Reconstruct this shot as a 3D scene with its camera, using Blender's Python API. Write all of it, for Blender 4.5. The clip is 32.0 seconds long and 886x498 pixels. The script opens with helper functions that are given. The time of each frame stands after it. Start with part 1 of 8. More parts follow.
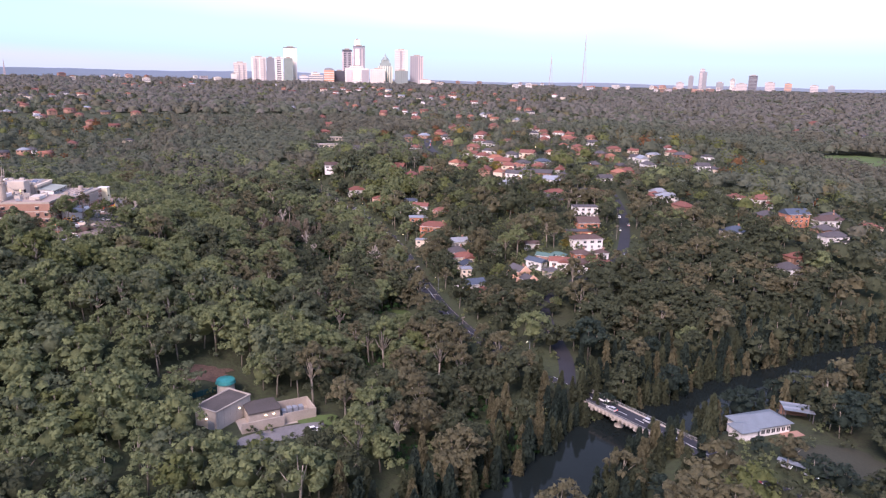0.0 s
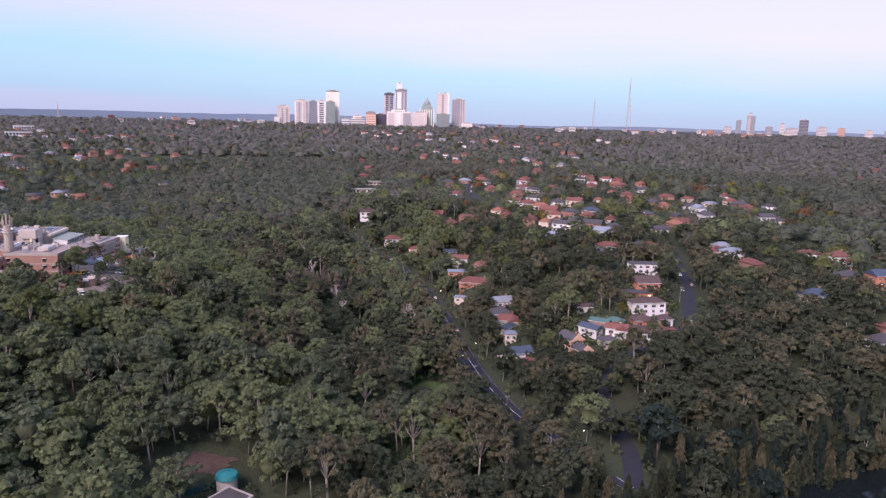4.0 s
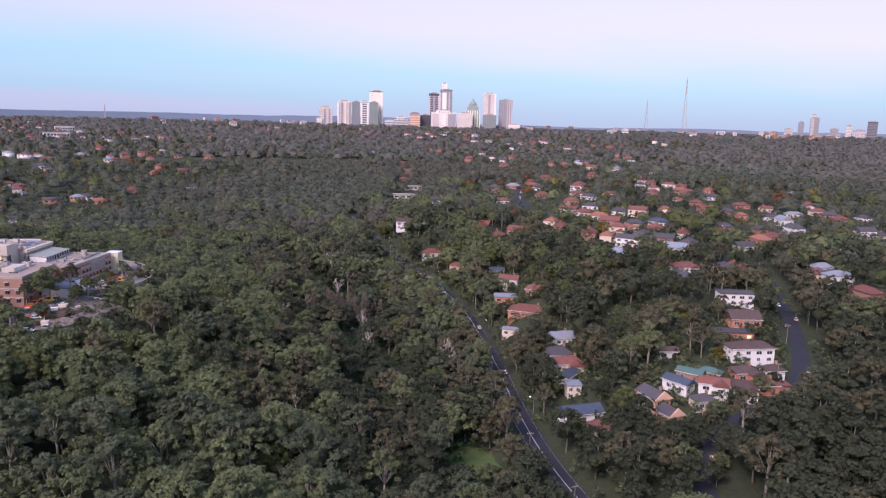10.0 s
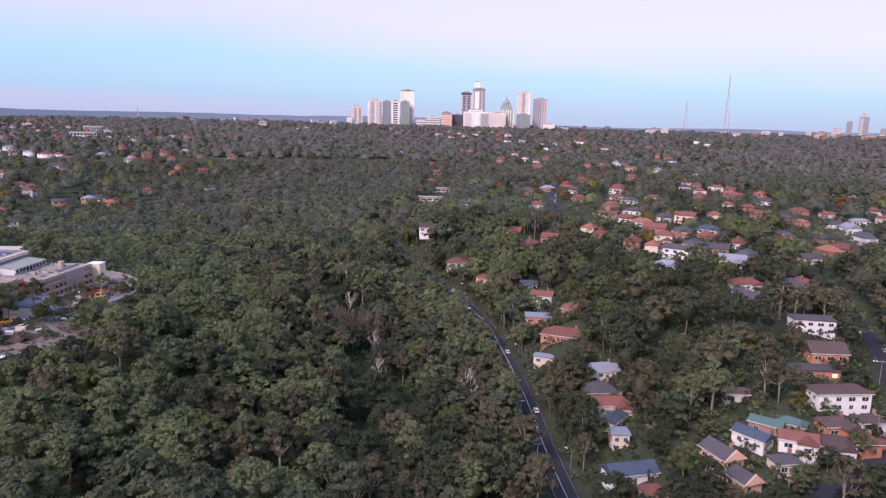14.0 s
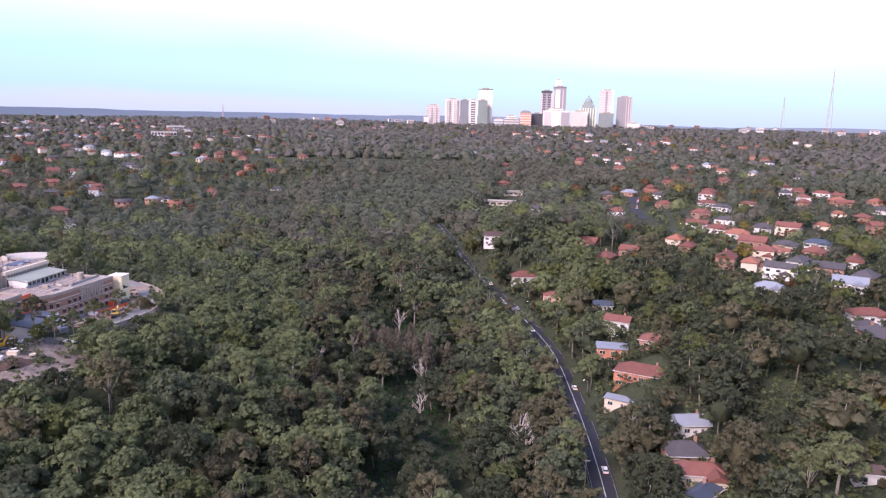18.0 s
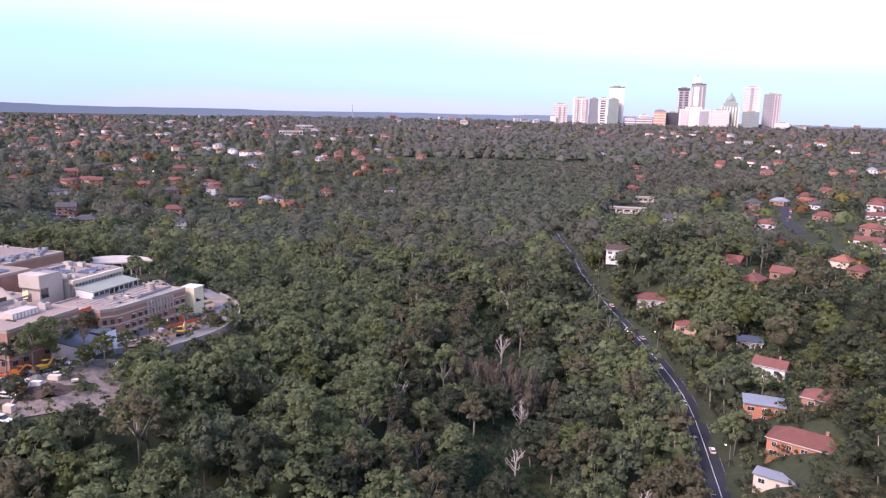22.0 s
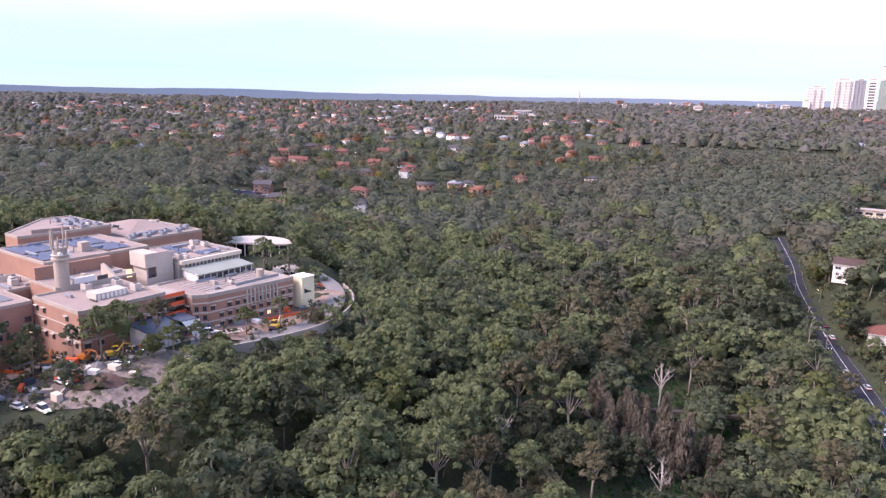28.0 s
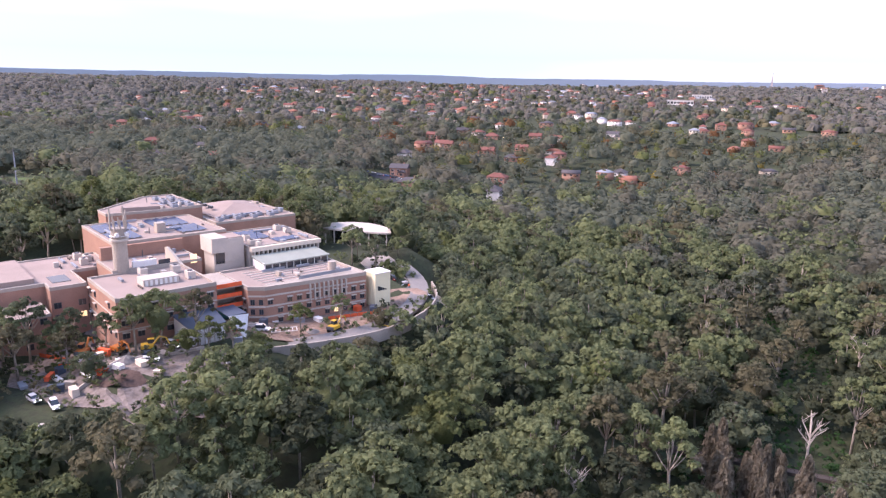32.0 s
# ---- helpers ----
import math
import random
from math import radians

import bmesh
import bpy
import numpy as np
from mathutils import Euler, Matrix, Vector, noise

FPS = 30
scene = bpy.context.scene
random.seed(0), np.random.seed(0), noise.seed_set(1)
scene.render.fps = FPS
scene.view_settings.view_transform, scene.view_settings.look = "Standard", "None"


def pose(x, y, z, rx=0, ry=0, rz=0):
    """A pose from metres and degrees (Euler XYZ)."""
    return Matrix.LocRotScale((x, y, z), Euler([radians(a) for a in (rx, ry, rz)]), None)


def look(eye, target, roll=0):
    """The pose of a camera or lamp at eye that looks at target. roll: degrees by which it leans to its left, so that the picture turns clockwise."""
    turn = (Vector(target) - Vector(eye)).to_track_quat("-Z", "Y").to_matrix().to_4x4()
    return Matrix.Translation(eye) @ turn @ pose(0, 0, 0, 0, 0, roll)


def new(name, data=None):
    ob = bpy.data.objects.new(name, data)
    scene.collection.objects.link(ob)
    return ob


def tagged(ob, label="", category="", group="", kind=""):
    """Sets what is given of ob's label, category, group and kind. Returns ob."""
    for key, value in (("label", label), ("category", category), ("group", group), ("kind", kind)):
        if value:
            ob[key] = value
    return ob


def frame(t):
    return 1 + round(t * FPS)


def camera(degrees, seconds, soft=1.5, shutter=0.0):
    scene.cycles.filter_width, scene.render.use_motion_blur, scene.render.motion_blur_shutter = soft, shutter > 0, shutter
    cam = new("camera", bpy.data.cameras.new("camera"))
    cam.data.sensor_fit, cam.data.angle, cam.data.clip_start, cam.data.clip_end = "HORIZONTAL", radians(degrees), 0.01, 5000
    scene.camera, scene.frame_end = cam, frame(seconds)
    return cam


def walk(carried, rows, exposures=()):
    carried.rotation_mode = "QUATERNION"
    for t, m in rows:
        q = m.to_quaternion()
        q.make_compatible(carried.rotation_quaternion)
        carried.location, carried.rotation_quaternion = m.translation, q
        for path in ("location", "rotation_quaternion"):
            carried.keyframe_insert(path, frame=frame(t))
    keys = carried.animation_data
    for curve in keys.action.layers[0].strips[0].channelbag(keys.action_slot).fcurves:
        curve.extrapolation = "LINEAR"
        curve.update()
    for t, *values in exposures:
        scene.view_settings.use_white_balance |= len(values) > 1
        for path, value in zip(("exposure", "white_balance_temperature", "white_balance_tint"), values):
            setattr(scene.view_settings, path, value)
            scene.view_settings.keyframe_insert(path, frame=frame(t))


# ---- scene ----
cam = camera(64.3, 32.0, soft=1.3)
METRES, EYE, TILT, LEAN, TURN = 380.0, 130.0, -13.5, -1.15, 0.0
ROWS = [
    (0.0, 0.0, 0.0, 0.0, 0.0, 0.0, -0.0),
    (0.5, 0.0001, 0.0123, 0.0032, 0.65, 1.12, -0.22),
    (1.0, -0.0, 0.0253, 0.0064, 0.91, 1.85, -0.33),
    (1.5, -0.0004, 0.0391, 0.0098, 1.1, 2.26, -0.39),
    (2.0, -0.0011, 0.0533, 0.0136, 1.4, 2.67, -0.49),
    (2.5, -0.0017, 0.0679, 0.0174, 1.86, 3.08, -0.63),
    (3.0, -0.0023, 0.0831, 0.0211, 2.31, 3.34, -0.75),
    (3.5, -0.0031, 0.0984, 0.025, 2.74, 3.34, -0.86),
    (5.5, -0.0076, 0.1624, 0.0397, 4.37, 3.41, -1.27),
    (6.0, -0.009, 0.1788, 0.0432, 4.71, 3.43, -1.35),
    (6.5, -0.0104, 0.1951, 0.0465, 4.98, 3.44, -1.4),
    (7.0, -0.012, 0.2114, 0.05, 5.23, 3.45, -1.45),
    (7.5, -0.0135, 0.228, 0.053, 5.47, 3.47, -1.49),
    (8.0, -0.0149, 0.2446, 0.0561, 5.72, 3.48, -1.54),
    (8.5, -0.0159, 0.2609, 0.0593, 5.98, 3.48, -1.6),
    (9.0, -0.0168, 0.2774, 0.0623, 6.23, 3.47, -1.68),
    (9.5, -0.0175, 0.2937, 0.0654, 6.47, 3.45, -1.76),
    (10.0, -0.0181, 0.3101, 0.0684, 6.74, 3.43, -1.83),
    (10.5, -0.0186, 0.3266, 0.0714, 7.03, 3.41, -1.91),
    (11.0, -0.0191, 0.3431, 0.0744, 7.32, 3.38, -1.98),
    (11.5, -0.0195, 0.3595, 0.0773, 7.62, 3.37, -2.05),
    (12.0, -0.02, 0.376, 0.0803, 7.9, 3.35, -2.14),
    (12.5, -0.0203, 0.3924, 0.0834, 8.21, 3.35, -2.2),
    (13.0, -0.0207, 0.409, 0.0866, 8.51, 3.34, -2.25),
    (13.5, -0.0212, 0.4255, 0.0898, 8.96, 3.34, -2.34),
    (14.0, -0.0222, 0.4418, 0.0931, 9.39, 3.38, -2.44),
    (14.5, -0.0226, 0.4571, 0.0965, 11.81, 3.2, -3.0),
    (16.5, -0.0198, 0.5198, 0.1111, 14.46, 3.09, -3.64),
    (17.0, -0.0191, 0.5356, 0.1146, 14.89, 3.06, -3.72),
    (17.5, -0.0188, 0.5514, 0.1182, 15.31, 3.03, -3.78),
    (18.0, -0.0192, 0.5674, 0.1218, 15.78, 3.0, -3.87),
    (18.5, -0.02, 0.5831, 0.1255, 16.49, 2.93, -4.02),
    (19.0, -0.0213, 0.599, 0.1289, 17.26, 2.87, -4.2),
    (19.5, -0.0233, 0.6149, 0.1325, 18.06, 2.81, -4.36),
    (20.0, -0.0261, 0.6306, 0.136, 19.44, 2.71, -4.68),
    (20.5, -0.0291, 0.6463, 0.1396, 21.04, 2.57, -5.04),
    (21.0, -0.0326, 0.6621, 0.1428, 22.64, 2.44, -5.41),
    (21.5, -0.0365, 0.6775, 0.1462, 24.23, 2.29, -5.76),
    (22.0, -0.0411, 0.693, 0.1495, 25.81, 2.12, -6.14),
    (22.5, -0.0454, 0.7082, 0.1527, 27.4, 2.0, -6.46),
    (23.0, -0.0495, 0.7231, 0.156, 28.98, 1.89, -6.79),
    (23.5, -0.0527, 0.7372, 0.1589, 30.41, 1.77, -7.09),
    (24.0, -0.0545, 0.7502, 0.1614, 31.73, 1.6, -7.4),
    (24.5, -0.055, 0.7621, 0.1636, 33.05, 1.38, -7.7),
    (25.0, -0.0539, 0.7734, 0.1656, 34.42, 1.15, -7.93),
    (25.5, -0.0511, 0.7847, 0.1675, 35.82, 0.85, -8.16),
    (27.5, -0.0377, 0.8374, 0.1737, 42.49, -0.97, -9.58),
    (28.0, -0.0358, 0.8511, 0.1757, 44.26, -1.49, -9.9),
    (28.5, -0.0353, 0.866, 0.1778, 46.12, -2.02, -10.21),
    (29.0, -0.0364, 0.8809, 0.1799, 48.03, -2.59, -10.53),
    (29.5, -0.0392, 0.8956, 0.1822, 50.01, -3.17, -10.84),
    (30.0, -0.0434, 0.9102, 0.1845, 52.02, -3.74, -11.14),
    (30.5, -0.0488, 0.9246, 0.1869, 54.01, -4.31, -11.43),
    (31.0, -0.0548, 0.9389, 0.1893, 55.88, -4.72, -11.66),
    (31.5, -0.061, 0.9533, 0.1919, 57.24, -4.99, -11.86),
    (32.0, -0.0664, 0.9681, 0.1944, 58.4, -5.26, -12.04),
]
EXPOSURES = [(0.0, 0.42, 6150, 21), (1.5, 0.20, 5950, 21), (3.5, -0.02, 5900, 21), (6.0, -0.09, 5900, 21), (14.0, -0.06, 5900, 21), (15.0, 0.0, 5930, 21), (16.5, 0.32, 6010, 21), (25.0, 0.45, 6080, 22), (28.0, 0.66, 6220, 19), (32.0, 0.84, 6310, 18)]
walk(cam, [(t, pose(0, 0, EYE, TILT, LEAN, TURN) @ pose(METRES * x, METRES * y, METRES * z, 90 + pitch, roll, yaw)) for t, x, y, z, yaw, pitch, roll in ROWS], EXPOSURES)

# ---------------------------------------------------------------- light

world = bpy.data.worlds.new("dusk_sky")
scene.world = world
world.use_nodes = True
wn, wl = world.node_tree.nodes, world.node_tree.links
wn.clear()


def wnode(kind, **values):
    n = wn.new(kind)
    for key, v in values.items():
        n.inputs[key].default_value = v
    return n


w_out = wnode("ShaderNodeOutputWorld")
sky = wn.new("ShaderNodeTexSky")
sky.sky_type, sky.sun_disc = "NISHITA", False
sky.sun_elevation, sky.sun_rotation = radians(9), radians(196)
sky.air_density, sky.dust_density = 1.2, 1.5
bg_sky = wnode("ShaderNodeBackground", Strength=0.06)
wl.new(sky.outputs[0], bg_sky.inputs["Color"])
# thin high cloud sheet lit pink from below the horizon, clear blue belt under it
coord = wn.new("ShaderNodeTexCoord")
sep = wn.new("ShaderNodeSeparateXYZ")
wl.new(coord.outputs["Generated"], sep.inputs[0])
stretch = wn.new("ShaderNodeMapping")
stretch.inputs["Scale"].default_value = (1.0, 1.0, 5.0)
wl.new(coord.outputs["Generated"], stretch.inputs["Vector"])
drift = wnode("ShaderNodeTexNoise", Scale=1.6, Detail=4.0, Roughness=0.45)
wl.new(stretch.outputs[0], drift.inputs["Vector"])
shift = wn.new("ShaderNodeMath")
shift.operation, shift.inputs[1].default_value, shift.inputs[2].default_value = "MULTIPLY_ADD", 0.14, -0.008
wl.new(drift.outputs[0], shift.inputs[0])
north_west = wn.new("ShaderNodeVectorMath")
north_west.operation, north_west.inputs[1].default_value = "DOT_PRODUCT", (-0.643, 0.766, 0.0)
wl.new(coord.outputs["Generated"], north_west.inputs[0])
edge = wn.new("ShaderNodeMath")
edge.operation, edge.inputs[1].default_value = "MULTIPLY_ADD", -0.07
wl.new(north_west.outputs["Value"], edge.inputs[0])
wl.new(sep.outputs["Z"], edge.inputs[2])
height = wn.new("ShaderNodeMath")
height.operation = "ADD"
wl.new(edge.outputs[0], height.inputs[0])
wl.new(shift.outputs[0], height.inputs[1])
ramp = wn.new("ShaderNodeValToRGB")
wl.new(height.outputs[0], ramp.inputs[0])
el = ramp.color_ramp.elements
el[0].position, el[0].color = 0.0, (0.56, 0.65, 0.92, 1)
el[1].position, el[1].color = 1.0, (0.40, 0.54, 0.94, 1)
for at, c in ((0.02, (0.42, 0.69, 0.96)), (0.08, (0.42, 0.73, 0.99)), (0.118, (0.64, 0.73, 0.97)),
              (0.16, (0.84, 0.75, 0.93)), (0.26, (0.86, 0.77, 0.95)), (0.45, (0.58, 0.66, 0.96))):
    e = el.new(at)
    e.color = (*c, 1)
low = wn.new("ShaderNodeMapRange")
low.inputs[1].default_value, low.inputs[2].default_value = -0.015, 0.035
wl.new(sep.outputs["Z"], low.inputs[0])
air = wn.new("ShaderNodeMix")
air.data_type = "RGBA"
air.inputs[6].default_value = (0.62, 0.70, 0.90, 1)
wl.new(low.outputs[0], air.inputs[0])
wl.new(ramp.outputs[0], air.inputs[7])
bg_cloud = wnode("ShaderNodeBackground", Strength=0.82)
wl.new(air.outputs[2], bg_cloud.inputs["Color"])
both = wn.new("ShaderNodeAddShader")
wl.new(bg_sky.outputs[0], both.inputs[0])
wl.new(bg_cloud.outputs[0], both.inputs[1])
wl.new(both.outputs[0], w_out.inputs["Surface"])

sun = new("sun", bpy.data.lights.new("sun", "SUN"))
sun.data.energy, sun.data.angle, sun.data.color = 4.6, radians(28), (1.0, 0.80, 0.74)
sun.matrix_world = look((-190, -360, 380), (0, 0, 0))


# ---------------------------------------------------------------- materials
def surface(name, base, rough=0.85, vary=0.25, scale=0.3, fine=8.0, bump=0.15, metal=0.0, per_object=0.0, per_island=0.0, tint=None, grain=0.45, relief=0.5):
    """Procedural surface: base colour with broad stains and fine grain, and relief."""
    m = bpy.data.materials.new(name)
    m.use_nodes = True
    nt = m.node_tree
    bsdf = nt.nodes["Principled BSDF"]
    bsdf.inputs["Roughness"].default_value = rough
    bsdf.inputs["Metallic"].default_value = metal
    bsdf.inputs["Specular IOR Level"].default_value = 0.3
    geo = nt.nodes.new("ShaderNodeNewGeometry")
    big = nt.nodes.new("ShaderNodeTexNoise")
    big.inputs["Scale"].default_value, big.inputs["Detail"].default_value = scale, 4
    small = nt.nodes.new("ShaderNodeTexNoise")
    small.inputs["Scale"].default_value, small.inputs["Detail"].default_value = fine, 3
    for n in (big, small):
        nt.links.new(geo.outputs["Position"], n.inputs["Vector"])
    mixv = nt.nodes.new("ShaderNodeMath")
    mixv.operation = "ADD"
    nt.links.new(big.outputs[0], mixv.inputs[0])
    nt.links.new(small.outputs[0], mixv.inputs[1])
    last = mixv.outputs[0]
    for amount, node, out in ((per_object, "ShaderNodeObjectInfo", "Random"), (per_island, None, "Random Per Island")):
        if amount:
            src = nt.nodes.new(node) if node else geo
            ma = nt.nodes.new("ShaderNodeMath")
            ma.operation, ma.inputs[1].default_value = "MULTIPLY_ADD", amount
            nt.links.new(src.outputs[out], ma.inputs[0])
            nt.links.new(last, ma.inputs[2])
            last = ma.outputs[0]
    total = (per_object + per_island) / 2
    rng = nt.nodes.new("ShaderNodeMapRange")
    rng.inputs[1].default_value, rng.inputs[2].default_value = 1 - grain, 1 + grain + 2 * total
    nt.links.new(last, rng.inputs[0])
    mix = nt.nodes.new("ShaderNodeMix")
    mix.data_type = "RGBA"
    low = [c * (1 - vary) for c in base]
    high = [min(0.95, c * (1 + vary)) for c in (tint or base)]
    mix.inputs[6].default_value, mix.inputs[7].default_value = (*low, 1), (*high, 1)
    nt.links.new(rng.outputs[0], mix.inputs[0])
    nt.links.new(mix.outputs[2], bsdf.inputs["Base Color"])
    if bump:
        b = nt.nodes.new("ShaderNodeBump")
        b.inputs["Strength"].default_value, b.inputs["Distance"].default_value = bump, relief / fine
        nt.links.new(small.outputs[0], b.inputs["Height"])
        nt.links.new(b.outputs[0], bsdf.inputs["Normal"])
    return m


def leaves(name, base, tint, vary=0.4):
    """Foliage: colour drifts over tens of metres and from spray to spray; a little light passes through."""
    m = surface(name, base, rough=0.8, vary=vary, scale=0.06, fine=2.4, bump=1.0, per_island=0.4, tint=tint, grain=0.24, relief=1.0)
    nt = m.node_tree
    bsdf = nt.nodes["Principled BSDF"]
    bsdf.inputs["Specular IOR Level"].default_value = 0.15
    for n in nt.nodes:
        if n.type == "TEX_NOISE" and n.inputs["Scale"].default_value > 1:
            n.inputs["Detail"].default_value, n.inputs["Roughness"].default_value = 5, 0.7
    glow = nt.nodes.new("ShaderNodeBsdfTranslucent")
    both = nt.nodes.new("ShaderNodeMixShader")
    both.inputs[0].default_value = 0.4
    nt.links.new(bsdf.inputs["Base Color"].links[0].from_socket, glow.inputs["Color"])
    nt.links.new(bsdf.outputs[0], both.inputs[1])
    nt.links.new(glow.outputs[0], both.inputs[2])
    nt.links.new(both.outputs[0], nt.nodes["Material Output"].inputs["Surface"])
    return m


def glowing(name, colour, power):
    m = bpy.data.materials.new(name)
    m.use_nodes = True
    bsdf = m.node_tree.nodes["Principled BSDF"]
    bsdf.inputs["Base Color"].default_value = (*colour, 1)
    bsdf.inputs["Emission Color"].default_value = (*colour, 1)
    bsdf.inputs["Emission Strength"].default_value = power
    return m


def glazing(name, colour, rough=0.08):
    m = surface(name, colour, rough=rough, vary=0.3, scale=0.2, fine=0.6, bump=0.0, per_object=0.3)
    m.node_tree.nodes["Principled BSDF"].inputs["Specular IOR Level"].default_value = 0.8
    return m


M_OLIVE = leaves("leaf_olive", (0.118, 0.146, 0.076), (0.182, 0.208, 0.100))
M_DEEP = leaves("leaf_deep", (0.056, 0.068, 0.044), (0.080, 0.092, 0.054))
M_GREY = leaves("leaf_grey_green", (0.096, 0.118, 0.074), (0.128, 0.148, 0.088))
M_BROWN = leaves("leaf_brown_green", (0.110, 0.106, 0.066), (0.148, 0.138, 0.082))
M_BRIGHT = leaves("leaf_yellow_green", (0.112, 0.134, 0.054), (0.140, 0.158, 0.062))
M_RUST = leaves("leaf_rust", (0.13, 0.075, 0.04), (0.17, 0.09, 0.045))
M_GOLD = leaves("leaf_gold", (0.17, 0.145, 0.04), (0.21, 0.17, 0.045))
M_BARE = leaves("twig_grey", (0.195, 0.176, 0.136), (0.232, 0.202, 0.154))
# distance haze is put into these three leaf colours, palest for the farthest
M_HAZE_GREEN = leaves("leaf_haze_green", (0.116, 0.134, 0.098), (0.138, 0.152, 0.112), 0.2)
M_HAZE_BROWN = leaves("leaf_haze_brown", (0.130, 0.132, 0.100), (0.152, 0.150, 0.114), 0.2)
M_HAZY = leaves("leaf_haze_pale", (0.160, 0.158, 0.140), (0.182, 0.176, 0.156), 0.18)
# bluish shade of the river bank, put into the leaf colour
M_SHADE = leaves("leaf_bank_shade", (0.026, 0.042, 0.036), (0.040, 0.058, 0.046))
M_LUSH = leaves("leaf_lush_green", (0.030, 0.072, 0.026), (0.044, 0.096, 0.032))
LEAF = [M_OLIVE, M_DEEP, M_GREY, M_BROWN, M_BRIGHT, M_RUST, M_GOLD, M_BARE, M_HAZE_GREEN, M_HAZE_BROWN, M_LUSH, M_HAZY, M_SHADE]
M_BARK = surface("bark_pale", (0.30, 0.265, 0.225), rough=0.9, vary=0.5, scale=0.6, fine=5, bump=0.4)
M_SOIL = surface("forest_floor", (0.056, 0.056, 0.040), rough=1.0, vary=0.5, scale=0.03, fine=0.7, bump=0.5, tint=(0.036, 0.048, 0.022))
M_ROCK = surface("cut_earth", (0.21, 0.138, 0.104), rough=0.95, vary=0.45, scale=0.12, fine=1.2, bump=0.5, tint=(0.245, 0.178, 0.142))
M_ASPHALT = surface("asphalt", (0.030, 0.031, 0.040), rough=0.8, vary=0.3, scale=0.12, fine=6, bump=0.2)
M_PAINT = surface("road_paint", (0.62, 0.62, 0.60), rough=0.7, vary=0.25, scale=0.5, fine=4, bump=0.05)
M_CONC = surface("concrete", (0.36, 0.315, 0.275), rough=0.85, vary=0.25, scale=0.15, fine=3, bump=0.2)
M_CONC_L = surface("pale_concrete", (0.48, 0.43, 0.385), rough=0.85, vary=0.2, scale=0.15, fine=3, bump=0.2)
M_BRICK = surface("brown_brick", (0.325, 0.192, 0.145), rough=0.9, vary=0.25, scale=0.2, fine=5, bump=0.3)
M_BRICK_O = surface("orange_brick", (0.46, 0.20, 0.125), rough=0.9, vary=0.22, scale=0.25, fine=5, bump=0.3)
M_WHITE = surface("white_render", (0.73, 0.70, 0.69), rough=0.7, vary=0.14, scale=0.3, fine=3, bump=0.05)
M_CREAM = surface("cream_render", (0.66, 0.56, 0.46), rough=0.8, vary=0.12, scale=0.3, fine=3, bump=0.05)
M_PINK = surface("apricot_render", (0.74, 0.46, 0.33), rough=0.8, vary=0.12, scale=0.3, fine=3, bump=0.05)
M_TILE_R = surface("terracotta_tiles", (0.175, 0.074, 0.060), rough=0.8, vary=0.35, scale=0.4, fine=3, bump=0.4, per_object=0.5)
M_TILE_O = surface("orange_tiles", (0.26, 0.112, 0.076), rough=0.8, vary=0.35, scale=0.4, fine=3, bump=0.4, per_object=0.5)
M_TILE_G = surface("grey_tiles", (0.078, 0.072, 0.078), rough=0.75, vary=0.35, scale=0.4, fine=3, bump=0.4, per_object=0.5)
M_TILE_B = surface("brown_tiles", (0.088, 0.060, 0.055), rough=0.8, vary=0.35, scale=0.4, fine=3, bump=0.4, per_object=0.5)
M_METAL_L = surface("pale_metal_sheet", (0.24, 0.26, 0.30), rough=0.5, vary=0.15, scale=0.3, fine=4, bump=0.1, per_object=0.3)
M_METAL_B = surface("blue_grey_metal_sheet", (0.065, 0.082, 0.115), rough=0.5, vary=0.2, scale=0.3, fine=4, bump=0.1)
M_METAL_D = surface("dark_steel", (0.10, 0.10, 0.11), rough=0.5, vary=0.2, scale=0.5, fine=4, bump=0.1)
M_ROOFMEM = surface("gravel_roof", (0.30, 0.238, 0.212), rough=0.95, vary=0.2, scale=0.12, fine=4, bump=0.3)
M_ROOFDK = surface("dark_flat_roof", (0.075, 0.066, 0.064), rough=0.9, vary=0.3, scale=0.15, fine=3, bump=0.3)
M_GLASS = glazing("window_glass", (0.035, 0.042, 0.052))
M_GLASS_L = glazing("sky_glass", (0.20, 0.25, 0.28))
M_GRASS = surface("mown_grass", (0.072, 0.108, 0.036), rough=0.95, vary=0.35, scale=0.08, fine=2, bump=0.4)
M_DRYGRASS = surface("worn_grass", (0.042, 0.044, 0.032), rough=0.95, vary=0.3, scale=0.08, fine=2, bump=0.4)


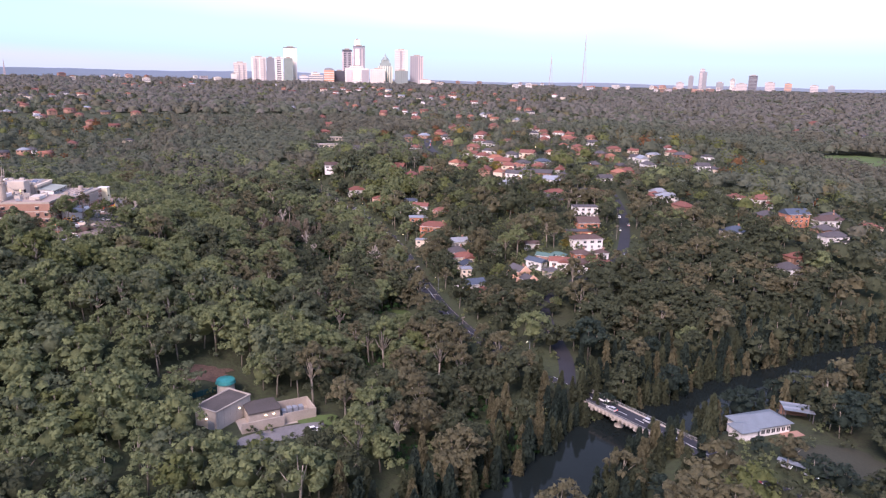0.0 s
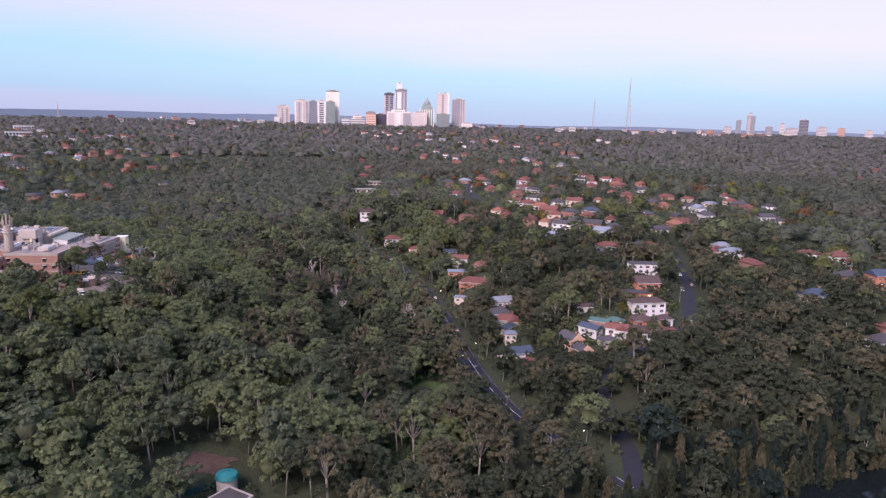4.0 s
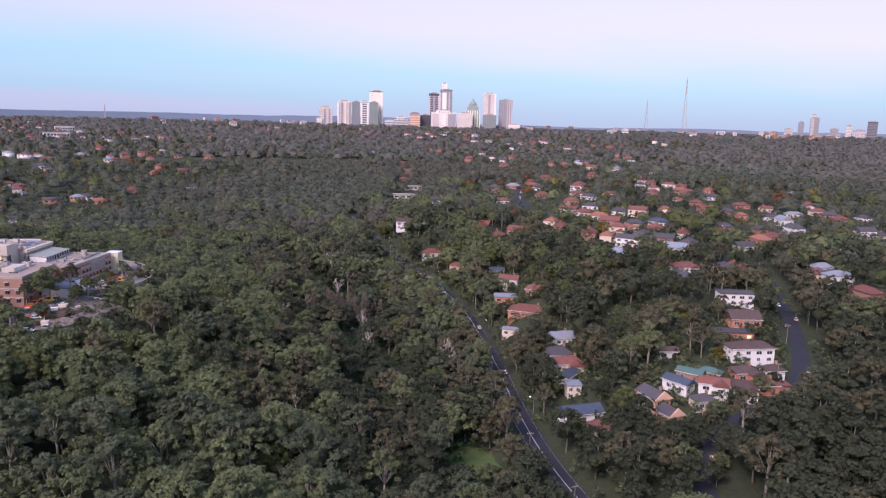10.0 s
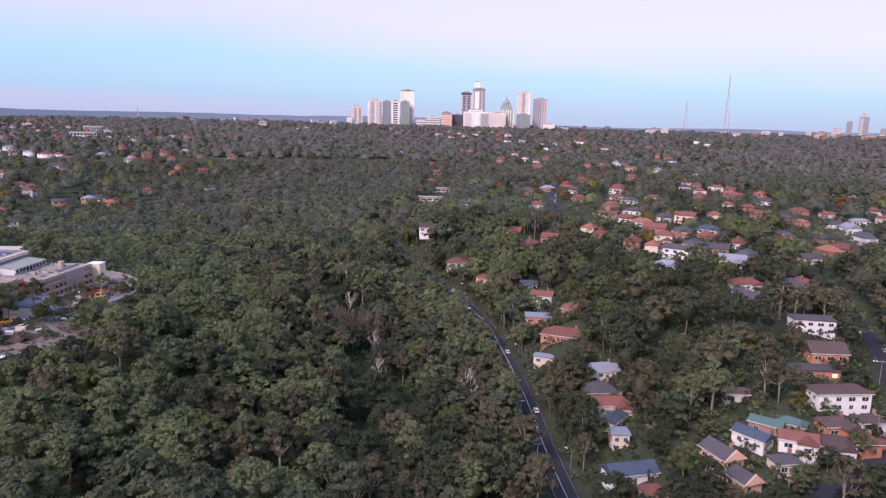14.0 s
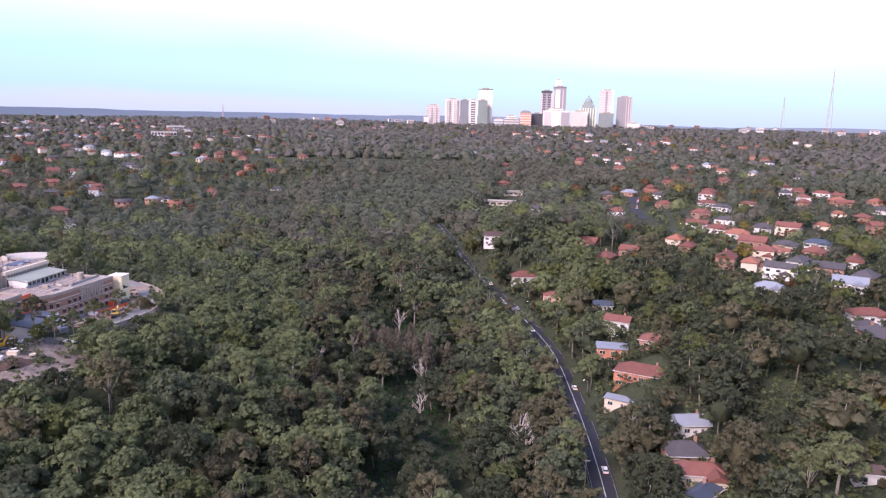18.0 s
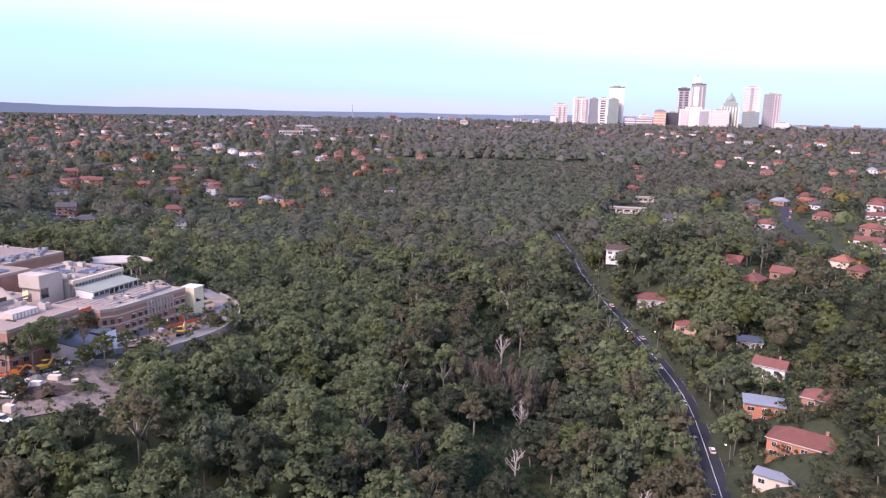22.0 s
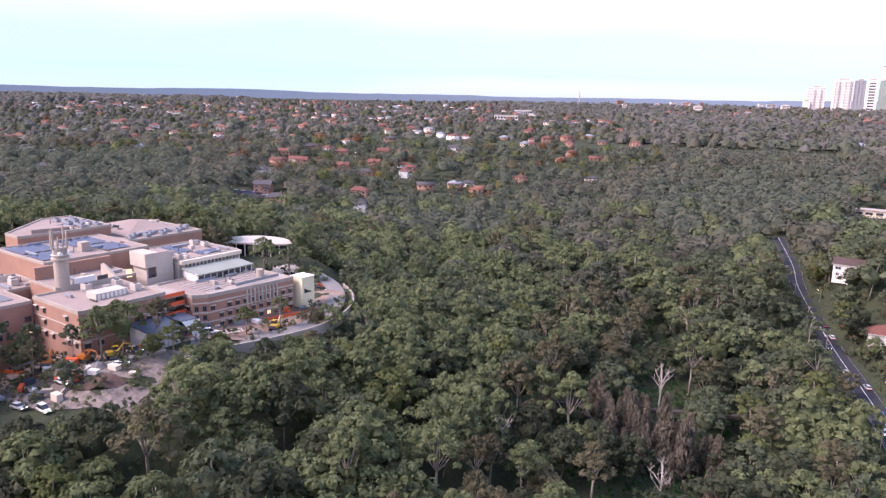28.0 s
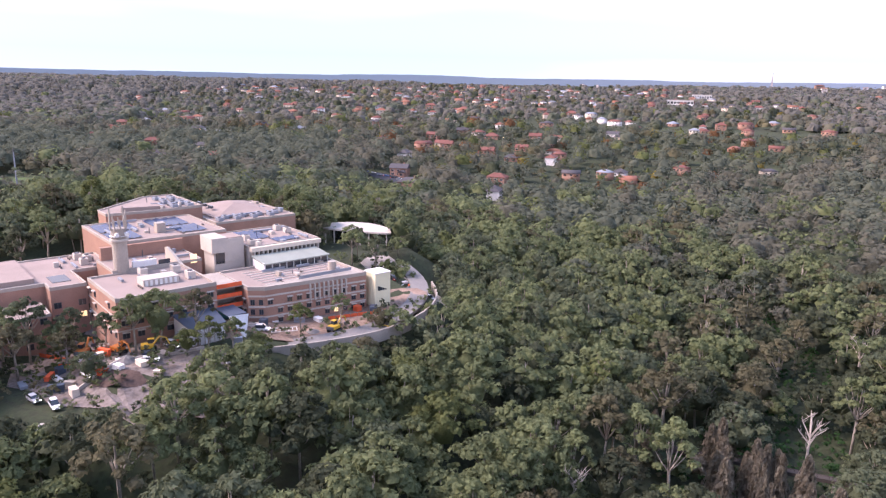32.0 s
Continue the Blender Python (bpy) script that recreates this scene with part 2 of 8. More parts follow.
# ---------------------------------------------------------------- mesh helpers
class Shape:
    """A mesh in the making."""

    def __init__(self):
        self.v, self.f = [], []

    def add(self, verts, faces):
        n = len(self.v)
        self.v += [tuple(p) for p in verts]
        self.f += [tuple(n + i for i in face) for face in faces]
        return self

    def prism(self, poly, z0, z1):
        """A flat outline (anticlockwise) drawn up from z0 to z1; z0 and z1 may be lists."""
        n = len(poly)
        lo = z0 if isinstance(z0, (list, tuple)) else [z0] * n
        hi = z1 if isinstance(z1, (list, tuple)) else [z1] * n
        verts = [(x, y, a) for (x, y), a in zip(poly, lo)] + [(x, y, b) for (x, y), b in zip(poly, hi)]
        faces = [tuple(range(n - 1, -1, -1)), tuple(range(n, 2 * n))]
        faces += [(i, (i + 1) % n, n + (i + 1) % n, n + i) for i in range(n)]
        return self.add(verts, faces)

    def box(self, x0, x1, y0, y1, z0, z1):
        return self.prism([(x0, y0), (x1, y0), (x1, y1), (x0, y1)], z0, z1)

    def hip(self, w, d, z, rise, over=0.5, gable=False, cx=0, cy=0):
        """A hipped or gabled roof, ridge along x, with thick eaves."""
        w, d = w / 2 + over, d / 2 + over
        r = w if gable else max(0.2, w - d)
        t = 0.22
        verts = [(-w, -d, z), (w, -d, z), (w, d, z), (-w, d, z), (-w, -d, z + t), (w, -d, z + t), (w, d, z + t), (-w, d, z + t),
                 (-r, 0, z + rise), (r, 0, z + rise)]
        verts = [(x + cx, y + cy, q) for x, y, q in verts]
        return self.add(verts, [(3, 2, 1, 0), (0, 1, 5, 4), (1, 2, 6, 5), (2, 3, 7, 6), (3, 0, 4, 7),
                                (4, 5, 9, 8), (6, 7, 8, 9), (5, 6, 9), (7, 4, 8)])

    def tube(self, pts, radii, sides=6):
        verts, faces = [], []
        for k, (p, r) in enumerate(zip(pts, radii)):
            p = Vector(p)
            d = (Vector(pts[min(k + 1, len(pts) - 1)]) - Vector(pts[max(k - 1, 0)])).normalized()
            u = d.orthogonal().normalized()
            w = d.cross(u)
            for s in range(sides):
                a = 2 * math.pi * s / sides
                verts.append(p + r * (math.cos(a) * u + math.sin(a) * w))
        for k in range(len(pts) - 1):
            for s in range(sides):
                a, b = k * sides + s, k * sides + (s + 1) % sides
                faces.append((a, b, b + sides, a + sides))
        faces.append(tuple(range(sides - 1, -1, -1)))
        faces.append(tuple((len(pts) - 1) * sides + s for s in range(sides)))
        return self.add(verts, faces)

    def data(self, name, *mats):
        me = bpy.data.meshes.new(name)
        me.from_pydata(self.v, [], self.f)
        for m in mats:
            me.materials.append(m)
        return me


def part(name, shape, material, parent=None, label=""):
    """One mesh object, under a thing or a part where one is given."""
    ob = new(name, shape if isinstance(shape, bpy.types.Mesh) else shape.data(name, material))
    if parent:
        ob.parent = parent
    return tagged(ob, label)


def thing(name, label, category, m=None, group="", kind=""):
    """An Empty at the base of a thing, which its parts hang under."""
    ob = new(name)
    if m:
        ob.matrix_world = m
    return tagged(ob, label, category, group, kind)


def big_mesh(name, verts, tris, slots, mats):
    """A mesh of triangles from numpy arrays."""
    me = bpy.data.meshes.new(name)
    me.vertices.add(len(verts))
    me.vertices.foreach_set("co", np.asarray(verts, np.float32).ravel())
    n = len(tris)
    me.loops.add(3 * n)
    me.loops.foreach_set("vertex_index", np.asarray(tris, np.int32).ravel())
    me.polygons.add(n)
    me.polygons.foreach_set("loop_start", np.arange(0, 3 * n, 3, dtype=np.int32))
    me.polygons.foreach_set("loop_total", np.full(n, 3, np.int32))
    me.polygons.foreach_set("material_index", np.asarray(slots, np.int32))
    for m in mats:
        me.materials.append(m)
    me.update(calc_edges=True)
    me.validate()
    return me


# ---------------------------------------------------------------- the lie of the land
RIVER = [(-420, -330), (-290, -190), (-190, -60), (-120, 30), (-60, 90), (-25, 140), (20, 186), (42, 212), (57, 234), (76, 250), (105, 264), (145, 290), (190, 318), (250, 345), (340, 380), (470, 420), (640, 440), (860, 420)]
CREEK = [(22, 205, 0.5), (-8, 260, 1.5), (-30, 320, 2.5), (-52, 380, 3), (-78, 440, 4), (-98, 500, 6), (-122, 556, 8),
         (-165, 620, 11), (-225, 680, 14), (-300, 760, 18), (-380, 860, 26)]
ROAD = [(55, 276, 6.2), (44, 292, 6.5), (28, 314, 6.8), (15, 337, 7), (2, 372, 7.6), (-9, 415, 8.2), (-17, 454, 8.5), (-29, 503, 9.2),
        (-46, 560, 11.3), (-68, 605, 14.2), (-98, 655, 18), (-139, 733, 22.3), (-158, 778, 24.5), (-190, 840, 30)]
SIDE = [(55, 276, 6.2), (58, 300, 8), (55, 326, 11.5), (56, 354, 15.5), (72, 378, 20), (98, 402, 24), (112, 424, 26.6), (124, 462, 28.5),
        (134, 503, 30), (143, 551, 33), (150, 620, 38)]
SOUTH = [(86, 232, 6.2), (104, 203, 6.6), (118, 183, 7), (150, 140, 8), (190, 80, 11), (235, 0, 16), (270, -110, 22), (290, -260, 26)]
SPOTS = [(-240, 440, 45), (-300, 430, 46), (-370, 420, 50), (-210, 395, 41), (-150, 378, 30), (-136, 297, 23), (-156, 345, 28),
         (-182, 466, 29), (-196, 512, 25), (-103, 359, 16), (-78, 250, 5), (-60, 300, 8), (-250, 300, 36), (-260, 180, 25),
         (-235, 611, 14), (-350, 730, 22), (-511, 368, 46), (-545, 805, 44), (-650, 693, 49), (-430, 560, 34),
         (49, 375, 17), (83, 410, 29), (102, 490, 39), (-10, 515, 24), (20, 466, 24), (98, 654, 43), (-108, 707, 40),
         (-31, 995, 50), (250, 470, 32), (120, 225, 6.5), (300, 260, 25), (30, 600, 36)]


def far_spots():
    """Broad plateau round the valley, and the ridge that closes the view."""
    out = []
    for deg in range(-60, 125, 12):
        a = radians(deg)
        for r, z in ((1350, 66 + 10 * math.sin(3 * a)), (1850, 94 + 5 * math.sin(5 * a + 1)), (2350, 108 + 3 * math.sin(4 * a)),
                     (3300, 107 + 4 * math.sin(7 * a + 2)), (5200, 105)):
            out.append((-r * math.sin(a), 150 + r * math.cos(a), z))
    for x, y, z in ((0, -300, 20), (600, -200, 30), (-700, -100, 45), (2500, -1500, 80), (-2500, -1500, 80), (0, -4000, 90), (800, 500, 45)):
        out.append((x, y, z))
    return out


def rbf_fit(pts):
    p = np.array(pts, float)
    d = np.hypot(p[:, None, 0] - p[None, :, 0], p[:, None, 1] - p[None, :, 1])
    n = len(p)
    a = np.zeros((n + 1, n + 1))
    a[:n, :n] = np.sqrt(d * d + 400) + 0.5 * np.eye(n)
    a[:n, n] = a[n, :n] = 1
    return p, np.linalg.solve(a, np.append(p[:, 2], 0))


RBF_P, RBF_W = rbf_fit(SPOTS + far_spots() + CREEK + ROAD + SIDE + SOUTH + [(x, y, 0.5) for x, y in RIVER])


def near_line(line, x, y):
    """Distance to a polyline and, where it has heights, the height at the nearest place."""
    best = np.full(np.shape(x), 1e9)
    z = np.zeros(np.shape(x))
    for a, b in zip(line[:-1], line[1:]):
        dx, dy = b[0] - a[0], b[1] - a[1]
        k = np.clip(((x - a[0]) * dx + (y - a[1]) * dy) / (dx * dx + dy * dy), 0, 1)
        d = np.hypot(x - a[0] - k * dx, y - a[1] - k * dy)
        if len(a) > 2:
            z = np.where(d < best, a[2] + k * (b[2] - a[2]), z)
        best = np.minimum(best, d)
    return best, z


# level pads for buildings: centre x, y, half-sizes, turn in degrees, height
PADS = [(-277, 421.5, 62, 58, 9.7, 45.5), (-68, 242, 26, 15, 28, 5.0), (122, 238, 18, 10, 18, 6.8), (-208, 388, 30, 20, 40, 41.0), (-304, 497, 24, 16, 9.7, 45.3), (-219, 449, 6.5, 30, 9.7, 42.9), (-213.8, 408.1, 8, 17, 9.7, 45.0)]


def ease(k):
    k = np.clip(k, 0, 1)
    return k * k * (3 - 2 * k)


def ground(x, y):
    """Height of the ground."""
    x, y = np.asarray(x, float), np.asarray(y, float)
    z = np.full(x.shape, RBF_W[-1])
    for (px, py, _), w in zip(RBF_P, RBF_W):
        z = z + w * np.sqrt((x - px) ** 2 + (y - py) ** 2 + 400)
    for cx, cy, a, b, deg, h in PADS:
        c, s = math.cos(radians(deg)), math.sin(radians(deg))
        u, v = (x - cx) * c + (y - cy) * s, -(x - cx) * s + (y - cy) * c
        k = 1 - ease(np.maximum(np.abs(u) - a, np.abs(v) - b) / 14)
        z = z + (h - z) * k
    for line, half in ((ROAD, 5.5), (SIDE, 5.5), (SOUTH, 6.0)):
        d, h = near_line(line, x, y)
        z = z + (h - 0.3 - z) * (1 - ease((d - half) / 11))
    d, _ = near_line(RIVER, x, y)
    z = np.where(d < 30, np.minimum(z, -2.5 + ease((d - 13) / 8) * 4 + np.maximum(0, d - 19) * 0.6), z)
    return z


def gz(x, y):
    return float(ground(x, y))


# ---------------------------------------------------------------- ground, water, roads
def ground_sheet():
    n, k = 220, 3.9
    u = np.linspace(-1, 1, n + 1)
    w = 4850 / math.sinh(k) * np.sinh(k * u)
    gx, gy = np.meshgrid(-120 + w, 430 + w)
    z = ground(gx.ravel(), gy.ravel())
    far = np.clip((np.hypot(gx.ravel() + 120, gy.ravel() - 430) - 1500) / 500, 0, 1)
    z = z + far * (2.5 * np.sin(gx.ravel() / 61) * np.sin(gy.ravel() / 47))
    i = np.arange(n * (n + 1)).reshape(n, n + 1)[:, :n].ravel()
    tris = np.concatenate([np.stack([i, i + 1, i + n + 2], 1), np.stack([i, i + n + 2, i + n + 1], 1)])
    me = big_mesh("ground", np.stack([gx.ravel(), gy.ravel(), z], 1), tris, np.zeros(len(tris)), [M_SOIL])
    me.polygons.foreach_set("use_smooth", np.ones(len(tris), bool))
    return tagged(new("ground", me), "dark leaf-littered forest floor under bush and suburbs", "ground", kind="structure")


ground_sheet()


def water_material():
    m = surface("river_water", (0.010, 0.014, 0.014), rough=0.06, vary=0.2, scale=0.05, fine=0.9, bump=0.0)
    nt = m.node_tree
    b = nt.nodes.new("ShaderNodeBump")
    b.inputs["Strength"].default_value, b.inputs["Distance"].default_value = 0.08, 0.1
    nz = nt.nodes.new("ShaderNodeTexNoise")
    nz.inputs["Scale"].default_value = 0.5
    geo = nt.nodes.new("ShaderNodeNewGeometry")
    nt.links.new(geo.outputs["Position"], nz.inputs["Vector"])
    nt.links.new(nz.outputs[0], b.inputs["Height"])
    bsdf = nt.nodes["Principled BSDF"]
    nt.links.new(b.outputs[0], bsdf.inputs["Normal"])
    bsdf.inputs["Specular IOR Level"].default_value = 0.07
    return m


def ribbon(line, left, right, z0, z1, lift=0.0):
    """A strip along a line with heights: offsets to its left and right, from z0 to z1 over the line."""
    s = Shape()
    pts = [Vector((p[0], p[1], p[2] if len(p) > 2 else 0)) for p in line]
    rows = []
    for i, p in enumerate(pts):
        d = (pts[min(i + 1, len(pts) - 1)] - pts[max(i - 1, 0)])
        d.z = 0
        side = d.normalized().cross(Vector((0, 0, 1)))
        a, b = p - side * left, p + side * right
        rows.append([(a.x, a.y, p.z + z0), (b.x, b.y, p.z + z0), (b.x, b.y, p.z + z1), (a.x, a.y, p.z + z1)])
    for r in rows:
        s.v += r
    for i in range(len(rows) - 1):
        a, b = 4 * i, 4 * i + 4
        s.f += [(a + k, a + (k + 1) % 4, b + (k + 1) % 4, b + k) for k in range(4)]
    s.f += [(3, 2, 1, 0), tuple(4 * len(rows) - 4 + k for k in range(4))]
    return s


def smooth_line(line, step=6.0):
    """A denser, rounded course through the given points."""
    pts = [Vector(p) if len(p) > 2 else Vector((p[0], p[1], 0)) for p in line]
    out = []
    for i in range(len(pts) - 1):
        p0, p1, p2, p3 = pts[max(i - 1, 0)], pts[i], pts[i + 1], pts[min(i + 2, len(pts) - 1)]
        n = max(2, int((p2 - p1).length / step))
        for k in range(n):
            t = k / n
            out.append(0.5 * (2 * p1 + (p2 - p0) * t + (2 * p0 - 5 * p1 + 4 * p2 - p3) * t * t + (3 * p1 - p0 - 3 * p2 + p3) * t ** 3))
    out.append(pts[-1])
    return out


def along(line, a, b):
    """The stretch of a dense line from a to b metres."""
    out, run = [], 0.0
    for p, q in zip(line[:-1], line[1:]):
        d = (q - p).length
        for s in (a, b):
            if run <= s < run + d:
                out.append(p.lerp(q, (s - run) / d))
        if a < run + d < b:
            out.append(q)
        run += d
    return out


tagged(part("water", ribbon(smooth_line(RIVER), 24, 24, -0.4, 0.0), water_material()), "dark still river water reflecting the sky", "river", kind="structure")

ROAD_S, SIDE_S, SOUTH_S = smooth_line(ROAD), smooth_line(SIDE), smooth_line(SOUTH)


def lay_road(name, line, half, dash, edge, label):
    road = tagged(part(name, ribbon(line, half, half, -0.5, 0.0), M_ASPHALT), label, "road", kind="structure")
    if dash:
        part("centre_line", ribbon(line, 0.1, 0.1, 0.0, 0.02), M_PAINT, road)
    if edge:
        for k in (-1, 1):
            off = k * (half - 0.55)
            part("edge_line", ribbon(line, off + 0.05, -off + 0.05, 0.0, 0.02), M_CONC, road)
    return road


lay_road("road_main", ROAD_S, 4.3, 9.0, True, "two-lane asphalt road with white lines through the bush")
lay_road("road_side", SIDE_S, 3.5, 0, False, "asphalt side street climbing past the houses")
lay_road("road_south", SOUTH_S, 4.6, 9.0, True, "asphalt road leading onto the bridge")


# ---------------------------------------------------------------- trees
def dome(reach, top, depth, sides, rings, rng):
    """The inner mass of a crown: an uneven cap with a drawn-in skirt."""
    v, f = [(0, 0, top)], []
    levels = [((k + 1) / rings, top - depth * ((k + 1) / rings) ** 2) for k in range(rings)]
    levels += [(0.5, top - depth * 1.45)] if rings > 1 else [(0.72, top - depth * 1.9)]
    for q, z in levels:
        for i in range(sides):
            a = 2 * math.pi * (i + 0.3 * rng.random()) / sides
            r = reach * q * rng.uniform(0.84, 1.04)
            v.append((r * math.cos(a), r * math.sin(a), z + rng.uniform(-0.9, 0.6)))
    f += [(0, 1 + i, 1 + (i + 1) % sides) for i in range(sides)]
    for k in range(rings):
        for i in range(sides):
            p, q = 1 + k * sides + i, 1 + k * sides + (i + 1) % sides
            f += [(p, p + sides, q + sides), (p, q + sides, q)]
    return v, f


def lump(x, y, z, r, tall, sides, angles, rng, jag=0.14):
    """A rounded, uneven head of foliage: rings at the given angles from the top."""
    v = [(x + 0.12 * r * rng.normal(), y + 0.12 * r * rng.normal(), z + r * tall * rng.uniform(0.92, 1.08))]
    for q in angles:
        a0 = rng.random()
        for i in range(sides):
            a, s = 2 * math.pi * (i + a0) / sides, r * rng.uniform(1 - jag, 1 + jag)
            v.append((x + s * math.sin(radians(q)) * math.cos(a), y + s * math.sin(radians(q)) * math.sin(a), z + s * tall * math.cos(radians(q))))
    f = [(0, 1 + i, 1 + (i + 1) % sides) for i in range(sides)]
    for k in range(len(angles) - 1):
        for i in range(sides):
            p, q = 1 + k * sides + i, 1 + k * sides + (i + 1) % sides
            f += [(p, p + sides, q + sides), (p, q + sides, q)]
    return v, f


def tree_proto(seed, species, clumps, per, leaf, sides, limbs, rings=1, core=0.8, fine=False):
    """Vertices, triangles and a bark flag for a tree at its true size: shaded inner mass, tufts of small leaf sprays, trunk and limbs."""
    rng = np.random.default_rng(seed)
    high, reach, depth = {"gum": (17.5, 8.0, 8.2), "open": (22.0, 6.8, 7.5), "oak": (14.5, 3.3, 12.5), "round": (7.5, 3.4, 5.0), "shrub": (7.5, 3.4, 4.0), "wide": (16.5 if per > 20 else 12.5, 8.4, 4.5)}[species]
    high, reach = high * rng.uniform(0.88, 1.12), reach * rng.uniform(0.85, 1.18)
    tall = {"gum": 0.84, "open": 0.74, "oak": 1.5, "round": 0.9, "shrub": 1.0, "wide": 0.85}[species]
    wide = (rng.uniform(0.85, 1.2), rng.uniform(-0.5, 0.5))
    cen = []
    for i in range(clumps):
        a = 2 * math.pi * (i * 0.382 + 0.12 * rng.random())
        if species == "oak":
            q = (i + 0.5) / clumps
            rr, z = reach * (0.06 + 0.66 * q) * rng.uniform(0.5, 1.15), high - depth * q ** 1.25
            r = reach * (0.16 + 0.26 * q)
        else:
            q = math.sqrt((i + 0.3) / clumps)
            drop = {"open": 3.2, "gum": 1.3}.get(species, 1.0)
            rr, z = reach * 0.9 * q * rng.uniform(0.88, 1.14), high - depth * q * q * rng.uniform(0.6, 1.2) - rng.uniform(0, drop)
            r = reach * rng.uniform(0.15, 0.27) * (1.0 if clumps > 20 else 1.2 if clumps > 10 else 1.3 if species != "shrub" else 1.6)
        cen.append((rr * math.cos(a) * wide[0] + wide[1], rr * math.sin(a) / wide[0], z - r * tall, r))
    V, T, B = [], [], []

    def put(v, t, bark):
        T.append(np.asarray(t, int) + sum(map(len, V)))
        V.append(np.asarray(v, float))
        B.append(np.full(len(t), bark, bool))

    def sprays(middle, r, count, lobes=0.0):
        d = rng.normal(size=(count, 3)) + (0, 0, 0.35)
        d /= np.linalg.norm(d, axis=1)[:, None]
        d[:, 2] = np.where(d[:, 2] < -0.3, -d[:, 2], d[:, 2])
        swell = 1 + lobes * np.sin(3.2 * np.arctan2(d[:, 1], d[:, 0]) + seed)[:, None] * np.sin(4 * d[:, 2:] + seed)
        p = middle + d * r * rng.uniform(0.88, 1.1, (count, 1)) * swell * (1, 1, tall)
        nrm = d + 0.4 * rng.normal(size=(count, 3)) + (0, 0, 0.3)
        nrm /= np.linalg.norm(nrm, axis=1)[:, None]
        u = np.cross(nrm, rng.normal(size=(count, 3)))
        u /= np.linalg.norm(u, axis=1)[:, None]
        w = np.cross(nrm, u)
        s = leaf * rng.uniform(0.6, 1.35, (count, 1))
        if species == "oak":
            w = w * 0.4 + np.array((0, 0, 1.15))
        tri = np.stack([p - 0.55 * s * u - 0.32 * s * w, p + 0.55 * s * u - 0.32 * s * w, p + 0.62 * s * w + 0.1 * s * u], 1)
        put(tri.reshape(-1, 3), np.arange(3 * count).reshape(-1, 3), False)

    if species == "oak":
        put(*dome(reach * 0.42, high - 2.2, depth * 0.9, sides, rings, rng), False)
    elif species == "wide":
        put(*lump(0, 0, high - reach * tall - 1, reach * (0.78 if per > 20 else 0.92), tall, sides, (46, 100), rng, 0.22), False)
    elif species not in ("open", "shrub"):
        put(*dome(reach * 0.52, high * 0.72, depth * 0.4, sides, rings, rng), False)
    for x, y, z, r in cen:
        put(*lump(x, y, z, r * core, tall, 5, (105,) if fine else (52, 108), rng, 0.2), False)
        sprays(np.array((x, y, z)), r, per)
    if species == "wide":
        sprays(np.array((0, 0, high - reach * tall - 0.6)), reach, per, 0.2)
    if limbs:
        t = Shape()
        lean = rng.normal(size=2) * 0.6
        fork = (lean[0], lean[1], high * (0.36 if species != "open" else 0.42))
        top = (lean[0] * 1.8, lean[1] * 1.8, high * (0.74 if species == "open" else 0.8))
        wd = 1.25 if species == "open" else 0.9
        t.tube([(0, 0, -1.5), fork, top], [0.36 * wd, 0.28 * wd, 0.1], 5)
        for x, y, z, r in cen[:: max(1, len(cen) // limbs)][:limbs]:
            n0 = len(t.v)
            t.f.append((5 + len(t.f) % 5, n0, n0 + 1))
            lift = 0.2 * r if species == "gum" else -0.25 * r
            t.tube([fork, ((x + fork[0]) * 0.45 + rng.normal() * 0.4, (y + fork[1]) * 0.45, (z + fork[2]) / 2 - 0.5), (x * 0.96, y * 0.96, z + lift)], [0.2 * wd, 0.14 * wd, 0.05], 3)
        tr = []
        for f in t.f:
            tr += [(f[0], f[k], f[k + 1]) for k in range(1, len(f) - 1)]
        put(t.v, tr, True)
    return np.concatenate(V), np.concatenate(T), np.concatenate(B)


def plant(name, label, trees, protos):
    """One mesh of many trees. trees: rows of x, y, z, size, turn, proto, tone."""
    V, T, S, base = [], [], [], 0
    trees = np.asarray(trees, float)
    for k, (v, t, b) in enumerate(protos):
        sel = trees[trees[:, 5] == k]
        if not len(sel):
            continue
        c, s = np.cos(sel[:, 4])[:, None], np.sin(sel[:, 4])[:, None]
        size = sel[:, 3][:, None]
        X = (v[None, :, 0] * c - v[None, :, 1] * s) * size + sel[:, 0][:, None]
        Y = (v[None, :, 0] * s + v[None, :, 1] * c) * size + sel[:, 1][:, None]
        Z = v[None, :, 2] * size + sel[:, 2][:, None]
        n, m = X.shape
        V.append(np.stack([X, Y, Z], 2).reshape(-1, 3))
        T.append((t[None] + (base + m * np.arange(n))[:, None, None]).reshape(-1, 3))
        S.append(np.where(b[None], len(LEAF), sel[:, 6][:, None].astype(int)).ravel())
        base += n * m
    me = big_mesh(name, np.concatenate(V), np.concatenate(T), np.concatenate(S), LEAF + [M_BARK])
    me.polygons.foreach_set("use_smooth", np.ones(len(me.polygons), bool))
    return tagged(new(name, me), label, "forest", kind="stuff")


def spread(x0, x1, y0, y1, step, seed):
    """Uneven planting grid."""
    rng = np.random.default_rng(seed)
    nx, ny = int((x1 - x0) / step), int((y1 - y0) / step / 0.87)
    gx, gy = np.meshgrid(np.arange(nx), np.arange(ny))
    x = x0 + (gx + 0.5 * (gy % 2) + rng.uniform(-0.36, 0.36, gx.shape)) * step
    y = y0 + (gy + rng.uniform(-0.36, 0.36, gx.shape)) * step * 0.87
    return x.ravel(), y.ravel(), rng


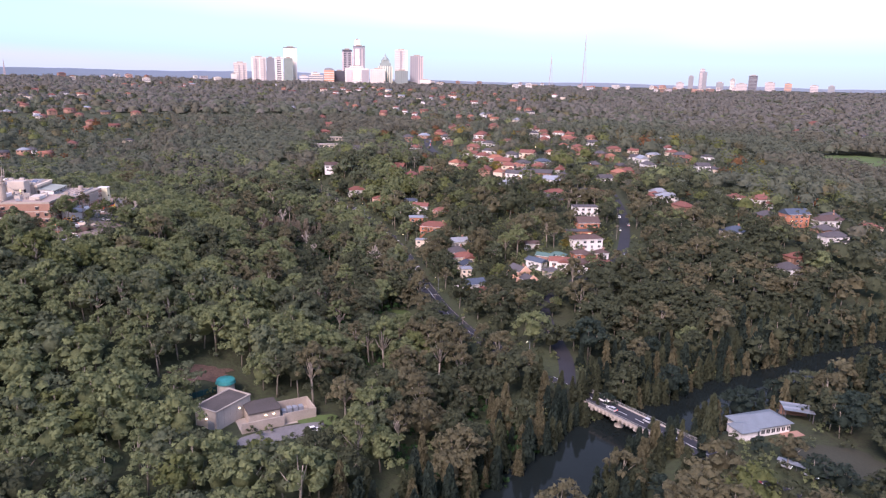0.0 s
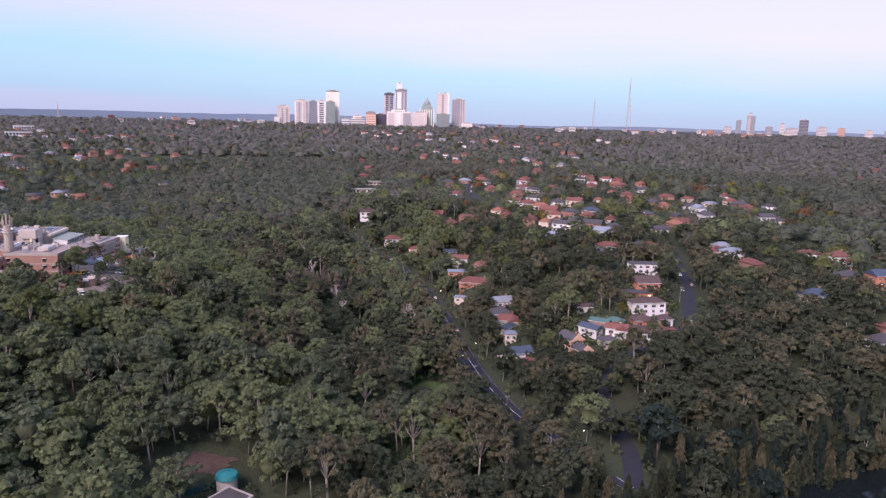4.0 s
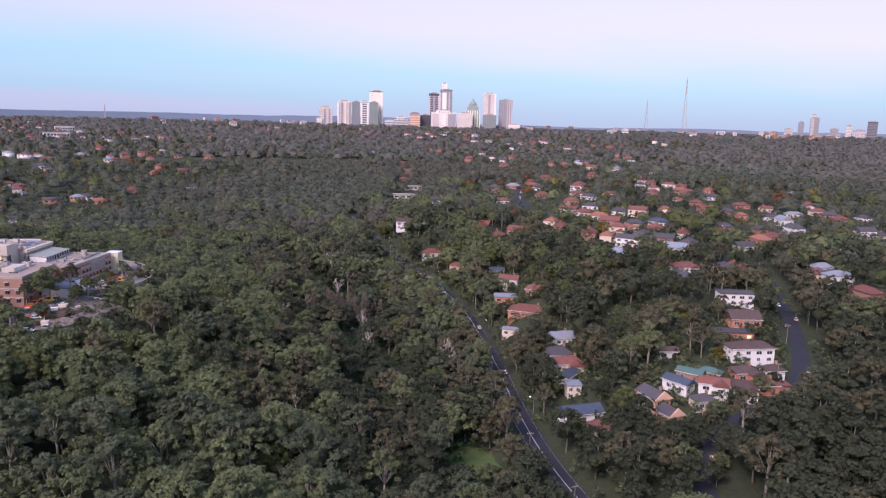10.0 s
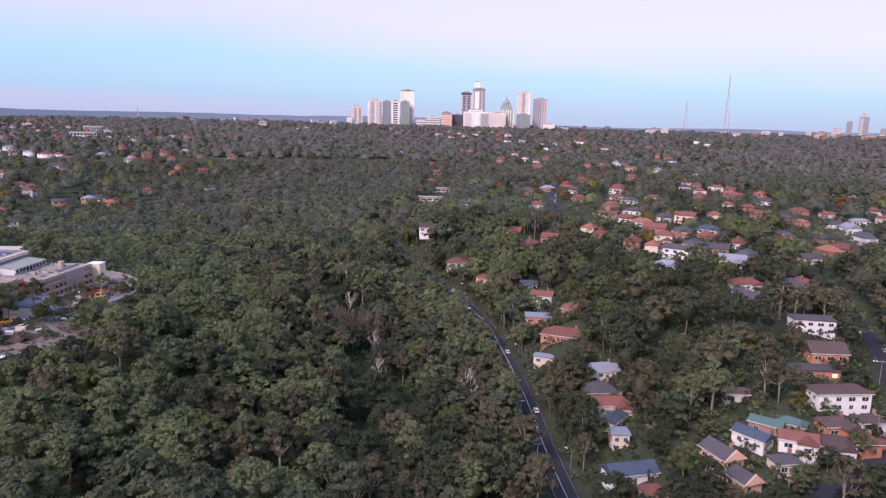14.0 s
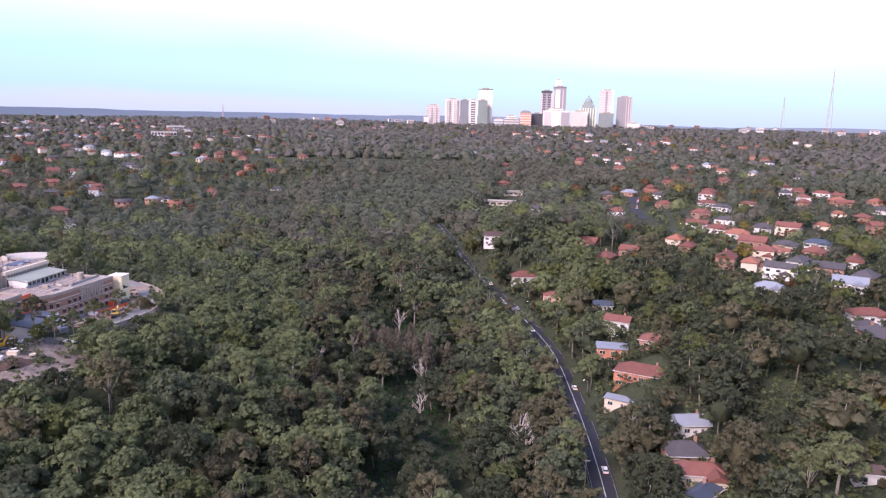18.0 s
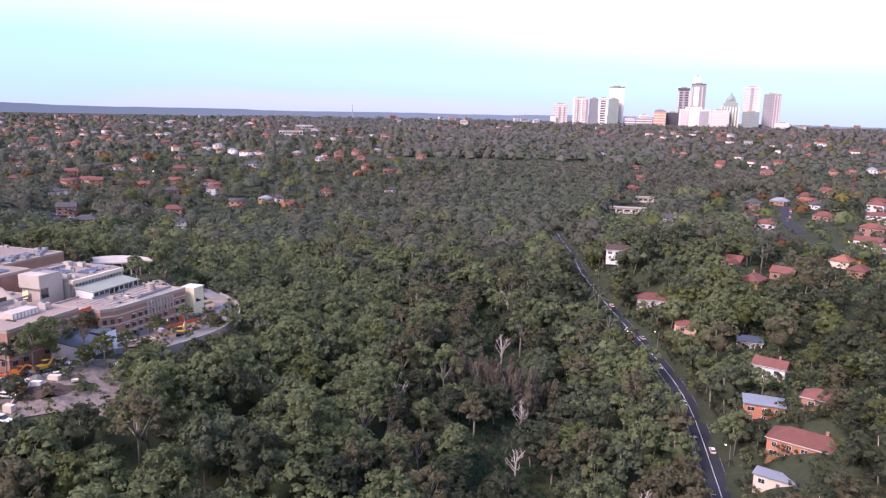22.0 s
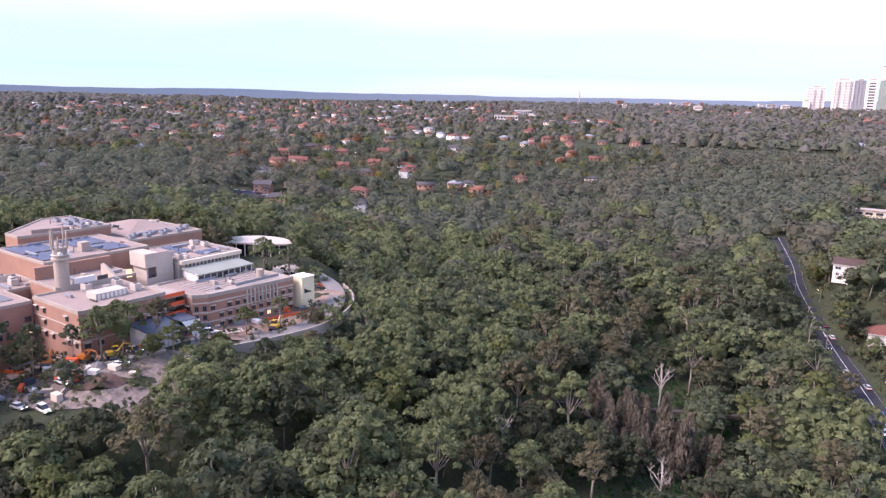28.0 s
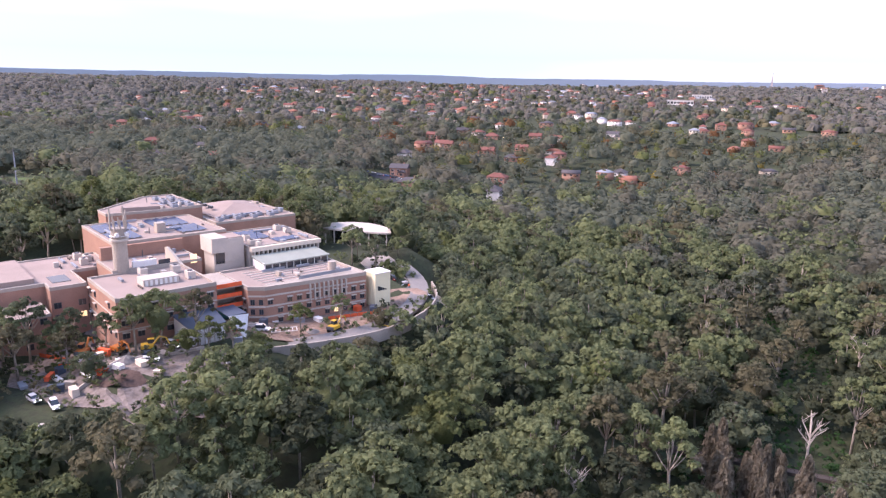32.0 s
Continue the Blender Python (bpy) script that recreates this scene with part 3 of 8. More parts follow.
# clearings without trees: x, y, half-sizes, turn
CLEAR = [(-277, 421.5, 64, 60, 9.7), (-264, 360, 20, 11, 9.7), (-239, 366, 9, 15, 9.7), (-70, 243, 20, 12, 28), (-88, 268, 9, 7, 24), (121, 240, 18, 11, 18), (134, 215, 11, 11, 10)]


def clear_of(x, y, road_gap=6.0, river_gap=12.0, house=1.0):
    ok = near_line(RIVER, x, y)[0] > river_gap
    for line, gap in ((ROAD, road_gap), (SIDE[:6], road_gap * 0.6), (SIDE[5:], road_gap), (SOUTH, road_gap)):
        ok &= near_line(line, x, y)[0] > gap
    for cx, cy, a, b, deg in CLEAR:
        c, s = math.cos(radians(deg)), math.sin(radians(deg))
        u, v = (x - cx) * c + (y - cy) * s, -(x - cx) * s + (y - cy) * c
        ok &= (np.abs(u) > a) | (np.abs(v) > b)
    for hx, hy, hr in HOUSE_SPOTS:
        ok &= np.hypot(x - hx, y - hy) > hr * house
    return ok


def in_suburb(x, y):
    """How built-up a place is, 0 to 1."""
    k = np.zeros(np.shape(x))
    for cx, cy, a, b in SUBURBS:
        k = np.maximum(k, 1 - ease((np.hypot((x - cx) / a, (y - cy) / b) - 0.75) / 0.4))
    return k


SUBURBS = [(75, 430, 60, 60), (40, 560, 60, 70), (80, 720, 110, 120), (60, 950, 160, 160), (250, 900, 140, 220), (270, 560, 90, 80),
           (-560, 790, 170, 130), (-650, 1000, 260, 240), (60, 1380, 260, 250),
           (-900, 1350, 330, 300), (-950, 700, 220, 260), (-1350, 950, 380, 420), (-1500, 1500, 450, 400), (0, 1850, 420, 220), (-500, 1950, 420, 220)]


def in_view(x, y):
    """The part of the country that the flight looks over."""
    right = (x < 0.72 * y + 15)
    left = (x > -0.80 * y - 20) | (y > 235)
    return right & left & (y > 130)


def tones(x, y, rng):
    """Which foliage grows where: deep green standing for shade in the gully, olive on the slopes, haze-pale leaf
    colours far off, mixed garden trees among houses.
    """
    n = len(x)
    dist = np.hypot(x + 60, y - 380)
    patch = np.array([noise.noise((a / 70, b / 70, 3.0)) for a, b in zip(x, y)]) * 0.8 + rng.normal(size=n) * 0.2
    tone = np.where(patch > 0.5, 3, np.where(patch > -0.06, 0, np.where(patch > -0.36, 2, 1)))
    east = (x > -15) & (y < 640)
    pick = rng.random(n)
    tone = np.where(east & (pick < 0.62), 1, np.where(east & (pick > 0.78), 3, tone))
    spur = np.hypot((x + 165) / 80, (y - 420) / 110) < 1
    tone = np.where(spur & (rng.random(n) < 0.6), np.where(rng.random(n) < 0.82, 0, 1), tone)
    tone = np.where(rng.random(n) < 0.04, 4, tone)
    # shade by the river is put in as dark leaf tones
    tone = np.where((x > 50) & (y < 400) & (rng.random(n) < 0.75), np.where((y < 310) & (rng.random(n) < 0.7), 12, 1), tone)
    # gully shade put in as the deep leaf tone along the creek
    d = near_line(CREEK, x, y)[0]
    tone = np.where((d < 48) & (y > 340) & (y < 700) & (rng.random(n) < 0.72 - d / 90), 1, tone)
    # trees farther off take the leaf tones that have haze painted in
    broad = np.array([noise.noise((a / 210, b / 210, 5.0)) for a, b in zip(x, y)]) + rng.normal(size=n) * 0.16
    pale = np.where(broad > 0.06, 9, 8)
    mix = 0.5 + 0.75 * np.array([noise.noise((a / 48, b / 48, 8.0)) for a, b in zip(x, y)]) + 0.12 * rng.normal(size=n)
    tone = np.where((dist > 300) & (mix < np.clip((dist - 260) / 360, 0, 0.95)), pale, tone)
    sub = in_suburb(x, y) > 0.4
    pick = rng.random(n)
    tone = np.where(sub & (pick < 0.045), 5, tone)
    tone = np.where(sub & (pick > 0.985), 6, tone)
    tone = np.where(sub & (pick > 0.87) & (pick < 0.975), 4, tone)
    tone = np.where(sub & (pick > 0.10) & (pick < 0.3), np.where(pick < 0.2, 1, 3), tone)
    tone = np.where((x > -45) & (y < 540) & (rng.random(n) < 0.4), np.where(rng.random(n) < 0.65, 1, 3), tone)
    return tone


def nursery(seed, clumps, per, leaf, limbs, core=0.8, fine=False):
    """The sixteen trees of one level of detail: eight gums, three river oaks, two open gums, three garden trees."""
    return [tree_proto(seed + k, "gum", clumps, per, leaf, 6, limbs, 1, core, fine) for k in range(8)] \
        + [tree_proto(seed + 20 + k, "oak", clumps, per, leaf, 5, 0, 1, core, fine) for k in range(3)] \
        + [tree_proto(seed + 30 + k, "open", clumps, int(per * 1.2), leaf, 5, limbs + (3 if limbs else 0), 1, core, fine) for k in range(2)] \
        + [tree_proto(seed + 40 + k, "round", max(4, clumps // 2), per, leaf, 5, 0, 1, core, fine) for k in range(3)]


RICH = nursery(0, 27, 36, 0.84, 6, 0.72, True)
NEAR = nursery(100, 25, 27, 0.96, 4, 0.74, True)
MIDDLE = nursery(200, 14, 16, 1.25, 2, 0.8, True)
MID = [tree_proto(300 + k, "wide", 0, 58, 2.2, 6, 0) for k in range(8)] + nursery(300, 5, 7, 1.6, 0, 0.74, True)[8:]
FAR = [tree_proto(90 + k, "wide", 0, 14, 4.2, 6, 0) for k in range(6)]


def stock(x, y, rng, thin_suburb=0.05):
    """Trees as rows for plant()."""
    gap = (near_line(CREEK[3:9], x, y)[0] < 17) & (y > 400) & (y < 660)
    keep = rng.random(len(x)) > np.maximum(thin_suburb * in_suburb(x, y), 0.62 * gap)
    x, y = x[keep], y[keep]
    n = len(x)
    z = ground(x, y)
    kind = rng.integers(0, 8, n)
    bank = (near_line(RIVER, x, y)[0] < 42) & (rng.random(n) < 0.75)
    kind = np.where(bank, 8 + rng.integers(0, 3, n), kind)
    stand = (np.hypot((x + 116) / 24, (y - 528) / 20) < 1) & (rng.random(n) < 0.9)
    gully = near_line(CREEK, x, y)[0]
    kind = np.where((kind < 8) & (rng.random(n) < np.where((gully > 10) & (gully < 60), 0.32, 0.10)), 11 + rng.integers(0, 2, n), kind)
    kind = np.where(stand, 8 + rng.integers(0, 3, n), kind)
    garden = (in_suburb(x, y) > 0.5) & (rng.random(n) < 0.5)
    kind = np.where(garden, 13 + rng.integers(0, 3, n), kind)
    tone = tones(x, y, rng)
    tone = np.where(stand, 7, np.where(bank, np.choose(rng.integers(0, 4, n), [12, 12, 1, 3]), tone))
    tone = np.where((kind > 10) & (kind < 13) & (tone == 1), 3, tone)
    swell = np.array([noise.noise((a / 55, b / 55, 7.0)) for a, b in zip(x, y)])
    size = 0.66 + 0.56 * rng.beta(2, 2.2, n) + 0.22 * np.clip(swell, -1, 1)
    built = in_suburb(x, y) > 0.4
    size = np.where(built & (kind < 13) & (rng.random(n) < 0.6), size * 0.68, size)
    high = np.where(kind < 8, 19.0, np.where(kind < 13, 15.5, 8.0))
    room = lowered(x, y, z)
    short = room < high * size * 0.62
    kind = np.where(short, 13 + kind % 3, kind)
    size = np.where(short, np.minimum(np.clip(room / 8.0, 0, 1.05), size), np.minimum(size, room / high))
    x, y, z, size, kind, tone = (a[(room > 2.2) & (size > 0.28)] for a in (x, y, z, size, kind, tone))
    n = len(x)
    return np.stack([x, y, z, size, rng.uniform(0, 6.28, n), kind, tone], 1)


def lowered(x, y, z):
    """Height to which the planting grows: low in the gardens and verges in front of houses and roads."""
    k = np.full(len(x), 99.0)
    for hx, hy, sill, half, (ex, ey, ez), reach in SIGHT:
        dx, dy = ex - hx, ey - hy
        dist = math.hypot(dx, dy)
        dx, dy = dx / dist, dy / dist
        s = (x - hx) * dx + (y - hy) * dy
        off = np.abs(-(x - hx) * dy + (y - hy) * dx)
        hit = (s > -2) & (s < reach) & (off < half + 5.0)
        line = sill + (ez - sill) * s / dist
        k = np.where(hit, np.minimum(k, line - z), k)
    return k


def undergrowth():
    """Shrubs and saplings between the trunks and in the gardens."""
    x, y, rng = spread(-330, 330, 150, 800, 5.9, 14)
    ok = in_view(x, y) & clear_of(x, y, 5.0, 13.0, 0.62) & (np.hypot(x + 40, y - 400) < 380)
    x, y = x[ok], y[ok]
    # dense where the canopy is open, thin under closed forest
    open_ground = (in_suburb(x, y) > 0.3) | (lowered(x, y, ground(x, y)) < 20) | (near_line(RIVER, x, y)[0] < 26) | (near_line(ROAD, x, y)[0] < 14)
    wet = near_line(CREEK, x, y)[0] < 30
    keep = open_ground | wet | (rng.random(len(x)) < 0.08) | (np.hypot(x + 116, y - 528) < 32)
    x, y = x[keep], y[keep]
    n = len(x)
    z = ground(x, y)
    room = np.clip(lowered(x, y, z), 4.0, 9)
    size = np.maximum(np.minimum(rng.uniform(0.45, 0.9, n), room / 7.5), 0.62)
    z = z - np.maximum(0, size * 7.5 - room)
    tone = np.choose(rng.integers(0, 6, n), [1, 1, 0, 2, 0, 1])
    tone = np.where((near_line(CREEK, x, y)[0] < 34) & (rng.random(n) < 0.75), 10, tone)
    rows = np.stack([x, y, z - 0.6, size, rng.uniform(0, 6.28, n), rng.integers(0, 4, n), tone], 1)
    plant("undergrowth", "low green shrubs and saplings between trees and houses", rows, [tree_proto(120 + s, "shrub", 4, 11, 1.05, 5, 0, 1, 0.66, True) for s in range(4)])


def forest():
    x, y, rng = spread(-560, 420, 135, 770, 10.9, 11)
    ok = in_view(x, y) & clear_of(x, y, 7.5) & (np.hypot(x + 92, y - 422) < 330)
    near = stock(x[ok], y[ok], rng)
    # feathery oaks crowd down to the water
    x, y, rng_b = spread(-100, 330, 135, 400, 5.4, 15)
    d = near_line(RIVER, x, y)[0]
    ok = in_view(x, y) & clear_of(x, y, 6.5, 11.5) & (d < 30)
    x, y = x[ok], y[ok]
    n = len(x)
    z = ground(x, y)
    room = lowered(x, y, z)
    size = np.minimum(rng_b.uniform(0.5, 1.0, n), room / 15.5)
    # many of these oaks take the leaf tone with bank shade in it
    bank = np.stack([x, y, z - 0.8, size, rng_b.uniform(0, 6.28, n), 8 + rng_b.integers(0, 3, n), np.choose(rng_b.integers(0, 5, n), [12, 12, 1, 3, 1])], 1)
    near = np.concatenate([near, bank[size > 0.25]])
    # the trees that the flight passes nearest stand as things of their own
    d = near_line([(-10, 225), (-70, 380), (-140, 560)], near[:, 0], near[:, 1])[0]
    order = np.argsort(d)
    rest = near[order[300:]]
    # finest where the slopes lie closest under the flight
    close = near_line([(-150, 330), (-70, 330), (60, 290), (60, 330), (-40, 400), (-130, 430)], rest[:, 0], rest[:, 1])[0] < 75
    plant("eucalypt_forest", "dense olive and grey-green eucalypt canopy with pale limbs", rest[close], NEAR)
    plant("eucalypt_slopes", "olive eucalypt canopy over the valley slopes", rest[~close], MIDDLE)
    singles(near[order[:300]])
    x, y, rng = spread(-1150, 900, 140, 1300, 13.4, 12)
    r = np.hypot(x + 92, y - 422)
    ok = in_view(x, y) & clear_of(x, y) & (r >= 330) & (np.hypot(x + 15, y - 200) < 1050) & (r < 900)
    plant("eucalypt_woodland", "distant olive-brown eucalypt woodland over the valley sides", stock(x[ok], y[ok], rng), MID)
    x, y, rng = spread(-2500, 1700, 300, 2700, 17.6, 13)
    r = np.hypot(x + 92, y - 422)
    ok = in_view(x, y) & (r >= 900) & (np.hypot(x, y) < 2450) & clear_of(x, y)
    far = stock(x[ok], y[ok], rng, 0.1)
    far[:, 3] *= np.where(far[:, 5] > 12, 0.55, 1.0)
    far[:, 5] = rng.integers(0, 6, len(far))
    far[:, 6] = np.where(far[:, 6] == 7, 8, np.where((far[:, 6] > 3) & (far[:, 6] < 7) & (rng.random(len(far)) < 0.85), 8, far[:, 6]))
    # haze again: the palest leaf tone grows more common with distance
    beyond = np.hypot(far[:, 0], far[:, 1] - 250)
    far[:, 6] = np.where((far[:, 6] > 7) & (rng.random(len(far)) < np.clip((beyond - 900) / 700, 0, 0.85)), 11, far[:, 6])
    glade = np.array([noise.noise((a / 130, b / 130, 9.0)) for a, b in far[:, :2]])
    far[:, 3] *= 1.0 + 0.2 * np.clip(glade, -1, 1) + 0.15 * rng.random(len(far)) ** 2
    far[:, 3] *= np.where(in_suburb(far[:, 0], far[:, 1]) > 0.4, 0.88, 1.0)
    plant("far_woods", "far woodland running to the skyline ridge, haze in its leaf colour", far, FAR)
    undergrowth()
    x, y, rng = spread(-520, 760, -330, 480, 18.0, 16)
    ok = ~in_view(x, y) & clear_of(x, y, 9.0, 18.0)
    rest = stock(x[ok], y[ok], rng)
    rest[:, 3] *= np.where(rest[:, 5] > 12, 0.8, 1.3)
    rest[:, 5] = rng.integers(0, 6, len(rest))
    plant("valley_woods", "dense olive eucalypt woods along the lower river", rest, FAR)


KINDS = {"gum": ("eucalypt", "tall eucalypt with domed leafy crown and pale trunk"), "oak": ("river_oak", "feathery upright river oak on the bank"),
         "open": ("tall_eucalypt", "tall open-crowned eucalypt with bare pale limbs"), "round": ("garden_tree", "rounded leafy garden tree beside the houses")}
TONE_WORDS = ["olive", "deep green", "grey-green", "brownish green", "yellow-green", "rust-orange", "golden", "grey", "haze-pale green", "haze-pale brown-green", "lush green", "haze-pale grey-green", "shade-dark green"]


def singles(rows):
    """Each near tree: trunk and crown under an Empty at its foot."""
    made = {}
    for x, y, z, size, turn, k, tone in rows:
        k, tone = int(k), int(tone)
        kind = "gum" if k < 8 else "oak" if k < 11 else "open" if k < 13 else "round"
        if (k, tone) not in made:
            v, t, b = RICH[k]
            crown = big_mesh("crown", v, t[~b], np.zeros((~b).sum()), [LEAF[tone]])
            crown.polygons.foreach_set("use_smooth", np.ones(len(crown.polygons), bool))
            trunk = big_mesh("trunk", v, t[b], np.zeros(b.sum()), [M_BARK])
            made[(k, tone)] = (crown, trunk)
        name, label = KINDS[kind]
        ob = thing(name, TONE_WORDS[tone] + " " + label, "tree", group="trees in the valley")
        ob.matrix_world = pose(x, y, z, 0, 0, math.degrees(turn)) @ Matrix.Scale(size, 4)
        part("crown", made[(k, tone)][0], None, ob)
        part("trunk", made[(k, tone)][1], None, ob)


# ---------------------------------------------------------------- sight and clearing registers
HOUSE_SPOTS = []          # x, y, radius kept free of trunks
SIGHT = []                # x, y, height of the sill, half-width: lower planting grows in front of these


def keep_free(x, y, r, sill=None, half=7.0):
    HOUSE_SPOTS.append((x, y, r))
    if sill is not None:
        SIGHT.append((x, y, sill, half * 0.65, view_from(x, y), 48.0 if math.hypot(x, y - 200) < 520 else 70.0 if math.hypot(x, y - 200) < 800 else 85.0))


def view_from(x, y):
    """A place in the air over the open side of a plot."""
    return (-20, 330, 118) if x < -180 else (0, 10, 130) if y < 300 else (-7, 160, 125)


for p in along(ROAD_S, 60, 640)[::2]:
    SIGHT.append((p.x, p.y, p.z + (0.4 if p.y < 520 else 5.0), 1.0, (-8, 235, 124) if p.y > 420 else (-6, 110, 129), 60.0))
for p in along(SIDE_S, 160, 310)[::2]:
    SIGHT.append((p.x, p.y, p.z + 0.6, 1.0, (-6, 110, 129), 45.0))


# ---------------------------------------------------------------- houses
M_METAL_T = surface("sage_metal_sheet", (0.08, 0.14, 0.13), rough=0.55, vary=0.15, scale=0.3, fine=4, bump=0.1)
ROOFS = {"r": M_TILE_R, "o": M_TILE_O, "g": M_TILE_G, "b": M_TILE_B, "m": M_METAL_L, "B": M_METAL_B, "t": M_METAL_T}
WALLS = {"w": M_WHITE, "b": M_BRICK, "c": M_CREAM, "o": M_BRICK_O, "p": M_PINK}
ROOF_WORDS = {"r": "red-tiled", "o": "orange-tiled", "g": "grey-tiled", "b": "brown-tiled", "m": "pale metal", "B": "blue-grey metal", "t": "sage green metal"}
WALL_WORDS = {"w": "white rendered", "b": "brown brick", "c": "cream rendered", "o": "orange brick", "p": "apricot rendered"}
M_TRIM = surface("window_trim", (0.70, 0.69, 0.67), rough=0.6, vary=0.1, scale=1, fine=5, bump=0.0)
M_LIT = glowing("lit_window", (1.0, 0.70, 0.36), 0.7)


def window(parent, x, y, z, w, h, side, lit=False, bars=True, frame_mat=None):
    """A framed pane on a wall; side is the wall's outward direction in degrees from +x."""
    f = part("window", Shape().box(-w / 2 - 0.09, w / 2 + 0.09, 0, 0.08, -0.09, h + 0.09), frame_mat or M_TRIM, parent)
    f.matrix_local = pose(x, y, z, 0, 0, side - 90)
    part("pane", Shape().box(-w / 2, w / 2, 0.08, 0.11, 0, h), M_LIT if lit else M_GLASS, f)
    if bars and w > 1.0:
        part("mullion", Shape().box(-0.05, 0.05, 0.11, 0.15, 0, h), frame_mat or M_TRIM, f)
    return f


def house(x, y, deg, w=14, d=10, storeys=1, roof="r", wall="w", style="hip", wing=0, z=None, rise=None, detail=2, sill=True, garage=False, label=""):
    """A house: walls, roof, windows, door, and at choice a wing, a chimney and a garage."""
    rng = random.Random(int(x * 7 + y * 13))
    base = min(gz(x, y), gz(x + 5, y), gz(x, y - 5)) if z is None else z
    h = 2.9 * storeys + 0.4
    words = label or f"{WALL_WORDS[wall]} {'two-storey ' if storeys > 1 else ''}house with {ROOF_WORDS[roof]} roof"
    ob = thing("house", words, "house", pose(x, y, base, 0, 0, deg), group="houses in the suburbs")
    floor = 0.5
    part("wall", Shape().box(-w / 2, w / 2, -d / 2, d / 2, -2.5, floor + h), WALLS[wall], ob)
    up = rise or (0.3 * d + 0.3)
    if style == "flat":
        s = Shape().box(-w / 2 - 0.5, w / 2 + 0.5, -d / 2 - 0.5, d / 2 + 0.5, floor + h, floor + h + 0.3)
        top = part("roof", s, ROOFS[roof], ob)
    else:
        top = part("roof", Shape().hip(w, d, floor + h, up, 0.55, style == "gable"), ROOFS[roof], ob)
        if style == "gable":
            for k in (-1, 1):
                part("gable_wall", Shape().add([(k * w / 2, -d / 2, 0), (k * w / 2, d / 2, 0), (k * w / 2, 0, up * 0.93), (k * w / 2 - 0.2 * k, -d / 2, 0), (k * w / 2 - 0.2 * k, d / 2, 0), (k * w / 2 - 0.2 * k, 0, up * 0.93)],
                                              [(0, 1, 2), (5, 4, 3), (0, 3, 4, 1), (1, 4, 5, 2), (2, 5, 3, 0)]), WALLS[wall], ob).matrix_local = pose(0, 0, floor + h + 0.05)
        if detail > 1:
            part("ridge_cap", Shape().box(-max(0.3, w / 2 - d / 2), max(0.3, w / 2 - d / 2), -0.14, 0.14, floor + h + up - 0.06, floor + h + up + 0.1), ROOFS[roof], top)
            part("gutter", Shape().box(-w / 2 - 0.6, w / 2 + 0.6, -d / 2 - 0.68, -d / 2 - 0.54, floor + h - 0.02, floor + h + 0.16), M_TRIM, top)
    if wing:
        ws = Shape().box(-2.8, 2.8, -d / 2 - wing, -d / 2 + 0.1, -2.5, floor + 2.9 * max(1, storeys - 1) + 0.4)
        part("wing_wall", ws, WALLS[wall], ob).matrix_local = pose(w * 0.24, 0, 0)
        r = Shape().hip(wing + 3, 5.6, 0, 1.9, 0.45, True)
        rw = part("wing_roof", r, ROOFS[roof], ob)
        rw.matrix_local = pose(w * 0.24, -d / 2 - wing / 2 + 1.4, floor + 2.9 * max(1, storeys - 1) + 0.4, 0, 0, 90)
        window(ob, w * 0.24, -d / 2 - wing, floor + 0.9, 1.9, 1.4, 270, bars=detail > 1)
    if detail > 0:
        n = max(2, int(w / 4.2))
        for s in range(storeys):
            zz = floor + 0.9 + 2.9 * s
            for i in range(n):
                xx = -w / 2 + (i + 0.5) * w / n
                if wing and abs(xx - w * 0.24) < 3.4 and s == 0:
                    continue
                if s == 0 and i == n // 2 and not wing:
                    part("door", Shape().box(xx - 0.5, xx + 0.5, -d / 2 - 0.07, -d / 2, floor, floor + 2.1), M_METAL_D, ob)
                    continue
                window(ob, xx, -d / 2, zz, rng.choice((1.3, 1.8, 2.3)), 1.35, 270, lit=rng.random() < 0.012, bars=detail > 1)
            for k, side in ((-1, 180), (1, 0)) if detail > 1 else ():
                for yy in (-d / 5,):
                    window(ob, k * w / 2, yy, zz, 1.3, 1.3, side, bars=detail > 1)
        if rng.random() < 0.4 and style != "flat":
            part("chimney", Shape().box(w * 0.2, w * 0.2 + 0.9, 0.6, 1.5, floor + h, floor + h + up + 1.0), M_BRICK, ob)
    if garage:
        part("garage_door", Shape().box(-w / 2 + 0.6, -w / 2 + 3.4, -d / 2 - 0.08, -d / 2, 0.1, 2.4), M_TRIM, ob)
    far = math.hypot(x, y - 200) > 480
    keep_free(x, y, max(w, d) * (0.5 if far else 0.58), base + 0.5 + 2.9 * storeys - (0.1 if far else 0.5 if storeys == 1 else 1.6), w / 2 * (0.75 if far else 1.0))
    return ob


# houses of the slope above the side street
def parapet_gable(ob, w, d, storeys, up, mat):
    """Rendered gable that stands proud of the roof at the front end."""
    z, t = 0.5 + 2.9 * storeys + 0.4, d / 2 + 0.75
    part("parapet_gable", Shape().add([(w / 2 + 0.5, -t, z - 0.3), (w / 2 + 0.5, t, z - 0.3), (w / 2 + 0.5, 0, z + up + 0.6), (w / 2 + 0.85, -t, z - 0.3), (w / 2 + 0.85, t, z - 0.3), (w / 2 + 0.85, 0, z + up + 0.6)],
                                      [(2, 1, 0), (3, 4, 5), (0, 1, 4, 3), (1, 2, 5, 4), (2, 0, 3, 5)]), mat, ob)


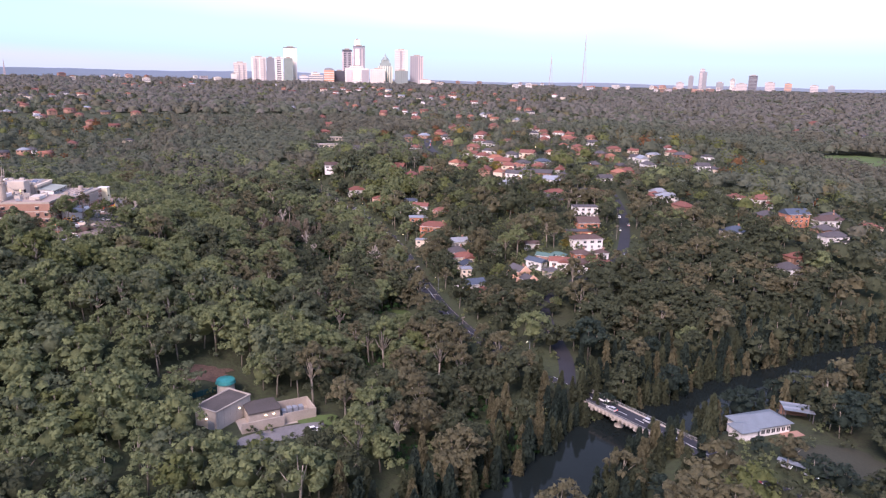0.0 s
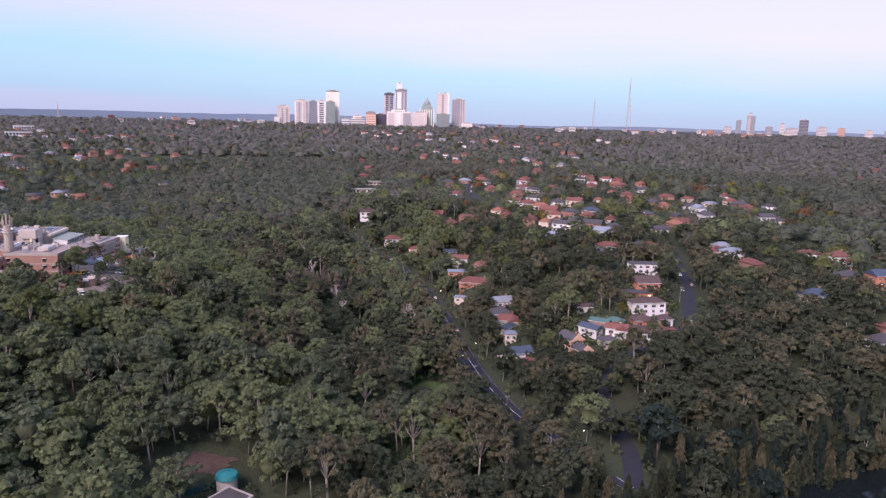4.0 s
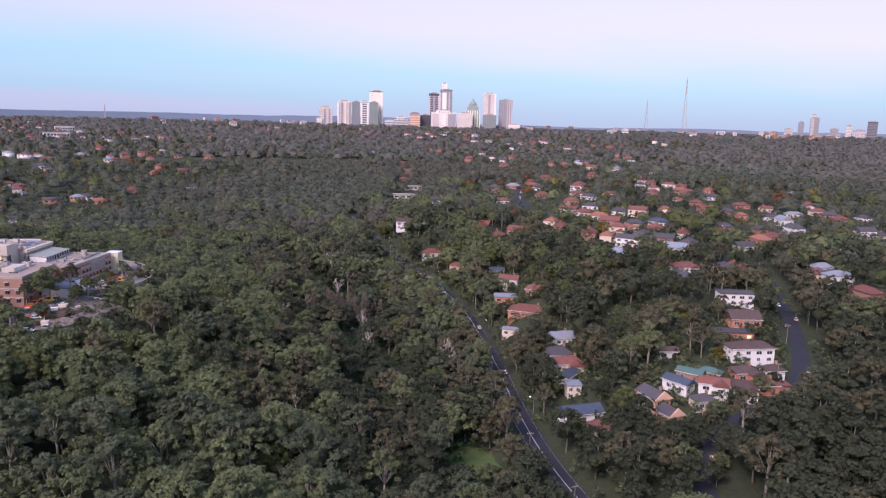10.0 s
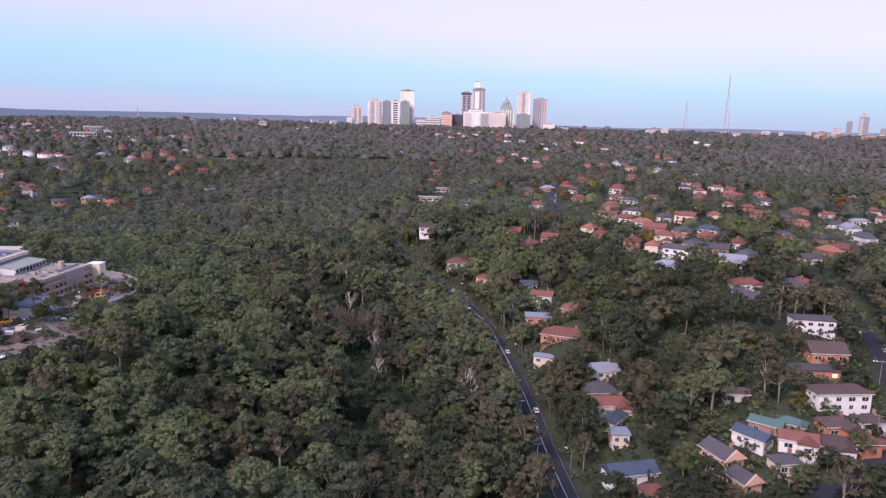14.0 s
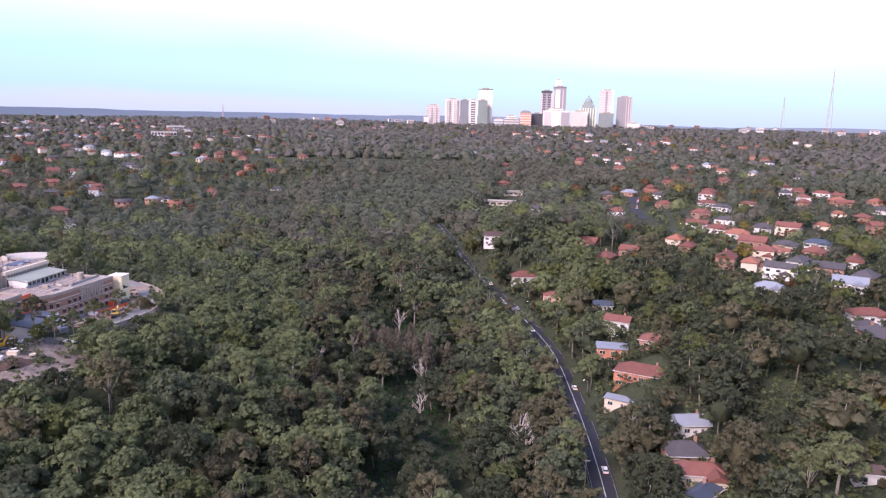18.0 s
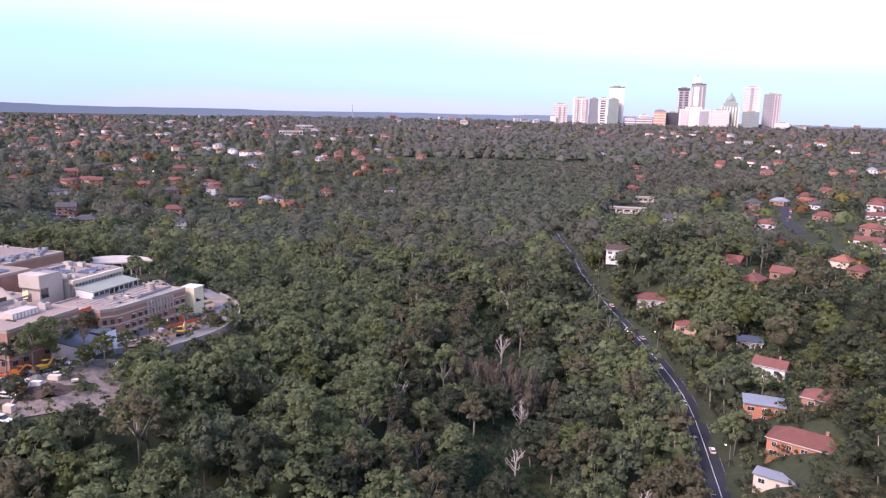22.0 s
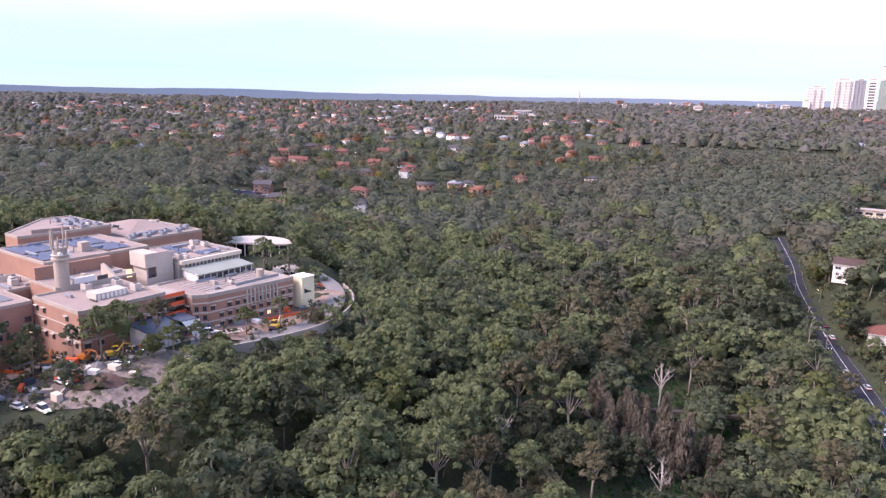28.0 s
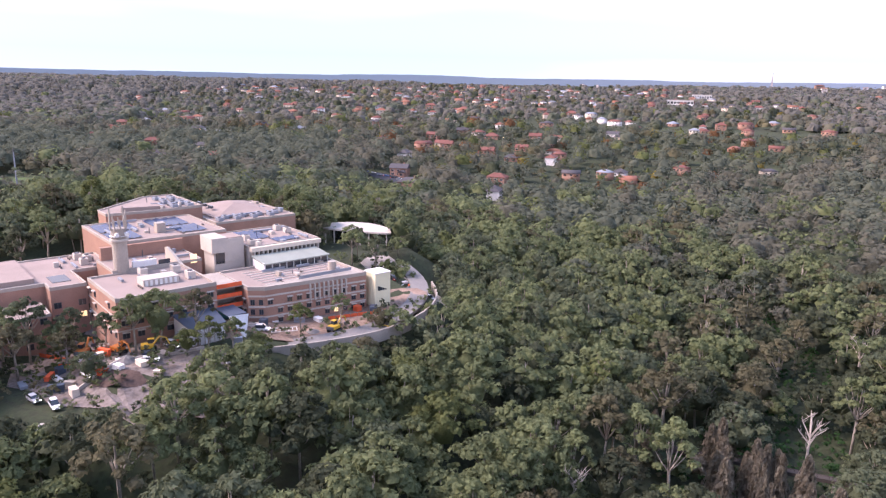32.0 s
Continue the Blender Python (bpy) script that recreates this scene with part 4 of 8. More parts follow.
apricot = house(46, 393, -60, 11, 8, 2, "g", "p", "gable", z=17.8, rise=2.7, label="apricot rendered two-storey house with dark tiled gables")
parapet_gable(apricot, 11, 8, 2, 2.7, M_PINK)
apricot = house(50.3, 381, -60, 7, 7, 2, "g", "p", "gable", z=15.6, rise=2.5, label="apricot rendered gabled wing house with small balcony")
parapet_gable(apricot, 7, 7, 2, 2.5, M_PINK)
part("balcony", Shape().box(3.5, 4.7, -1.6, 1.6, 3.2, 3.4), M_METAL_D, apricot)
part("balcony_rail", Shape().box(4.6, 4.7, -1.6, 1.6, 3.4, 4.3), M_METAL_D, apricot)
house(90, 424, 14, 19, 8, 3, "b", "w", "hip", wing=0, z=27.4, rise=2.4, garage=True, label="large white rendered three-level house with brown roof")
house(98, 417, 14, 8, 6, 1, "b", "w", "hip", z=26, label="white rendered entry wing with brown tiled roof")
house(102, 492, 4, 17, 9, 2, "g", "w", "flat", z=38.5, label="white modern two-storey house with dark flat roof")
house(98, 463, 6, 14, 11, 2, "b", "o", "gable", z=33, label="orange brick two-storey house with brown gable roof")
house(90, 449, 6, 17, 7, 1, "g", "o", "flat", z=32.6, label="low orange brick garage wing with flat grey roof")
house(70, 399, -12, 11, 6.5, 1, "r", "w", "gable", wing=2, z=25)
house(80, 401, 2, 13, 7, 1, "b", "w", "gable", wing=3, z=23.6)
house(84, 408, 15, 10, 7, 1, "b", "o", "hip", wing=3, z=27.5)
house(91, 403, 10, 9, 6, 1, "r", "o", "hip", z=24.3)
house(97, 408, 8, 9, 5, 1, "r", "b", "flat", z=22.8, label="dark red flat carport roof on brick walls")
house(57, 427, 4, 8, 5, 1, "b", "w", "gable", z=28.5, label="small white cottage with brown gable roof")
house(57, 401, -44, 11, 6, 1, "B", "w", "gable", z=24)
house(63, 408, -30, 10, 5, 1, "t", "b", "gable", z=25.6)
house(71, 409, -30, 9, 5, 1, "t", "b", "hip", z=26)
house(64, 390, 18, 8, 6, 1, "g", "c", "hip", z=21.2)
# houses below, facing the main road
house(13, 465, 20, 11, 8, 1, "m", "w", "gable", z=20.5, label="weathered white house with pale metal roof")
house(11, 448, 15, 13, 10, 1, "g", "b", "hip", z=17.5)
house(15, 435, 10, 14, 8, 1, "r", "c", "hip", wing=3, z=17.5, label="cream house with red roof and wide veranda")
house(15, 425, 60, 11, 6, 1, "B", "c", "gable", z=15.5)
house(16, 412, 10, 6, 6, 2, "m", "c", "flat", z=13)
house(18, 391, 24, 16, 8, 1, "B", "w", "gable", z=12.5, label="white house with long blue-grey metal roof")
house(25, 381, 24, 8, 8, 1, "r", "c", "hip", z=11)
house(-16, 568, -12, 12, 8, 2, "r", "w", "gable", z=23, label="white two-storey house with steep pinkish gable roof")
house(-17, 531, 6, 13, 9, 3, "m", "o", "flat", z=18, label="orange brick three-storey flat block with pale roof")
house(-3, 507, -12, 22, 10, 2, "r", "o", "hip", z=19, label="long orange brick two-storey house with red hipped roof")
house(1, 529, -10, 12, 8, 1, "r", "b", "hip", z=29.5)
house(-10, 493, -12, 14, 5, 1, "m", "c", "flat", z=14.5, label="low carport with flat pale metal roof")
house(-80, 665, 20, 16, 10, 1, "r", "w", "hip", z=23, label="pink-white house with wide red hipped roof")
house(-56, 624, 20, 9, 7, 2, "r", "p", "hip", z=19)
house(-26, 608, 10, 10, 7, 1, "B", "w", "gable", z=23)
house(-111, 712, 14, 13, 9, 2, "b", "w", "gable", z=37.5, wing=3, label="white two-storey house with dark red gable roof")
house(88, 553, 10, 9, 8, 1, "g", "w", "hip", z=38)
# the orange brick house still under scaffolding, and its neighbours
house(252, 494, 12, 17, 11, 3, "B", "o", "gable", z=33, label="large orange brick house half built with blue roof")
house(285, 508, 12, 20, 11, 1, "b", "w", "hip", z=32)

TERRACE = [(-43, 713, "rb"), (-15, 699, "rb"), (-30, 686, "rb"), (15, 732, "oc"), (22, 712, "rb"), (33, 803, "rw"), (46, 782, "rw"), (58, 762, "ow"),
           (63, 720, "rw"), (74, 704, "oc"), (84, 727, "gw"), (79, 796, "gw"), (96, 789, "rw"), (106, 741, "Bw"), (98, 709, "rw"), (66, 690, "rw"),
           (42, 670, "rb"), (54, 658, "ow"), (68, 645, "gw"), (58, 613, "mw"), (83, 677, "gw"), (96, 662, "gb"), (112, 650, "gw"), (100, 632, "mw"), (116, 688, "rw")]
UPHILL = [(-47, 902, "rw"), (-46, 960, "gw"), (-25, 999, "mw"), (-31, 846, "rw"), (5, 985, "gw"), (10, 919, "rw"), (-3, 1051, "rw"), (17, 1084, "rb"),
          (58, 1040, "rw"), (83, 1152, "rb"), (52, 986, "rw"), (56, 829, "gw"), (38, 846, "rb"), (60, 911, "gw"), (134, 1036, "gw"), (152, 1068, "rw"),
          (172, 1052, "rw"), (191, 1075, "rw"), (181, 996, "rb"), (141, 980, "rb"), (133, 1285, "mw"), (183, 1253, "gw"), (79, 1389, "mw"), (95, 1294, "ow")]
CREST = [(-53, 1384, "rw"), (-73, 1405, "rw"), (-47, 1272, "rw"), (-95, 1470, "rw"), (-2, 1733, "rw"), (-44, 1622, "gw"), (-201, 1508, "rw"), (-182, 1491, "ow"),
         (-292, 1397, "mw"), (-207, 1235, "rw"), (-184, 1158, "rw"), (-175, 1068, "rb"), (74, 1690, "rw"), (100, 1679, "rw"), (-102, 870, "gw"), (18, 1843, "rw"),
         (-152, 1605, "rw"), (-115, 1392, "rw"), (-84, 1278, "gw")]
EASTSIDE = [(131, 591, "rb"), (189, 607, "mw"), (187, 588, "gw"), (94, 575, "rw"), (88, 538, "gw"), (221, 810, "gw"), (221, 777, "mw"), (215, 887, "rw"),
            (153, 657, "gw"), (170, 672, "ob"), (235, 873, "rw"), (171, 894, "rw"), (164, 826, "rw"), (179, 1015, "ob"), (276, 848, "rw"), (279, 826, "gb"),
            (294, 918, "rw"), (275, 743, "gw"), (145, 1098, "rw"), (145, 1003, "rw"), (201, 953, "gw"), (186, 831, "gw"), (160, 737, "gw"), (215, 734, "gw"),
            (187, 733, "gb"), (118, 572, "gw")]
RIVERSIDE = [(204, 478, "Bw"), (225, 431, "rb"), (213, 418, "gw"), (181, 591, "rw"), (189, 542, "rb"), (187, 576, "mw"), (323, 520, "rw"), (304, 540, "gw"),
             (263, 574, "rw"), (242, 516, "gb"), (263, 460, "gw"), (278, 801, "rw"), (286, 743, "gw"), (181, 684, "rw"), (249, 592, "rw"), (267, 481, "gw"),
             (604, 1174, "rw"), (610, 1226, "rw"), (701, 1349, "rw"), (727, 1278, "gw"), (674, 1135, "gw")]
WESTSIDE = [(-541, 643, "gw"), (-504, 632, "gb"), (-452, 676, "gw"), (-491, 706, "rw"), (-540, 802, "rw"), (-665, 757, "rw"), (-640, 748, "rw"), (-711, 773, "rw"),
            (-717, 713, "rb"), (-619, 689, "gw"), (-696, 842, "rw"), (-607, 774, "rw"), (-565, 774, "gw"), (-676, 889, "rw"), (-654, 902, "rw"), (-608, 819, "rb"),
            (-652, 987, "gw"), (-628, 975, "gw"), (-484, 835, "gw"), (-639, 1130, "rw"), (-622, 1143, "rb"), (-927, 1416, "mw"), (-1065, 1626, "mw"), (-898, 1590, "rw"),
            (-777, 1431, "rw"), (-875, 1420, "rw"), (-782, 1066, "ow"), (-867, 1108, "rw"), (-934, 1104, "rw"), (-1095, 1214, "gw"), (-991, 1070, "rb"), (-1029, 1015, "rb")]
NORTHWEST = [(-1101, 993, "rw"), (-996, 936, "rw"), (-1045, 871, "oc"), (-1152, 920, "gw"), (-877, 782, "gw"), (-1485, 1285, "oc"), (-1453, 1224, "rw"), (-1421, 1097, "rw"),
             (-1437, 1045, "rw"), (-1398, 963, "rw"), (-1531, 1006, "gw"), (-1560, 940, "gw"), (-1576, 915, "rw"), (-1551, 871, "rw"), (-1572, 839, "ob"), (-1449, 797, "gw"),
             (-1593, 767, "mw"), (-1737, 847, "mw"), (-1265, 587, "mw"), (-1249, 557, "gw"), (-1054, 496, "rb"), (-1069, 596, "oc"), (-885, 556, "gw"), (-931, 652, "gw"),
             (-859, 669, "mw"), (-760, 487, "rb"), (-678, 480, "gw"), (-655, 519, "rb"), (-705, 520, "gw"), (-874, 443, "rw"), (-1149, 881, "gw"), (-822, 789, "rw"),
             (-841, 1038, "rw"), (-756, 840, "gw"), (-1138, 806, "rw"), (-1260, 794, "rw")]


def street(spots, deg, detail):
    rng = random.Random(len(spots))
    for x, y, code in spots:
        far = math.hypot(x, y - 200)
        turn = deg + rng.choice((0, 0, 90)) + rng.uniform(-8, 8)
        two = rng.random() < 0.35
        wall = code[1] if code[1] != "w" or rng.random() < 0.45 else rng.choice("bbc")
        house(x, y, turn, rng.uniform(12, 17), rng.uniform(8.5, 11), 2 if two else 1, code[0], wall,
              "gable" if rng.random() < 0.35 else "hip", wing=rng.choice((0, 3, 4)) if far < 1000 else 0, detail=detail if far < 800 else 1)


street(TERRACE, -20, 1)
street(UPHILL, -15, 1)
street(CREST, -5, 1)
street(EASTSIDE, 8, 1)
street(RIVERSIDE, 15, 1)
street(WESTSIDE, 40, 1)
street(NORTHWEST, 55, 1)

# the short street that climbs straight away from the valley, and the terrace street
HILL = [(-7, 842, gz(-7, 842) + 0.4), (-14, 880, gz(-14, 880) + 0.4), (-18, 930, gz(-18, 930) + 0.4), (-20, 985, gz(-20, 985) + 0.4)]
TERR = [(-2, 800, gz(-2, 800) + 0.4), (40, 745, gz(40, 745) + 0.4), (70, 680, gz(70, 680) + 0.4), (105, 640, gz(105, 640) + 0.4), (130, 615, gz(130, 615) + 0.4)]
lay_road("road_hill", smooth_line(HILL, 8), 4.5, 0, False, "asphalt street climbing between red-roofed houses")
lay_road("road_terrace", smooth_line(TERR, 8), 3.6, 0, False, "asphalt residential street along the terrace")
for px, py, _ in smooth_line(HILL, 10) + smooth_line(TERR, 10):
    keep_free(px, py, 7.5)
for px, py, pz in smooth_line(HILL, 22):
    SIGHT.append((px, py, pz + 0.5, 3, (-8, 200, 125), 90.0))


def distant_houses():
    """The many roofs that show between the trees of the outer suburbs."""
    rng = random.Random(31)
    mats = [M_WHITE, M_BRICK, M_CREAM, M_TILE_R, M_TILE_O, M_TILE_G, M_METAL_L, M_GLASS]
    V, T, S = [], [], []
    taken = np.array(HOUSE_SPOTS)
    for cx, cy, a, b in SUBURBS:
        for gx in range(-int(a / 33), int(a / 33) + 1):
            for gy in range(-int(b / 33), int(b / 33) + 1):
                x, y = cx + 33 * gx + rng.uniform(-12, 12), cy + 33 * gy + rng.uniform(-12, 12)
                r = math.hypot(x + 10, y - 250)
                if rng.random() > (0.10 if x > -150 else 0.12) or r < 560 or r > 2150 or not bool(in_view(np.array([x]), np.array([y]))[0]):
                    continue
                if float(in_suburb(np.array([x]), np.array([y]))[0]) < 0.35 or np.min(np.hypot(taken[:, 0] - x, taken[:, 1] - y)) < 20:
                    continue
                taken = np.vstack([taken, (x, y, 9)])
                z, w, d, deg = gz(x, y), rng.uniform(11, 18), rng.uniform(8, 11), rng.choice((-20, 10, 40, 70, 100)) + rng.uniform(-9, 9)
                h = rng.choice((3.2, 3.4, 6.0))
                s = Shape().box(-w / 2, w / 2, -d / 2, d / 2, -2, h)
                nw = len(s.f)
                s.hip(w, d, h, 0.3 * d, 0.5, rng.random() < 0.3)
                nr = len(s.f)
                for i in range(3):
                    u = -w / 2 + w * (i + 0.5) / 3
                    s.box(u - 0.9, u + 0.9, -d / 2 - 0.12, -d / 2 + 0.02, h - 2.1, h - 0.7)
                wall, roof = rng.choice((0, 1, 1, 2)), rng.choice((3, 3, 3, 4, 4, 5, 6))
                c, q, n0 = math.cos(radians(deg)), math.sin(radians(deg)), len(V)
                V += [(x + p[0] * c - p[1] * q, y + p[0] * q + p[1] * c, z + p[2]) for p in s.v]
                for k, f in enumerate(s.f):
                    for j in range(1, len(f) - 1):
                        T.append((n0 + f[0], n0 + f[j], n0 + f[j + 1]))
                        S.append(wall if k < nw else roof if k < nr else 7)
                HOUSE_SPOTS.append((x, y, 8.5))
                SIGHT.append((x, y, z + h - 0.4, 4.5, view_from(x, y), rng.uniform(20, 90)))
    tagged(new("distant_houses", big_mesh("distant_houses", V, T, S, mats)), "far red, grey and white roofed houses among trees", "houses", kind="stuff")


distant_houses()


def flat_roofed(name, x, y, w, d, deg, z0, h, roof, wall, label, category="building", bays=5):
    ob = thing(name, label, category, pose(x, y, z0, 0, 0, deg))
    part("wall", Shape().box(-w / 2, w / 2, -d / 2, d / 2, -2, h), wall, ob)
    part("roof", Shape().box(-w / 2 - 0.7, w / 2 + 0.7, -d / 2 - 0.7, d / 2 + 0.7, h, h + 0.5), roof, ob)
    for i in range(bays):
        window(ob, -w / 2 + (i + 0.5) * w / bays, -d / 2, h * 0.35, w / bays * 0.7, h * 0.4, 270)
    keep_free(x, y, max(w, d) * 0.55, z0 + h * 0.5, w / 2)
    return ob


flat_roofed("low_hall", -151, 932, 34, 12, 8, gz(-151, 932), 4.5, M_CONC, M_CREAM, "long low hall with pale flat roof in trees")
flat_roofed("low_hall", -148, 996, 24, 10, 20, gz(-148, 996), 4.5, M_CONC, M_CREAM, "long low hall with pale flat roof in trees")
flat_roofed("apartment_block", -927, 1416, 46, 16, 40, gz(-927, 1416), 10, M_CONC, M_WHITE, "white flat-roofed apartment block on the ridge", bays=8)
flat_roofed("apartment_block", -1065, 1640, 40, 16, 40, gz(-1065, 1640), 11, M_CONC_L, M_WHITE, "white flat-roofed apartment block on the ridge", bays=8)
flat_roofed("sports_pavilion", -512, 413, 26, 12, 60, gz(-512, 413), 5, M_METAL_L, M_WHITE, "pavilion with pale blue-white metal roof beside oval")
flat_roofed("sports_pavilion", -506, 441, 18, 9, 60, gz(-506, 441), 4.5, M_METAL_L, M_CREAM, "low pavilion with grey metal roof in trees")


# ---------------------------------------------------------------- skyline
def skyline_place(az, r):
    a = radians(az)
    return -7.8 - r * math.sin(a), 158.8 + r * math.cos(a)


def tower(az, r, w, top, skin, band, d=24, kind="bands", cap=None, base=98, label="tall office tower on the skyline ridge"):
    """A tower: shaft, floor bands or piers that stand proud of the glass, plant room and parapet."""
    x, y = skyline_place(az, r)
    h = top - base
    ob = thing("tower", label, "tower", pose(x, y, base, 0, 0, az), group="city skyline")
    part("shaft", Shape().box(-w / 2, w / 2, -d / 2, d / 2, -10, h), skin, ob)
    if kind in ("bands", "both"):
        step = 6.6
        me = Shape().box(-w / 2 - 0.6, w / 2 + 0.6, -d / 2 - 0.6, d / 2 + 0.6, 0, 2.6).data("floor_band", band)
        for i in range(int(h / step)):
            part("floor_band", me, None, ob).matrix_local = pose(0, 0, 3 + i * step)
    if kind in ("piers", "both"):
        n = max(3, int(w / 6))
        me = Shape().box(-1.1, 1.1, -0.9, 0.9, 0, h).data("pier", band)
        for i in range(n + 1):
            part("pier", me, None, ob).matrix_local = pose(-w / 2 + i * w / n, -d / 2 - 0.3, 0)
    part("parapet", Shape().box(-w / 2 - 0.5, w / 2 + 0.5, -d / 2 - 0.5, d / 2 + 0.5, h, h + 2.0), cap or band, ob)
    part("plant_room", Shape().box(-w / 4, w / 4, -d / 4, d / 4, h + 2, h + 5.5), M_CONC, ob)
    return ob


M_T_CREAM = surface("tower_cream", (0.72, 0.66, 0.61), rough=0.7, vary=0.1, scale=0.05, fine=0.4, bump=0)
M_T_PINK = surface("tower_pink", (0.6, 0.52, 0.53), rough=0.7, vary=0.1, scale=0.05, fine=0.4, bump=0)
M_T_GREY = surface("tower_grey", (0.27, 0.28, 0.315), rough=0.5, vary=0.1, scale=0.05, fine=0.4, bump=0)
M_T_DARK = surface("tower_dark", (0.09, 0.09, 0.12), rough=0.3, vary=0.15, scale=0.05, fine=0.4, bump=0)
M_T_MID = surface("tower_glazing_band", (0.54, 0.49, 0.50), rough=0.4, vary=0.15, scale=0.05, fine=0.4, bump=0)
M_T_GREEN = surface("tower_green_glass", (0.28, 0.33, 0.32), rough=0.25, vary=0.15, scale=0.05, fine=0.4, bump=0)
M_T_GOLD = surface("tower_gold", (0.8, 0.76, 0.64), rough=0.5, vary=0.1, scale=0.05, fine=0.4, bump=0)
M_T_MAST = surface("mast_paint", (0.44, 0.36, 0.38), rough=0.6, vary=0.2, scale=0.05, fine=0.4, bump=0)
M_T_BRICK = surface("tower_orange", (0.58, 0.33, 0.24), rough=0.8, vary=0.1, scale=0.05, fine=0.4, bump=0)

def panels(ob, w, d, h, rows):
    """Upright strips of facade that stand proud of a tower's front: from, to (shares of the width), material."""
    for a, b, m in rows:
        part("facade_strip", Shape().box(-w / 2 + a * w, -w / 2 + b * w, -d / 2 - 1.9, -d / 2 - 0.2, 0, h), m, ob)


M_T_STRIPE = surface("tower_grey_strip", (0.36, 0.34, 0.37), rough=0.5, vary=0.12, scale=0.05, fine=0.4, bump=0)
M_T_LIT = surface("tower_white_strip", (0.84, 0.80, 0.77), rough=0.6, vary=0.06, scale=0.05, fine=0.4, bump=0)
ob = tower(16.53, 2150, 38, 166, M_T_MID, M_T_CREAM, label="cream banded apartment tower on the skyline ridge")
panels(ob, 38, 24, 64, ((0.36, 0.46, M_T_STRIPE), (0.72, 0.80, M_T_STRIPE)))
tower(17.05, 2140, 16, 133, M_T_CREAM, M_WHITE, d=16, label="low white annexe beside the apartment tower")
ob = tower(15.06, 2150, 42, 184, M_T_MID, M_T_CREAM, label="cream balconied apartment tower with two slabs")
panels(ob, 42, 24, 84, ((0.0, 0.12, M_T_LIT), (0.28, 0.36, M_T_STRIPE), (0.52, 0.60, M_T_LIT), (0.84, 0.92, M_T_STRIPE)))
tower(14.12, 2150, 22, 183, M_T_GREY, M_T_GREY, kind="piers", label="slim grey-green glass office tower")
ob = tower(13.44, 2150, 24, 184, M_T_DARK, M_T_LIT, label="white striped apartment tower with dark core")
panels(ob, 24, 24, 84, ((0.0, 0.22, M_T_LIT), (0.78, 1.0, M_T_LIT)))
ob = tower(12.51, 2170, 40, 216, M_T_GOLD, M_T_LIT, cap=M_T_DARK, label="tall pale gold tower with dark cap")
panels(ob, 40, 24, 116, ((0.0, 0.1, M_T_LIT), (0.86, 1.0, M_T_LIT)))
tower(12.70, 2140, 24, 183, M_T_GREEN, M_T_GREEN, kind="piers", d=14, label="grey-green glass slab before the gold tower")
tower(11.45, 2140, 26, 131, M_T_GREY, M_WHITE, label="low white banded office block")
tower(10.46, 2140, 42, 134, M_T_GREY, M_T_CREAM, label="low cream layered office block")
tower(10.50, 2170, 26, 141, M_T_CREAM, M_WHITE, label="white layered office block behind")
tower(8.52, 2160, 30, 149, M_T_DARK, M_T_DARK, kind="piers", label="dark glass office block")
ob = tower(7.85, 2190, 31, 215, M_T_DARK, M_T_STRIPE, cap=M_T_DARK, label="tall dark grey twin tower with black cap")
panels(ob, 31, 24, 112, ((0.0, 0.14, M_T_PINK), (0.42, 0.62, M_T_STRIPE), (0.9, 1.0, M_T_PINK)))
ob = tower(6.87, 2190, 37, 227, M_T_GREY, M_T_STRIPE, cap=M_T_DARK, label="tall twin tower with white strip and black cap")
panels(ob, 37, 24, 122, ((0.0, 0.1, M_T_PINK), (0.18, 0.54, M_T_LIT), (0.72, 0.8, M_T_PINK)))
tower(7.02, 2192, 15, 246, M_T_LIT, M_T_LIT, kind="piers", d=12, label="bright white lift shaft topping twin tower")
ob = tower(7.04, 2120, 74, 157, M_T_CREAM, M_T_LIT, label="wide white shopping and office block")
panels(ob, 74, 24, 57, ((0.05, 0.3, M_T_PINK), (0.45, 0.6, M_T_LIT), (0.68, 0.98, M_T_STRIPE)))
tower(7.10, 2122, 40, 163, M_T_LIT, M_T_LIT, kind="piers", d=14, label="white rounded roof storey of the office block")
tower(5.33, 2120, 44, 156, M_T_PINK, M_T_CREAM, kind="both", label="pink gridded office block")
ob = tower(3.35, 2150, 39, 216, M_T_PINK, M_T_CREAM, label="pinkish apartment tower with dark central strip")
panels(ob, 39, 24, 118, ((0.4, 0.56, M_T_STRIPE), (0.88, 1.0, M_T_LIT)))
tower(3.31, 2110, 38, 153, M_T_GREEN, M_GLASS_L, kind="both", label="green glass office block with lit frame")
ob = tower(2.04, 2150, 39, 199, M_T_GREY, M_T_STRIPE, kind="both", label="grey vertical-striped apartment tower")
panels(ob, 39, 24, 100, ((0.62, 0.68, M_T_PINK), (0.78, 0.86, M_T_PINK), (0.93, 1.0, M_T_PINK)))
tower(1.30, 2120, 34, 126, M_T_CREAM, M_WHITE, label="low white block at the foot of towers")


